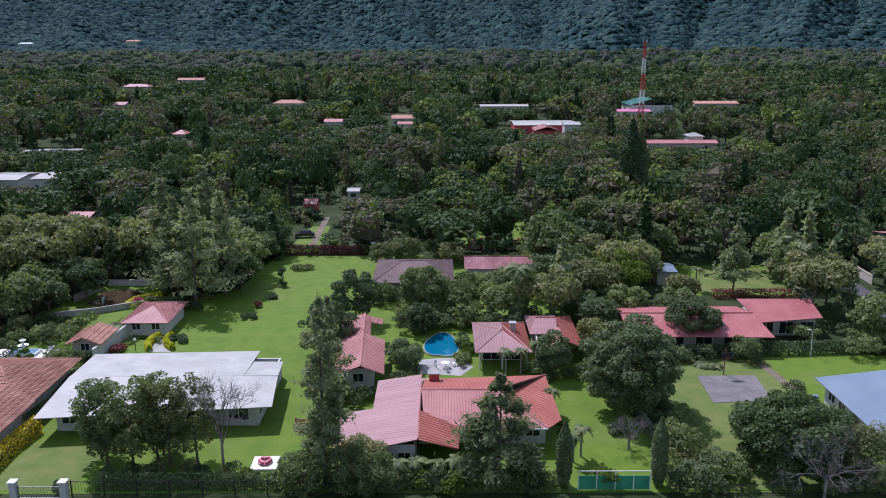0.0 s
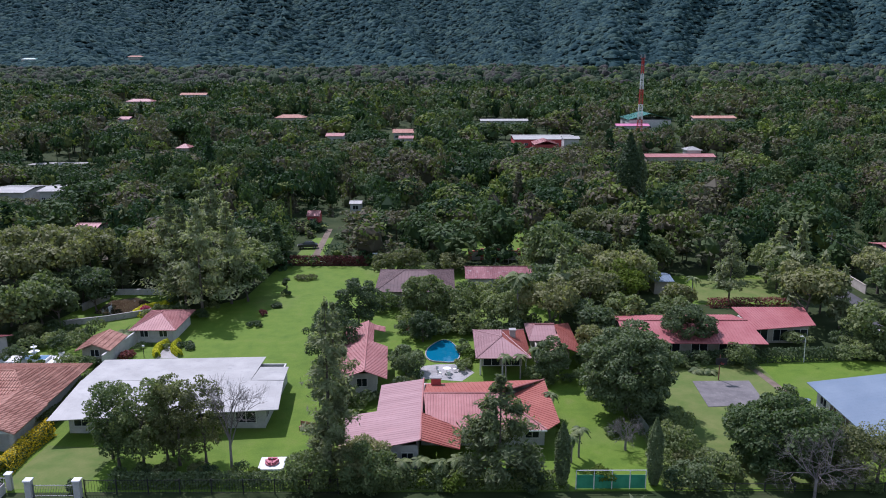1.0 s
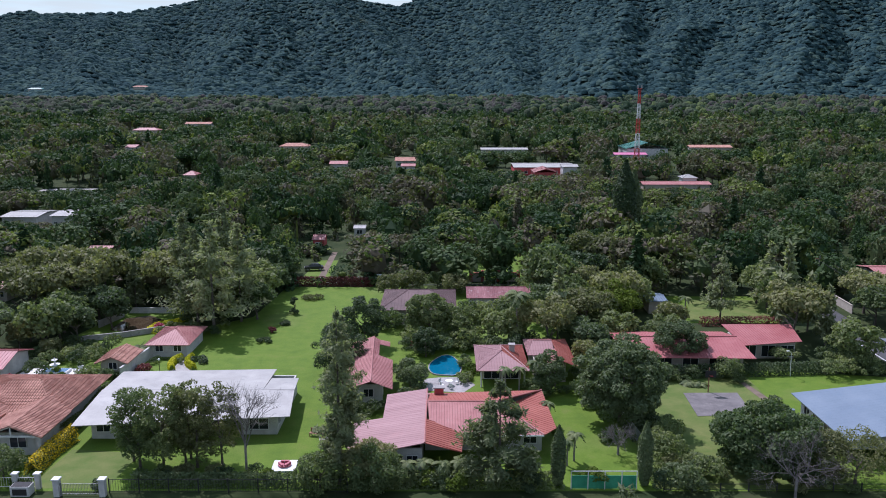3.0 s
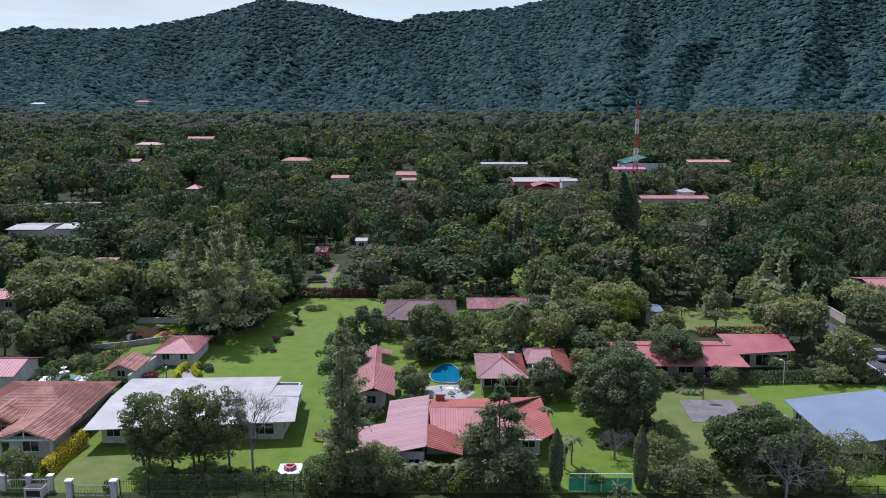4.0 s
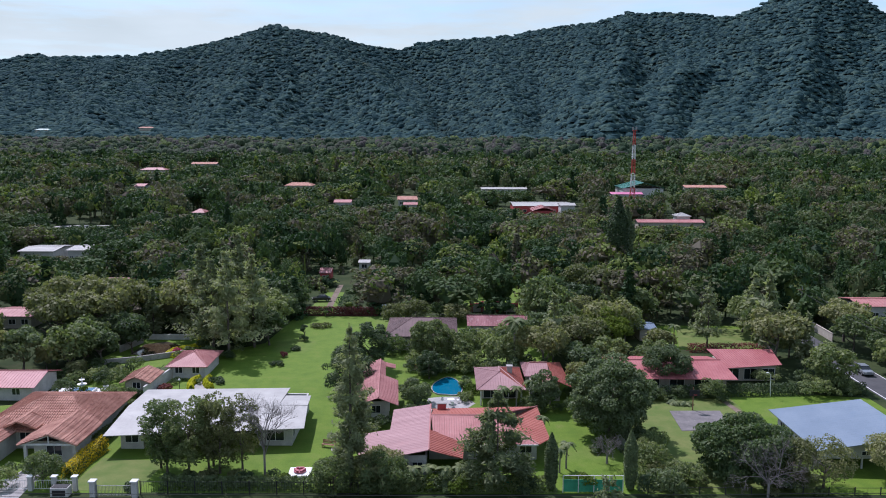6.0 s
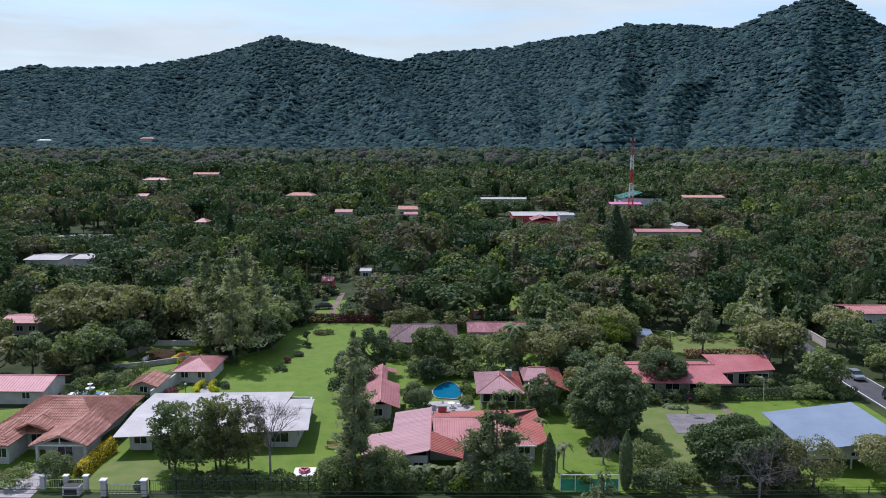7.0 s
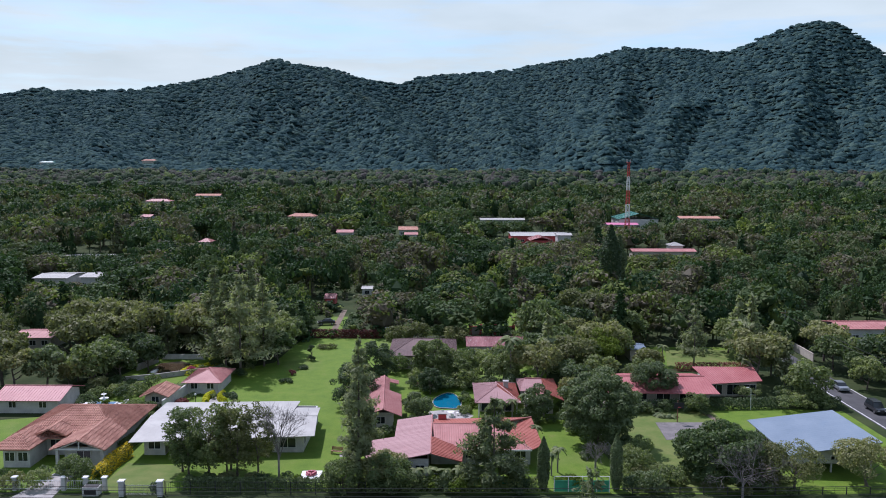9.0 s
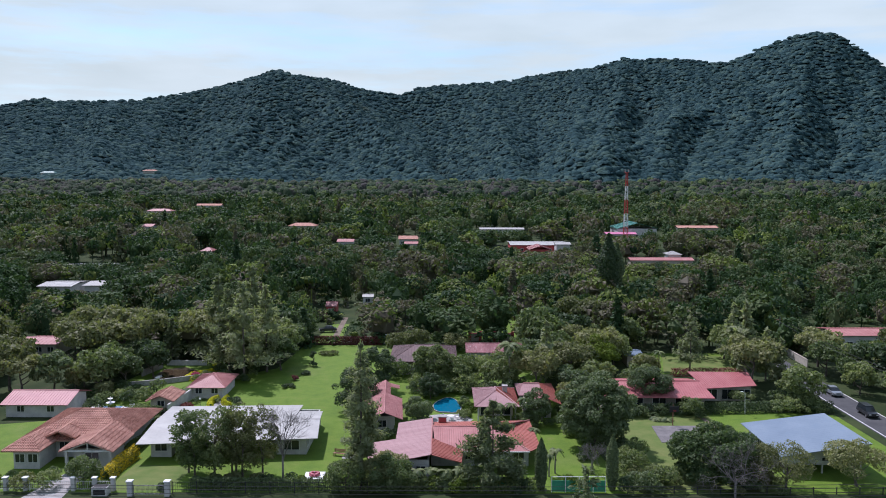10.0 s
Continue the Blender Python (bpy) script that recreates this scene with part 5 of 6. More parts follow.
put(tree("pine", 111, 11.2, 4.0, NEEDLE, "young pale green pine across the road", 2200, 0.42), 15.1, 80.0)
put(tree("column", 112, 7.0, 0.75, LEAF_DARK, "narrow dark columnar cypress", 1500, 0.26), 12.9, 101.2)
put(tree("column", 113, 7.4, 0.75, LEAF_DARK, "narrow dark columnar cypress covered with vine", 1500, 0.26), 22.2, 101.2)
big_pine = put(tree("pine", 114, 20.0, 6.4, NEEDLE, "tall grey-green conifer at the lawn's edge", 4600, 0.52, fine=0.62), -39.5, 156.0)
for x, y, a, s in ((-43.5, 160.0, 70, 0.9), (-36.5, 163.0, 160, 0.92), (-47.0, 166.0, 250, 1.0), (-41.0, 170.0, 20, 1.08)):
    again(big_pine, x, y, a, s)
row_tree = put(tree("broad", 115, 10.6, 2.8, LEAF, "upright open-crowned tree in front of the white house", 1700, 0.34, group="trees before the white house", clumps=54, trunk_h=5.6, low=-0.97, rz=5.2), -33.6, 105.2, 0, 1, 1.0)
for x, y, a, k in ((-30.9, 105.0, 130, 1.05), (-35.0, 107.0, 250, 0.92), (-28.6, 107.6, 310, 0.95)):
    again(row_tree, x, y, a, k)
light_tree = put(tree("broad", 116, 10.6, 2.8, LEAF_OLIVE, "upright olive-green tree in front of the white house", 1500, 0.32, group="trees before the white house", clumps=50, trunk_h=5.6, low=-0.97, rz=5.2), -27.2, 105.4)
again(light_tree, -24.6, 106.0, 200, 0.95)
again(light_tree, -28.9, 106.6, 80, 0.92)
put(tree("broad", 117, 6.5, 3.2, LEAF_OLIVE, "leaning olive-green tree with thin foliage", 1300, 0.34, clumps=16, trunk_h=3.4), 41.2, 102.2)
put(tree("broad", 118, 6.2, 4.0, LEAF_OLIVE, "low spreading tree beside the blue roof", 2200, 0.34, clumps=18, trunk_h=3.2), 55.0, 102.6)
put(tree("broad", 119, 9.0, 4.6, LEAF_LIGHT, "yellow-green flowering tree behind the guest house", 3000, 0.42, clumps=24, trunk_h=4.6), 31.6, 160.5)
put(tree("broad", 120, 3.4, 2.4, LEAF, "small spreading tree in front of the tile-roofed house", 1000, 0.30, clumps=14, trunk_h=2.2), -47.6, 102.6)
put(tree("broad", 121, 3.4, 0.9, LEAF_DARK, "small round-clipped tree on the lawn", 700, 0.22, clumps=10, trunk_h=2.2), -27.7, 168.6)
put(tree("broad", 122, 5.4, 3.4, LEAF_OLIVE, "dense shrubby tree beside the main house", 1900, 0.34, clumps=18, trunk_h=2.2), -7.2, 101.6)
put(tree("column", 123, 22.0, 2.1, LEAF_DARK, "tall dark columnar conifer standing over the woods", 2600, 0.60, fine=0.7), 48.6, 222.0)
put(tree("column", 124, 25.0, 2.7, LEAF_DARK, "very tall dark columnar conifer standing over the woods", 3200, 0.60, fine=0.7), 45.0, 216.0)
put(tree("pine", 125, 13.0, 3.4, NEEDLE, "open grey-green conifer on the field", 1800, 0.44), 51.6, 163.6)

put(tree("broad", 126, 5.6, 3.0, LEAF, "bushy green tree along the front fence", 2000, 0.32, clumps=26, trunk_h=2.6, low=-0.9, rz=2.6), -6.6, 99.8)
put(tree("broad", 127, 4.6, 2.6, LEAF, "leafy small tree along the front fence", 1700, 0.30, clumps=24, trunk_h=2.2, low=-0.9, rz=2.2), -12.6, 100.0)
put(tree("broad", 129, 6.6, 3.4, LEAF_OLIVE, "thin-leaved olive tree beside the leafless tree", 1300, 0.28, clumps=44, trunk_h=3.4, low=-0.9, rz=3.0), 45.2, 101.6)

put(tree("broad", 130, 6.4, 2.7, LEAF_DARK, "dark dense tree between the guest house and the lawn", 2000, 0.34, clumps=30, trunk_h=3.2, low=-0.9, rz=3.0), 15.4, 128.2)
put(tree("broad", 131, 5.2, 2.2, LEAF_DARK, "dark tree beside the pool terrace", 1500, 0.32, clumps=26, trunk_h=2.6, low=-0.9, rz=2.4), -2.2, 143.4)


def bare_tree(seed, h, r, label, x, y, levels=4):
    """A leafless crown: branches that fork again and again."""
    rng = np.random.default_rng(seed)
    t = root("bare_tree", x, y, 0, 0, label, "tree")
    part("trunk", tube(bmesh.new(), (0, 0, -0.2), (0, 0, h * 0.35), 0.16, 0.12, 7), TWIG, t)
    segs = []

    def grow(p, d, length, rad, lv):
        e = p + d * length
        segs.append((p, e, rad))
        if lv == 0:
            return
        for _ in range(3 if lv > 1 else 4):
            dd = unit(d + rng.normal(size=3) * 0.55 + np.array([0, 0, 0.05]))
            grow(p + d * length * rng.uniform(0.55, 1.0), dd, length * rng.uniform(0.6, 0.85), rad * 0.6, lv - 1)

    for k in range(6):
        a = k * 1.05 + rng.uniform(0, 0.5)
        grow(np.array([0, 0, h * (0.22 + 0.02 * k)]), unit(np.array([math.cos(a) * r * 0.3, math.sin(a) * r * 0.3, h * 0.22])), h * 0.30, 0.075, levels)
    quads = []
    for p, e, rad in segs:
        d = unit(e - p)
        s = unit(np.cross(d, [0.3, 0.2, 0.9])) * rad
        q = np.cross(d, s)
        for u in (s, q):
            quads.append([p - u, p + u, e + u * 0.6, e - u * 0.6])
    c = new("branchwork", mesh_from_quads("branchwork", np.array(quads), TWIG))
    c.parent = t
    return t


bare_tree(201, 7.6, 7.0, "leafless grey tree with fine spreading twigs", 37.4, 98.6, 5)
bare_tree(202, 10.8, 2.6, "thin leafless grey tree in front of the white house", -21.6, 105.0)
bare_tree(203, 4.0, 2.2, "small leafless shrub along the mesh fence", 21.0, 108.6)
bare_tree(204, 9.5, 4.0, "bare grey tree standing in the woods", 59.0, 190.0)


def palm(seed, h, label, fronds=13, length=2.2, name="palm", trunk_r=0.11, bush=False):
    """A palm: ringed trunk and arching fronds of many leaflets, each frond a part."""
    rng = np.random.default_rng(seed)
    t = root(name, 0, 0, 0, 0, label, "palm")
    if not bush:
        bm = bmesh.new()
        for i in range(6):
            tube(bm, (0.04 * math.sin(i), 0, h * i / 6 - 0.1), (0.04 * math.sin(i + 1), 0, h * (i + 1) / 6), trunk_r * (1.15 - 0.06 * i), trunk_r * (1.02 - 0.06 * i), 8)
        part("trunk", bm, TWIG, t)
    for k in range(fronds):
        a = k * 2.399 + rng.uniform(-0.2, 0.2)
        up = rng.uniform(0.15, 1.0)
        n = 9
        out = np.array([math.cos(a), math.sin(a), 0])
        side = np.array([-math.sin(a), math.cos(a), 0])
        quads = []
        prev = None
        for i in range(n + 1):
            u = i / n
            p = out * length * u * (1 - 0.15 * u) + np.array([0, 0, h + length * (up * u * 0.9 - 1.05 * u * u)])
            if prev is not None:
                w = length * 0.24 * math.sin(math.pi * min(1, 0.15 + u * 0.85))
                for sg in (-1, 1):
                    tip = p + side * sg * w + out * 0.12 * length - np.array([0, 0, w * 0.45])
                    quads.append([prev, p, tip, prev + side * sg * w * 0.75 - np.array([0, 0, w * 0.3])])
            prev = p
        c = new("frond", mesh_from_quads("frond", np.array(quads), LEAF, None))
        c.parent = t
    return t


p1 = put(palm(301, 3.4, "slim garden palm with feathery fronds", 12, 1.35), 9.3, 128.6)
for x, y, a, s in ((11.3, 128.8, 60, 1.0), (14.6, 105.8, 120, 0.9), (15.6, 107.0, 200, 1.0), (16.6, 130.2, 20, 1.1), (13.6, 129.0, 80, 1.25), (45.5, 165.0, 30, 1.2), (13.8, 117.0, 33, 0.9)):
    again(p1, x, y, a, s)
put(palm(302, 9.4, "tall palm rising over the guest house", 16, 3.0, trunk_r=0.2), 12.6, 147.0)
for i, x in enumerate((-3.4, -1.6, 0.4, 2.2)):
    q = put(palm(310 + i, 2.4, "low feathery palm against the front wall", 12, 1.5), x, 101.8 + 0.3 * (i % 2))
b1 = put(palm(320, 0.6, "clump of broad banana-like leaves", 18, 3.4, "banana_plant", bush=True), -55.8, 144.0)
again(b1, -48.9, 146.0, 70, 0.85)
again(b1, 29.4, 106.0, 20, 0.95)
again(b1, 26.2, 117.0, 140, 0.5)
again(b1, 37.6, 130.6, 40, 0.45)
again(b1, 36.0, 131.2, 100, 0.5)


# ---- shrubs, hedges, flower beds ----
def shrub(seed, r, h, material, label, name="shrub", cards=420, size=0.24):
    rng = np.random.default_rng(seed)
    cards, size = int(cards * 1.4), size * 0.78
    q = crown_broad(rng, r, h * 0.55, cards, size, 11, 0.0, -0.2)
    q[:, :, 2] += h * 0.40
    q[:, :, 2] = np.maximum(q[:, :, 2], 0.01)
    ob = new(name, mesh_from_quads(name, q, material))
    return tagged(ob, label, "shrub")


def hedge(seed, pts, w, h, material, label, density=70, size=0.2, flowers=None):
    """A clipped or loose hedge along a line."""
    rng = np.random.default_rng(seed)
    p = np.array(pts, float)
    seg = np.linalg.norm(np.diff(p, axis=0), axis=1)
    density, size = density * 2.2, size * 0.66
    n = int(seg.sum() * density)
    k = rng.choice(len(seg), n, p=seg / seg.sum())
    u = rng.uniform(0, 1, (n, 1))
    c = p[k] * (1 - u) + p[k + 1] * u
    d = (p[k + 1] - p[k]) / seg[k, None]
    side = np.stack([-d[:, 1], d[:, 0]], 1)
    a = rng.uniform(-0.25, math.pi + 0.25, n)
    rr = rng.uniform(0.8, 1.1, n)
    off, z = np.cos(a) * w / 2 * rr, np.maximum(0.02, np.sin(a) * h * rr)
    pos = np.concatenate([c + side * off[:, None], z[:, None]], 1)
    nor = np.concatenate([side * np.cos(a)[:, None], np.maximum(0.2, np.sin(a))[:, None]], 1)
    ob = new("hedge", mesh_from_quads("hedge", leaf_cards(rng, pos, nor, size), material))
    return tagged(ob, label, "hedge")


hedge(401, [(-40.6, 137.0), (-41.4, 138.6), (-41.5, 140.6), (-40.8, 142.4)], 0.95, 1.0, HEDGE, "curving yellow-green clipped hedge beside the path", 190)
hedge(402, [(-37.4, 137.4), (-38.6, 138.8), (-39.4, 140.6), (-39.2, 142.6)], 0.95, 1.0, HEDGE, "curving yellow-green clipped hedge beside the path", 190)
hedge(403, [(-47.0, 152.6), (-48.6, 155.0), (-51.4, 157.0), (-51.0, 160.0), (-48.2, 162.0), (-46.6, 165.0), (-49.0, 168.5)], 0.9, 0.8, HEDGE, "winding yellow-green hedge beside the pond", 110)
hedge(404, [(-44.6, 112.6), (-45.2, 108.0), (-45.0, 103.4)], 1.5, 1.7, LEAF, "tall hedge beneath yellow blossom", 120, 0.22)
hedge(405, [(-44.6, 112.8), (-45.2, 108.0), (-45.0, 103.2)], 1.7, 1.9, YELLOW, "mass of bright yellow blossom along the boundary", 120, 0.22)
hedge(406, [(27.5, 133.6), (60.0, 136.2), (68.0, 136.0)], 1.8, 1.8, LEAF_DARK, "long dark clipped hedge behind the lawn", 90, 0.3)
hedge(407, [(-33.0, 190.6), (-14.6, 190.0)], 1.6, 1.9, RUSSET, "russet-leaved hedge along the back fence", 130, 0.3)
hedge(408, [(47.0, 160.6), (62.0, 161.0)], 1.6, 1.6, RUSSET, "dark pink-leaved shrubs along the field", 60, 0.3)
hedge(409, [(-33.0, 101.2), (-9.5, 101.2)], 1.4, 1.5, LEAF_DARK, "dark vine-covered fence line along the road", 110, 0.26)
hedge(410, [(-8.0, 101.0), (13.5, 101.0)], 1.5, 1.7, LEAF, "loose green hedge in front of the house", 120, 0.28)
hedge(411, [(-46.2, 113.5), (-45.6, 119.0), (-46.6, 128.0)], 1.4, 1.6, LEAF, "leafy hedge between the two roofs", 110, 0.26)
hedge(412, [(23.2, 121.5), (24.0, 112.0)], 1.0, 0.8, LEAF_DARK, "low dark plants along the mesh fence", 80, 0.26)
for i, (x, y, r, h, m, lab) in enumerate((
        (-29.4, 156.3, 0.75, 1.1, RUSSET, "small round dark red bush on the lawn"), (-28.0, 161.0, 1.0, 0.7, LEAF_DARK, "low dark cushion shrub on the lawn"),
        (-29.6, 150.6, 1.3, 0.8, LEAF_DARK, "low dark cushion shrub on the lawn"), (-27.7, 167.8, 0.9, 1.2, LEAF_DARK, "small clipped bush under the round tree"),
        (-25.9, 178.6, 2.0, 0.6, LEAF_OLIVE, "round flower bed edged with stones"), (-37.6, 141.2, 1.8, 0.6, LEAF_DARK, "round flower bed with low plants"),
        (-48.6, 133.0, 1.6, 1.8, LEAF, "leafy shrub beside the garden shed"), (-51.6, 132.4, 1.8, 2.2, LEAF, "leafy shrub beside the garden shed"), (-45.0, 137.0, 1.3, 1.0, RUSSET, "reddish bedding plants by the wall"),
        (-62.0, 130.2, 1.6, 1.8, PINK, "pink flowering bush beside the red roof"), (-60.0, 134.6, 1.8, 2.6, LEAF_DARK, "tall dark shrub in the fountain yard"), (-49.6, 157.6, 0.9, 1.4, PINK, "pink flowering bush by the pond"),
        (-56.4, 133.4, 1.0, 2.0, LEAF_LIGHT, "light green shrub in the fountain yard"), (-1.0, 101.2, 1.2, 1.9, LEAF_LIGHT, "yellow-green shrub along the fence"), (2.0, 100.4, 1.5, 2.0, LEAF_LIGHT, "yellow-green shrub along the fence"),
        (17.0, 101.2, 1.5, 2.0, LEAF_LIGHT, "yellow-green shrub in front of the green mesh"), (-4.2, 100.6, 1.6, 2.4, LEAF, "dense green shrub along the fence"), (9.8, 100.4, 1.4, 2.0, LEAF_DARK, "dark green shrub along the fence"),
        (20.4, 112.2, 1.0, 1.2, LEAF_DARK, "rounded dark shrub beside the mesh fence"), (5.2, 136.4, 1.6, 1.3, LEAF_LIGHT, "bright green shrubs by the pool"), (3.8, 133.6, 1.3, 0.9, LEAF, "low green planting by the pool"),
        (-4.6, 144.6, 1.9, 3.4, LEAF_DARK, "spiky dark shrubs behind the pool"), (-1.6, 146.2, 1.8, 3.0, LEAF_DARK, "spiky dark shrubs behind the pool"), (-4.6, 125.0, 1.4, 1.2, LEAF_OLIVE, "mixed low shrubs beside the garden wing"),
        (-4.8, 148.6, 0.7, 0.8, PINK, "small pink flowering bush on the lawn"), (44.6, 122.4, 1.4, 1.8, LEAF_DARK, "dark shrub at the corner of the blue roof"), (54.0, 140.6, 2.2, 2.6, LEAF, "leafy shrub in front of the red roof"), (42.6, 133.4, 2.2, 3.4, LEAF, "leafy small tree in front of the red roof"),
        (-44.6, 101.0, 1.2, 1.2, LEAF, "green shrub beside the gate"), (-54.8, 101.0, 1.8, 2.4, LEAF_OLIVE, "bushy shrub along the front fence"), (-59.2, 101.6, 1.6, 1.6, LEAF_LIGHT, "yellow-green shrub along the front fence"),
        (-51.6, 101.2, 1.6, 2.6, LEAF, "leafy shrub along the front fence"), (-18.6, 102.2, 0.9, 1.4, LEAF_LIGHT, "light green shrub by the play platform"), (-28.0, 103.2, 1.3, 1.6, LEAF_OLIVE, "pale shrub under the trees"), (-36.4, 100.6, 0.8, 1.2, LEAF_DARK, "small round bush by the gate pillar"))):
    shrub(500 + i, r, h, m, lab, cards=int(260 + 130 * r * r)).matrix_world = pose(x, y, 0)

# trees that fill the gardens and groves round the houses
GROVE = [
    tree("broad", 601, 9.0, 4.6, LEAF, "tall broadleaf tree in a dense grove", 1800, 0.48, clumps=22, trunk_h=5.0, fine=0.9),
    tree("broad", 602, 8.0, 4.2, LEAF_DARK, "dark broadleaf tree in a dense grove", 1700, 0.48, clumps=20, trunk_h=4.2, fine=0.9),
    tree("broad", 603, 7.4, 3.8, LEAF, "leafy tree with uneven crown in a grove", 1500, 0.46, clumps=18, trunk_h=4.0, fine=0.9),
    tree("broad", 604, 9.6, 5.6, LEAF_OLIVE, "wide flat-crowned olive-green tree", 1900, 0.50, clumps=24, trunk_h=6.4, flat=0.4, fine=0.9),
    tree("broad", 605, 6.0, 3.0, LEAF_OLIVE, "small garden tree with light crown", 1200, 0.40, clumps=16, trunk_h=3.2, fine=0.9),
    tree("pine", 606, 13.0, 3.2, NEEDLE, "grey-green conifer in a grove", 1500, 0.58, fine=0.9),
]
spots = [(-46, 176), (-60, 178), (-76, 178), (60, 152), (40, 156), (20, 152)]
for t, (x, y) in zip(GROVE, spots):
    put(t, x, y)
taken = [(x, y, 3.5) for x, y in spots]
rng = np.random.default_rng(77)
ZONES = [  # x0, x1, y0, y1, tries, kinds, scale
    (-110, -64, 144, 180, 95, (0, 1, 2, 3, 3), 1.05), (-64, -48, 170, 182, 24, (0, 1, 3, 5), 1.1), (-36, -33.5, 164, 188, 9, (0, 1, 5), 1.0), (-62, -34, 172, 190, 30, (0, 1, 3, 5), 1.1),
    (-96, -76, 102, 130, 26, (0, 1, 2), 0.9), (-72, -60, 142, 150, 12, (2, 4, 1), 0.8), 
    (3, 30, 146, 166, 60, (0, 1, 2, 4, 3), 0.85), (20, 24.5, 130, 146, 12, (2, 4, 1), 0.8), (18, 44, 160, 192, 50, (0, 1, 2, 3), 1.0),
    (27, 46, 149, 158, 16, (1, 2, 4), 0.75), (58, 67, 138, 160, 24, (1, 2, 4, 5), 0.95), (78, 112, 100, 182, 120, (0, 1, 2, 3, 4), 1.0), (-13, 4, 178, 190, 8, (2, 4), 0.75), (62, 68, 160, 182, 10, (0, 2, 5), 1.0), (-66, -58, 152, 168, 10, (1, 2), 0.9),
]
for x0, x1, y0, y1, n, kinds, sc in ZONES:
    for _ in range(n):
        x, y, s = rng.uniform(x0, x1), rng.uniform(y0, y1), sc * rng.uniform(0.75, 1.2)
        r = 3.1 * s
        if blocked(x, y, 1.6) or any((x - a) ** 2 + (y - b) ** 2 < (0.62 * (r + c)) ** 2 for a, b, c in taken) or tree_limit(x, y) < 7.5 * s:
            continue
        taken.append((x, y, r))
        again(GROVE[kinds[int(rng.integers(len(kinds)))]], x, y, rng.uniform(0, 360), s, s * rng.uniform(0.85, 1.15))

# undergrowth between the houses, under the big tree and along the boundaries
UNDER = [shrub(700 + i, r, h, m, lab, cards=n) for i, (r, h, m, lab, n) in enumerate((
    (1.5, 2.2, LEAF_DARK, "dark leafy undergrowth in the garden", 420), (1.2, 1.5, LEAF, "green garden shrub among others", 380),
    (1.7, 2.8, LEAF, "tall loose green garden shrub", 460), (1.0, 1.0, LEAF_LIGHT, "low bright green garden plant", 300), (1.3, 1.8, LEAF_OLIVE, "olive-green garden shrub among others", 360)))]
for i, ob in enumerate(UNDER):
    ob.matrix_world = pose(-3.0 + 2.2 * i, 148.6, 0)
rng = np.random.default_rng(91)
placed = []
for x0, x1, y0, y1, n, kinds, sc in (
        (-6.0, 5.0, 143.8, 150.5, 26, (0, 0, 2, 1), 1.15), (-6.0, -2.6, 124.5, 134.5, 11, (0, 1, 4), 0.9), (3.4, 5.0, 131.5, 142, 9, (1, 3, 0), 0.8), (5.0, 21.0, 143.8, 149.0, 30, (0, 2, 1), 1.2),
        (12.6, 19.6, 126.6, 129.4, 9, (0, 1, 2), 0.85), (19.8, 26.0, 122.0, 134.0, 36, (0, 0, 2, 1), 1.1), (23.8, 27.5, 112.0, 121.0, 14, (0, 0, 4), 0.9), (13.6, 14.6, 111.0, 121.0, 7, (1, 3), 0.6),
        (-64.0, -52.0, 139.0, 148.0, 26, (0, 2, 1), 1.0), (-47.6, -45.2, 114.0, 131.0, 12, (1, 0), 0.8), (-40.0, -20.5, 110.2, 112.2, 12, (1, 4, 3), 0.5), (-35.0, -20.0, 102.4, 104.0, 14, (0, 4, 1), 0.7),
        (-8.6, 13.0, 100.0, 103.4, 26, (0, 1, 2), 0.8), (26.0, 47.0, 131.8, 134.6, 18, (0, 1), 0.8), (57.0, 67.5, 133.0, 141.0, 18, (0, 1, 2), 1.0), (-50.0, -36.0, 153.0, 166.0, 18, (0, 1), 0.9), (38.0, 46.0, 99.5, 104.0, 16, (4, 1, 0), 0.8),
        (-13.6, 20.0, 178.6, 189.5, 26, (0, 1, 2), 0.9), (-12.0, 4.0, 156.5, 159.6, 22, (0, 2, 1), 1.1), (4.5, 18.0, 164.5, 167.8, 20, (0, 2, 1), 1.15), (-12.4, -6.6, 119.6, 123.6, 16, (0, 1, 2), 0.8), (-9.6, -2.0, 100.2, 102.2, 14, (4, 1, 2), 0.8), (23.6, 31.0, 99.6, 105.0, 22, (4, 0, 2), 0.9), (24.5, 29.0, 107.0, 112.0, 8, (0, 2), 0.9), (3.0, 12.6, 104.6, 107.2, 16, (0, 1), 0.75), (-46.0, -40.0, 140.0, 142.2, 8, (1, 0), 0.5), (47.0, 57.0, 138.4, 141.6, 12, (0, 2, 1), 1.0), (-62.0, -45.0, 104.0, 106.4, 12, (1, 0), 0.7), (-76.0, -62.0, 101.0, 104.5, 12, (1, 0, 3), 0.8), (-12.8, -11.8, 105.0, 122.0, 8, (0, 4), 0.7)):
    for _ in range(n):
        x, y, s = rng.uniform(x0, x1), rng.uniform(y0, y1), sc * rng.uniform(0.7, 1.25)
        if blocked(x, y, 0.3) or any((x - a) ** 2 + (y - b) ** 2 < 0.7 for a, b in placed):
            continue
        placed.append((x, y))
        copy_thing(UNDER[kinds[int(rng.integers(len(kinds)))]], pose(x, y, 0, 0, 0, rng.uniform(0, 360)) @ Matrix.Diagonal((s, s, s * rng.uniform(0.8, 1.2), 1)))


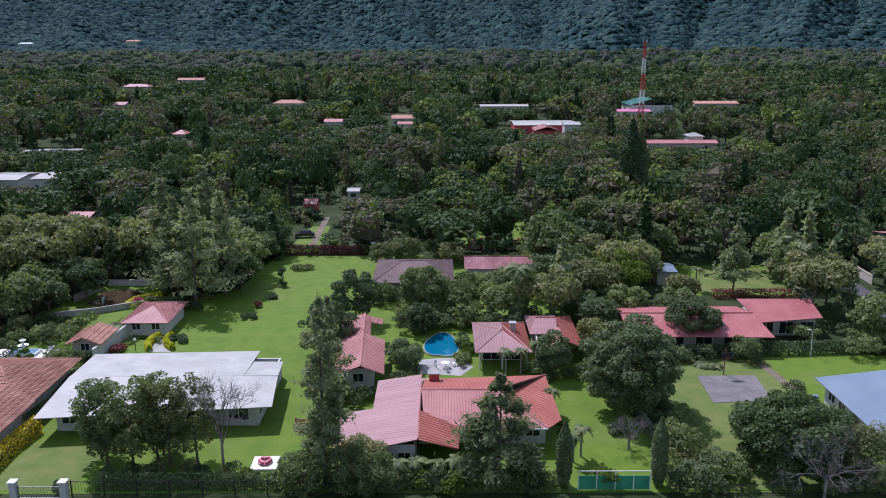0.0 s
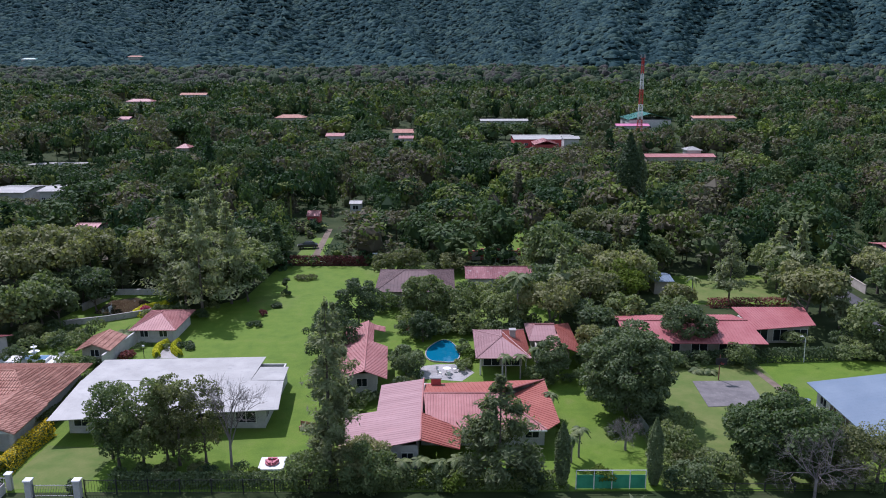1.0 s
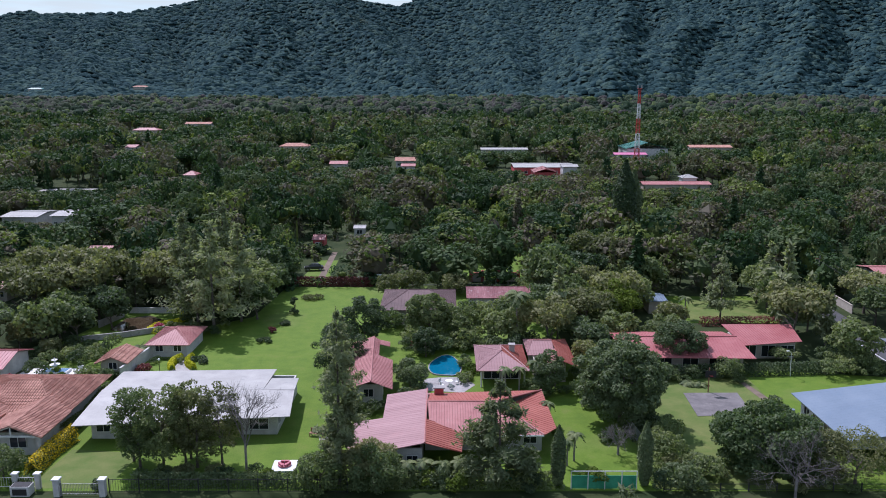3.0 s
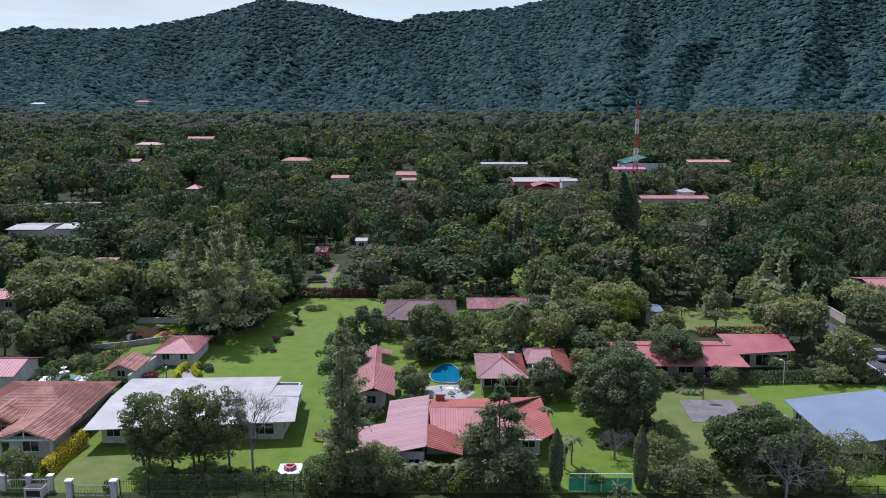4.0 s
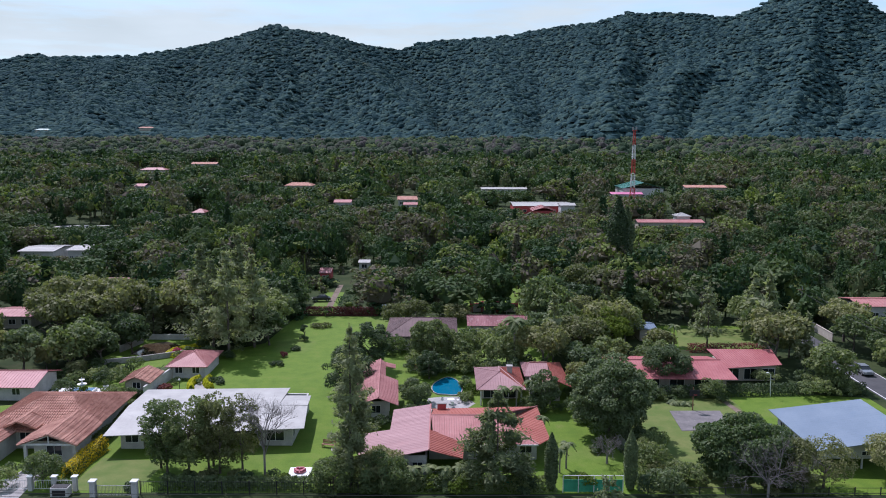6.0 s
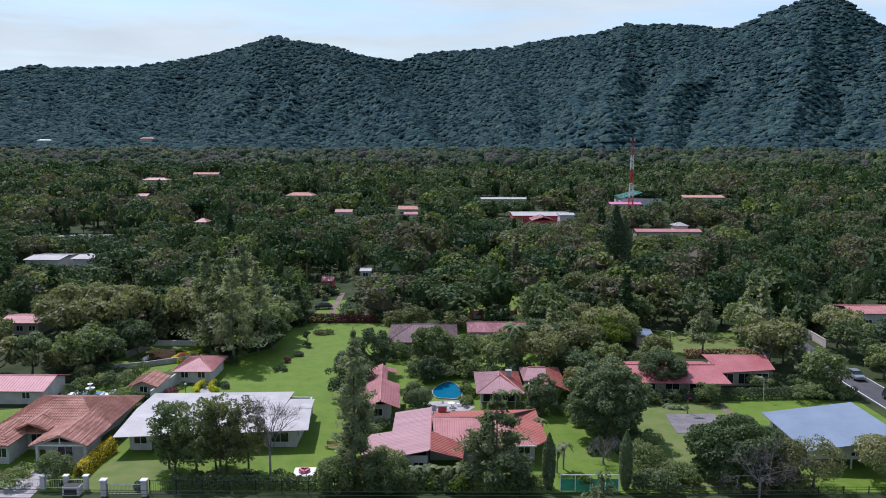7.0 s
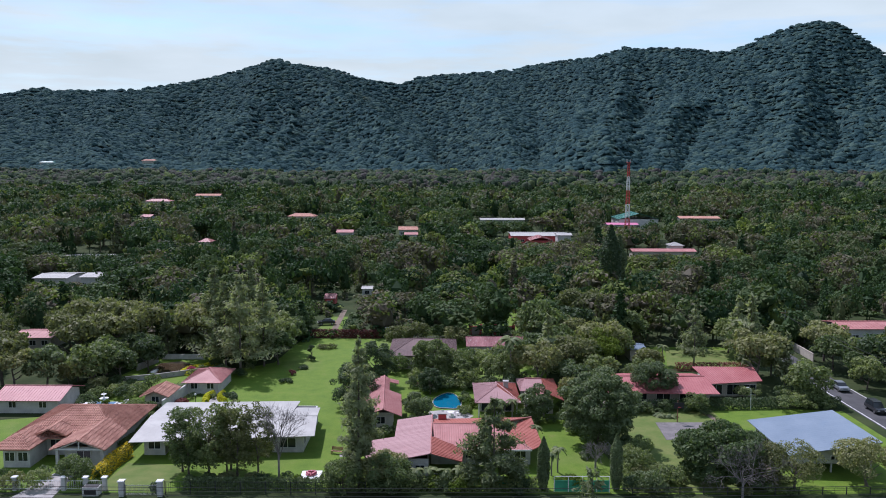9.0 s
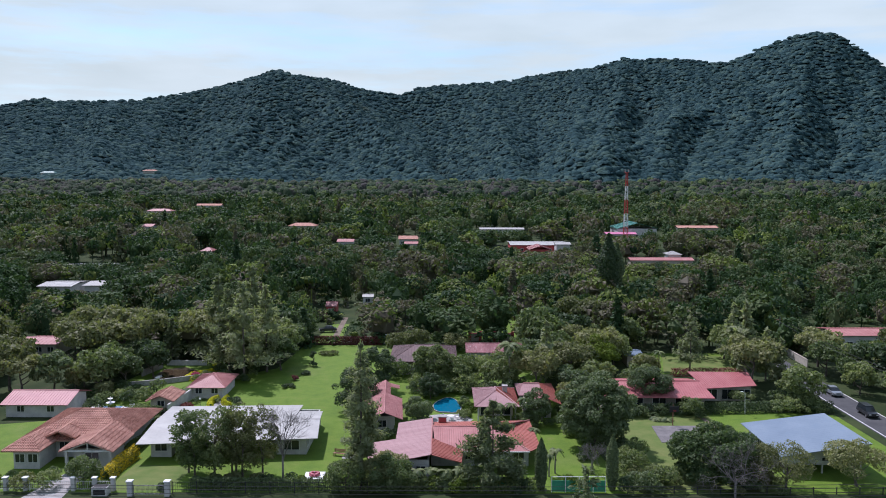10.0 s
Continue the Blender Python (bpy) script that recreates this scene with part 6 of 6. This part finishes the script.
for x, y, s in ((-11.6, 120.6, 0.9), (-10.2, 121.0, 1.0), (-8.6, 120.8, 0.85), (-9.4, 119.2, 0.8), (-7.4, 121.4, 0.7), (-12.4, 118.6, 1.0)):
    copy_thing(UNDER[int(x * 7) % 3], pose(x, y, 0, 0, 0, x * 50) @ Matrix.Diagonal((s, s, s, 1)))

# ---- pool and terrace ----
def blob_pts(cx, cy, rx, ry, n=28, waist=0.12, turn=0.0):
    out = []
    for i in range(n):
        a = 2 * math.pi * i / n
        k = (1 + waist * math.cos(2 * a + turn)) * (1 - 0.10 * math.sin(3 * a + 0.4))
        out.append((cx + rx * k * math.cos(a), cy + ry * k * math.sin(a)))
    return out


def swimming_pool():
    p = root("swimming_pool", 0, 0, 0, 0, "kidney-shaped swimming pool with bright blue water", "pool")
    rim, inner = blob_pts(0.9, 138.9, 2.25, 5.2), blob_pts(0.9, 138.9, 2.12, 5.05)
    bm = bmesh.new()
    o0, o1 = [bm.verts.new((x, y, 0.0)) for x, y in rim], [bm.verts.new((x, y, 0.20)) for x, y in rim]
    i0, i1 = [bm.verts.new((x, y, 0.0)) for x, y in inner], [bm.verts.new((x, y, 0.20)) for x, y in inner]
    n = len(rim)
    for k in range(n):
        j = (k + 1) % n
        bm.faces.new((o0[k], o0[j], o1[j], o1[k]))
        bm.faces.new((o1[k], o1[j], i1[j], i1[k]))
        bm.faces.new((i1[k], i1[j], i0[j], i0[k]))
    part("coping", bm, CONCRETE, p)
    part("basin", slab_poly(bmesh.new(), [(x, y, 0.05) for x, y in inner], 0.03), POOL_TILE, p)
    w = part("water", slab_poly(bmesh.new(), [(x, y, 0.15) for x, y in inner], 0.09), WATER, p)
    w.visible_shadow = False


swimming_pool()
sheet("pavement", [(-2.6, 129.0), (3.4, 128.0), (5.2, 131.0), (3.6, 134.2), (-0.2, 134.0), (-2.2, 133.4)], 0.03, CONCRETE, "pale stone terrace beside the pool", "terrace")


def patio_set():
    t = root("patio_table", 1.4, 130.8, 0.03, 0, "round white patio table on the terrace", "table")
    bm = bmesh.new()
    bmesh.ops.create_cone(bm, cap_ends=True, segments=16, radius1=0.6, radius2=0.6, depth=0.05, matrix=Matrix.Translation((0, 0, 0.72)))
    part("tabletop", bm, PAINT_WHITE, t)
    part("foot", tube(bmesh.new(), (0, 0, 0), (0, 0, 0.7), 0.05), STEEL, t)
    c = root("patio_chair", 0.2, 131.2, 0.03, 40, "white patio chair by the round table", "chair", "chairs round the patio table")
    part("seat", box_bm(-0.23, -0.23, 0.40, 0.23, 0.23, 0.45, bevel=0.01), PAINT_WHITE, c)
    part("backrest", box_bm(-0.23, 0.19, 0.45, 0.23, 0.24, 0.88, bevel=0.01), PAINT_WHITE, c)
    for x, y in ((-0.2, -0.2), (0.2, -0.2), (-0.2, 0.2), (0.2, 0.2)):
        part("leg", box_bm(x - 0.02, y - 0.02, 0, x + 0.02, y + 0.02, 0.40), PAINT_WHITE, c)
    for x, y, a in ((2.5, 131.3, -60), (1.6, 129.5, 190), (0.4, 130.0, 120)):
        copy_thing(c, pose(x, y, 0.03, 0, 0, a))


patio_set()


# ---- play platform, bench, court hoop, lamp ----
def play_platform():
    t = root("play_platform", -17.4, 105.5, 0, 2, "low white concrete platform with a small pink roundabout", "platform")
    part("slab", box_bm(-1.35, -1.35, 0, 1.35, 1.35, 0.22, bevel=0.03), PAINT_WHITE, t)
    r = bmesh.new()
    bmesh.ops.create_cone(r, cap_ends=True, segments=20, radius1=0.75, radius2=0.75, depth=0.10, matrix=Matrix.Translation((0, 0, 0.36)))
    d = part("turntable", r, RUSSET_PAINT, t, "faded pink turning disc")
    for a in (0, 2.1, 4.2):
        part("bench_seat", box(bmesh.new(), -0.5, -0.14, 0.41, 0.5, 0.14, 0.62, bevel=0.03), RUSSET_PAINT, d).matrix_local = Matrix.Rotation(a, 4, "Z") @ Matrix.Translation((0, 0.45, 0))
    part("pivot", tube(bmesh.new(), (0, 0, 0.2), (0, 0, 0.75), 0.06), STEEL, t)


RUSSET_PAINT = surface("faded_pink_paint", (0.38, 0.08, 0.11), (0.50, 0.14, 0.18), 0.6, 1.0, 9, 0.0, 0.05)
play_platform()


def garden_bench():
    t = root("garden_bench", -15.0, 113.6, 0, -15, "red-brown wooden garden bench on the lawn", "bench")
    for i in range(4):
        part("seat_slat", box_bm(-0.95, -0.25 + i * 0.14, 0.42, 0.95, -0.14 + i * 0.14, 0.46), WOOD, t)
    for i in range(3):
        part("back_slat", box_bm(-0.95, 0.30, 0.55 + i * 0.15, 0.95, 0.34, 0.66 + i * 0.15), WOOD, t)
    for x in (-0.85, 0.85):
        for y in (-0.22, 0.30):
            part("leg", box_bm(x - 0.05, y - 0.04, 0, x + 0.05, y + 0.04, 0.42 if y < 0 else 1.0), WOOD, t)
    lone("stepping_stone", box_bm(-0.8, -0.5, 0, 0.8, 0.5, 0.05, bevel=0.02), CONCRETE, "flat grey paving stone beside the bench", "paving stone", at=pose(-13.8, 113.0, 0.01, 0, 0, 10))


garden_bench()


def court_hoop():
    t = root("basketball_hoop", 37.9, 128.2, 0, 0, "rusty basketball post with dark backboard beside the court", "basketball hoop")
    part("post", tube(bmesh.new(), (0, 0, -0.1), (0, 0, 3.6), 0.09, 0.07, 8), WOOD, t)
    part("arm", tube(bmesh.new(), (0, 0, 2.9), (0, -0.6, 3.0), 0.04), STEEL, t)
    part("backboard", box_bm(-0.75, -0.66, 2.45, 0.75, -0.62, 3.4), DARK, t)
    bm = bmesh.new()
    pts = [Vector((0.23 * math.cos(k * math.pi / 6), -0.92 + 0.23 * math.sin(k * math.pi / 6), 2.75)) for k in range(12)]
    for k in range(12):
        tube(bm, pts[k], pts[(k + 1) % 12], 0.02, 0.02, 4)
    part("ring", bm, TOWER_RED, t)


court_hoop()


def lamp_post():
    t = root("lamp_post", 52.2, 134.6, 0, 0, "slim white lamp post bent at the top", "lamp post")
    part("pole", tube(bmesh.new(), (0, 0, 0), (-0.1, 0, 3.6), 0.06, 0.045, 8), PAINT_WHITE, t)
    part("arm", tube(bmesh.new(), (-0.1, 0, 3.6), (-0.6, -0.2, 4.0), 0.04, 0.035, 6), PAINT_WHITE, t)
    part("lantern", box_bm(-0.95, -0.34, 3.93, -0.5, -0.12, 4.05, bevel=0.03), PAINT_WHITE, t)


lamp_post()
g = root("garden_lamp", -42.5, 137.0, 0, 0, "small black garden lamp with globe", "lamp post")
part("pole", tube(bmesh.new(), (0, 0, 0), (0, 0, 1.6), 0.05), DARK, g)
gb = bmesh.new()
bmesh.ops.create_uvsphere(gb, u_segments=12, v_segments=8, radius=0.2, matrix=Matrix.Translation((0, 0, 1.75)))
part("globe", gb, PAINT_WHITE, g)


# ---- fences, gates and walls ----
def pillar(x, y, h=1.9, w=0.62, m=None, label="square white plastered gate pillar with flat cap"):
    t = root("gate_pillar", x, y, 0, 0, label, "gate pillar", "gate pillars along the road")
    part("shaft", box_bm(-w / 2, -w / 2, 0, w / 2, w / 2, h, bevel=0.02), m or WALL_WHITE, t)
    part("cap", box_bm(-w / 2 - 0.1, -w / 2 - 0.1, h, w / 2 + 0.1, w / 2 + 0.1, h + 0.14, bevel=0.02), PAINT_WHITE, t)


for x in (-40.0, -35.2):
    pillar(x, 99.0)
for x in (-62.0, -59.4, -56.8, -54.2, -48.0, -45.2, -42.8):
    pillar(x, 100.6, 1.7, 0.5)


def rail_fence(x0, x1, y, h, step, post_step, mat, label, name="fence"):
    """Upright bars between two rails, on posts."""
    t = root(name, 0, 0, 0, 0, label, "fence")
    for z in (0.2, h - 0.15):
        part("rail", box_bm(x0, y - 0.02, z, x1, y + 0.02, z + 0.05), mat, t)
    k = int((x1 - x0) / post_step)
    pm = None
    for i in range(k + 1):
        o = new("post", pm) if pm else part("post", box_bm(-0.05, -0.05, 0, 0.05, 0.05, h), mat, t)
        pm = o.data
        o.parent = t
        o.location = (x0 + (x1 - x0) * i / max(1, k), y, 0)
    n = int((x1 - x0) / step)
    pm = None
    for i in range(n):
        o = new("bar", pm) if pm else part("bar", box_bm(-0.012, -0.012, 0.22, 0.012, 0.012, h - 0.1), mat, t)
        pm = o.data
        o.parent = t
        o.location = (x0 + (i + 0.5) * step, y, 0)


rail_fence(-39.6, -35.6, 99.0, 1.5, 0.16, 4.0, STEEL, "dark metal driveway gate between pillars", "driveway_gate")
rail_fence(-34.8, -9.6, 99.6, 1.7, 0.28, 3.0, DARK, "dark metal fence along the road")
rail_fence(-62.0, -42.6, 100.6, 1.4, 0.28, 2.6, PAINT_WHITE, "white metal fence in front of the tile-roofed house")
rail_fence(24.0, 66.0, 99.9, 1.0, 3.0, 3.0, DARK, "low wire fence along the road")
rail_fence(-32.8, -15.0, 192.0, 1.6, 0.8, 2.6, PAINT_WHITE, "white rail fence at the end of the lawn")
rail_fence(-12.0, 20.0, 190.4, 1.6, 0.9, 2.6, STEEL, "grey wire fence behind the houses")
for x in (-33.0, -14.0, -13.2):
    pillar(x, 191.2, 2.1, 0.5, WALL_WHITE, "pale gate pillar at the end of the lawn")
for x, w in ((8.0, 2.6), (15.0, 4.4)):
    t = root("garden_wall", x, 194.0, 0, 0, "low white wall between brick-red piers", "wall")
    part("panel", box_bm(-w / 2, -0.1, 0, w / 2, 0.1, 1.9), WALL_CREAM, t)
    for sx in (-1, 1):
        part("pier", box_bm(sx * w / 2 - 0.35, -0.3, 0, sx * w / 2 + 0.35, 0.3, 2.5, bevel=0.03), WALL_RED, t)
    part("coping", box_bm(-w / 2, -0.2, 1.9, w / 2, 0.2, 2.05), WALL_RED, t)


def net_fence():
    t = root("mesh_fence", 0, 0, 0, 0, "bright green mesh fence below a pale pipe rail", "fence")
    for a in (14.2, 16.0, 17.8, 19.6, 21.2):
        part("post", tube(bmesh.new(), (a, 100.4, 0), (a, 100.4, 2.1), 0.05), PAINT_WHITE, t)
    for a, b in ((14.2, 16.0), (16.0, 17.8), (17.8, 19.6), (19.6, 21.2)):
        part("net_panel", box_bm(a + 0.06, 100.38, 0.1, b - 0.06, 100.42, 1.6), GREEN_NET, t)
    part("rail", tube(bmesh.new(), (14.2, 100.4, 2.1), (21.2, 100.4, 2.1), 0.05), PAINT_WHITE, t)
    t = root("mesh_fence", 0, 0, 0, 0, "green mesh fence panel half hidden by shrubs", "fence")
    for a in (-6.5, -4.0, -1.5, 1.0, 3.5, 6.0):
        part("post", tube(bmesh.new(), (a, 102.3, 0), (a, 102.3, 1.7), 0.05), PAINT_WHITE, t)
        part("net_panel", box_bm(a + 0.06, 102.28, 0.1, a + 2.44, 102.32, 1.3), GREEN_NET, t)
    part("rail", tube(bmesh.new(), (-6.5, 102.3, 1.7), (8.5, 102.3, 1.7), 0.05), PAINT_WHITE, t)
    t = root("mesh_fence", 0, 0, 0, 0, "grey wire mesh fence running away from the road", "fence")
    for i in range(6):
        y = 110.0 + i * 2.3
        part("post", tube(bmesh.new(), (24.2 - i * 0.2, y, 0), (24.2 - i * 0.2, y, 1.8), 0.05), STEEL, t)
        if i < 5:
            part("net_panel", slab_poly(bmesh.new(), [(24.2 - i * 0.2, y + 0.06, 1.7), (24.0 - i * 0.2, y + 2.24, 1.7), (24.02 - i * 0.2, y + 2.24, 1.7), (24.22 - i * 0.2, y + 0.06, 1.7)], 1.6), STEEL, t)


net_fence()


def garden_walls():
    for pts, h, m, lab in (
            ([(-46.8, 133.0), (-45.8, 144.0)], 1.8, WALL_WHITE, "long pale garden wall beside the shed"),
            ([(-60.6, 151.0), (-54.6, 153.4)], 0.9, CONCRETE, "low grey concrete wall by the pond"),
            ([(-54.6, 153.4), (-48.4, 157.2)], 0.9, CONCRETE, "low grey concrete wall by the pond"),
            ([(-61.0, 159.0), (-59.2, 166.0)], 1.2, CONCRETE, "curved grey retaining wall of the pond"),
            ([(-59.2, 168.6), (-50.6, 168.6)], 1.0, WALL_WHITE, "pale bridge-like wall behind the pond"),
            ([(78.2, 168.0), (78.6, 180.0)], 1.6, WALL_CREAM, "cream boundary wall beside the road")):
        (x0, y0), (x1, y1) = pts
        d = Vector((x1 - x0, y1 - y0, 0))
        t = root("garden_wall", x0, y0, 0, math.degrees(math.atan2(d.y, d.x)), lab, "wall")
        part("panel", box_bm(0, -0.1, 0, d.length, 0.1, h), m, t)
        part("coping", box_bm(0, -0.16, h, d.length, 0.16, h + 0.1, bevel=0.02), m, t)


garden_walls()
sheet("water_pond", [(-58.6, 157.6), (-54.0, 156.2), (-50.8, 159.0), (-51.2, 164.0), (-54.6, 166.8), (-58.4, 165.0)], 0.05, surface("pond_water", (0.05, 0.035, 0.022), (0.08, 0.06, 0.035), 0.08, 0.4, 3, 0.0, 0.02), "murky brown garden pond", "pond")
sheet("path", [(-40.6, 136.6), (-37.4, 136.6), (-38.9, 139.6), (-39.6, 143.0), (-40.6, 143.0), (-40.8, 139.6)], 0.03, CONCRETE, "grey garden path between curving hedges", "path")
sheet("driveway", [(-53.6, 98.0), (-48.4, 98.0), (-49.0, 107.6), (-51.6, 107.6)], 0.04, CONCRETE, "grey concrete driveway to the terrace", "driveway")
sheet("path", [(43.4, 134.0), (44.2, 134.0), (46.6, 119.0), (45.0, 108.0), (43.6, 108.0), (45.2, 119.0)], 0.035, SOIL, "worn earth track beside the blue roof", "path")
sheet("path", [(-27.6, 191.0), (-26.0, 191.0), (-27.0, 226.0), (-28.4, 226.0)], 0.03, SOIL, "worn tracks beyond the back gate", "path")
sheet("pavement", [(-63.0, 134.2), (-53.6, 134.2), (-53.6, 137.8), (-63.0, 137.8)], 0.05, PAINT_WHITE, "white terrace round the fountain", "terrace")


def fountain():
    t = root("fountain", -57.8, 136.0, 0.05, 0, "tiered white fountain standing in a small blue basin", "fountain")
    part("basin", box_bm(-2.0, -1.0, 0, 2.0, 1.0, 0.4, bevel=0.05), PAINT_WHITE, t)
    part("water", box_bm(-1.8, -0.8, 0.40, 1.8, 0.8, 0.43), POOL_TILE, t)
    bm = bmesh.new()
    for r0, r1, z, d in ((0.25, 0.18, 0.75, 0.7), (0.2, 0.75, 1.2, 0.25), (0.14, 0.1, 1.6, 0.6), (0.12, 0.45, 1.95, 0.2), (0.08, 0.05, 2.2, 0.35)):
        bmesh.ops.create_cone(bm, cap_ends=True, segments=14, radius1=r0, radius2=r1, depth=d, matrix=Matrix.Translation((0, 0, z)))
    part("tiers", bm, PAINT_WHITE, t)


fountain()
for x in (-60.2, -54.6):
    t = root("planter", x, 137.4, 0.05, 0, "white urn planter with round clipped bush", "planter")
    bm = bmesh.new()
    bmesh.ops.create_cone(bm, cap_ends=True, segments=14, radius1=0.25, radius2=0.45, depth=0.6, matrix=Matrix.Translation((0, 0, 0.3)))
    part("urn", bm, PAINT_WHITE, t)
    q = crown_broad(np.random.default_rng(int(-x)), 0.6, 0.6, 220, 0.16, 8, 0.0, -0.6)
    q[:, :, 2] += 0.95
    c = new("plant", mesh_from_quads("plant", q, LEAF))
    c.parent = t
bin_box = root("service_kiosk", -43.9, 99.4, 0, 0, "white concrete bin enclosure beside the gate", "bin store")
part("body", box_bm(-1.0, -0.6, 0, 1.0, 0.6, 1.1, bevel=0.02), WALL_WHITE, bin_box)
# near-black slab on the solid front, in place of a shaded recess
part("opening_shade", box_bm(-0.75, -0.62, 0.15, 0.75, -0.58, 0.85), DARK, bin_box)
part("lid", box_bm(-0.9, -0.5, 1.1, 0.9, 0.5, 1.14), DARK, bin_box)
rr = root("water_tank", 46.0, 119.6, 0, 0, "blue plastic water barrel beside the wall", "barrel")
part("drum", tube(bmesh.new(), (0, 0, 0), (0, 0, 1.0), 0.35, 0.35, 14), ROOF_BLUE, rr)
part("lid", tube(bmesh.new(), (0, 0, 1.0), (0, 0, 1.06), 0.37, 0.37, 14), ROOF_BLUE, rr)


# ---- cars ----
def car(paint, label, x, y, turn, van=False, z=0.04):
    """A car: shaped body, glasshouse, four wheels, lamps."""
    t = root("car", x, y, z, turn, label, "car")
    L, W = 4.5, 1.8
    prof = [(-2.25, 0.35), (-2.2, 0.85), (-1.25, 0.98), (1.75 if not van else 2.1, 1.0), (2.2, 0.9), (2.25, 0.35)]
    bm = bmesh.new()
    f, b = [bm.verts.new((px, -W / 2, pz)) for px, pz in prof], [bm.verts.new((px, W / 2, pz)) for px, pz in prof]
    bm.faces.new(f[::-1])
    bm.faces.new(b)
    for i in range(len(prof)):
        j = (i + 1) % len(prof)
        bm.faces.new((f[i], f[j], b[j], b[i]))
    bmesh.ops.recalc_face_normals(bm, faces=bm.faces)
    bmesh.ops.bevel(bm, geom=bm.edges[:], offset=0.08, segments=2, affect="EDGES")
    body = part("body", bm, paint, t)
    bm = bmesh.new()
    hi = 1.75 if van else 1.45
    lo = [(-1.2, -0.82, 0.98), (1.7 if not van else 2.05, -0.82, 0.98), (1.7 if not van else 2.05, 0.82, 0.98), (-1.2, 0.82, 0.98)]
    up = [(-0.5, -0.66, hi), (1.1 if not van else 1.85, -0.66, hi), (1.1 if not van else 1.85, 0.66, hi), (-0.5, 0.66, hi)]
    vl, vu = [bm.verts.new(p) for p in lo], [bm.verts.new(p) for p in up]
    for i in range(4):
        bm.faces.new((vl[i], vl[(i + 1) % 4], vu[(i + 1) % 4], vu[i]))
    bm.faces.new(vu)
    part("glasshouse", bm, GLASS, t)
    part("roof_panel", box_bm(up[0][0] - 0.05, -0.68, hi, up[1][0] + 0.05, 0.68, hi + 0.05, bevel=0.02), paint, t)
    for wx in (-1.4, 1.4):
        for wy in (-0.85, 0.85):
            w = part("wheel", tube(bmesh.new(), (wx, wy - 0.1, 0.32), (wx, wy + 0.1, 0.32), 0.32, 0.32, 16), DARK, t)
            part("rim", tube(bmesh.new(), (wx, wy - 0.11, 0.32), (wx, wy + 0.11, 0.32), 0.19, 0.19, 12), STEEL, w)
    for wy in (-0.6, 0.6):
        part("headlight", box_bm(-2.27, wy - 0.2, 0.62, -2.2, wy + 0.2, 0.76, bevel=0.02), PAINT_WHITE, body)
        part("tail_light", box_bm(2.2, wy - 0.2, 0.65, 2.27, wy + 0.2, 0.82, bevel=0.02), TOWER_RED, body)
    return t


SILVER = surface("silver_paint", (0.30, 0.33, 0.36), (0.36, 0.39, 0.42), 0.3, 1.0, 9, 0.5, 0.0)
BLACKP = surface("black_paint", (0.02, 0.022, 0.025), (0.03, 0.032, 0.035), 0.25, 1.0, 9, 0.0, 0.0)
WHITEP = surface("white_car_paint", (0.6, 0.6, 0.6), (0.7, 0.7, 0.7), 0.3, 1.0, 9, 0.0, 0.0)
car(SILVER, "silver saloon car on the side road", 73.4, 147.0, 88)
car(BLACKP, "black van on the side road", 73.0, 134.0, 88, True)
car(BLACKP, "dark car parked beyond the back gate", -29.8, 205.0, 10, z=0.1)
for x in (29.0, 33.6, 38.4):
    car(WHITEP, "white car parked before the red building", x, 362.0, 4, z=far_floor(362) - 0.05)


# ---- poles and overhead wires ----
def power_pole(x, y, h=8.5):
    t = root("utility_pole", x, y, 0, 0, "weathered grey utility pole with crossarm", "utility pole")
    part("pole", tube(bmesh.new(), (0, 0, -0.2), (0, 0, h), 0.16, 0.10, 8), CONCRETE, t)
    part("crossarm", box_bm(-0.9, -0.06, h - 0.8, 0.9, 0.06, h - 0.65), WOOD, t)


def cable(a, b, sag, label="black overhead cable"):
    a, b = Vector(a), Vector(b)
    pts = [a.lerp(b, i / 16) - Vector((0, 0, sag * 4 * (i / 16) * (1 - i / 16))) for i in range(17)]
    bm, rings = bmesh.new(), []
    side = (b - a).cross(Vector((0, 0, 1))).normalized() * 0.03
    for p in pts:
        rings.append([bm.verts.new(p + o) for o in (side, Vector((0, 0, 0.03)), -side, Vector((0, 0, -0.03)))])
    for r, q in zip(rings, rings[1:]):
        for i in range(4):
            bm.faces.new((r[i], r[(i + 1) % 4], q[(i + 1) % 4], q[i]))
    bm.faces.new(rings[0][::-1])
    bm.faces.new(rings[-1])
    lone("cable", bm, DARK, label, "cable")


for x in (-88.0, 72.0):
    power_pole(x, 86.0, 7.6)
for z in (7.4, 7.0, 6.5, 6.1):
    cable((-88.0, 86.0, z), (72.0, 86.0, z), 0.9, "dark overhead cable sagging along the road")
power_pole(77.0, 128.0)
power_pole(77.8, 182.0)
for dx in (-0.8, 0.8):
    cable((77.0 + dx, 128.0, 7.8), (77.8 + dx, 182.0, 7.8), 0.9, "pale overhead cable above the side road")
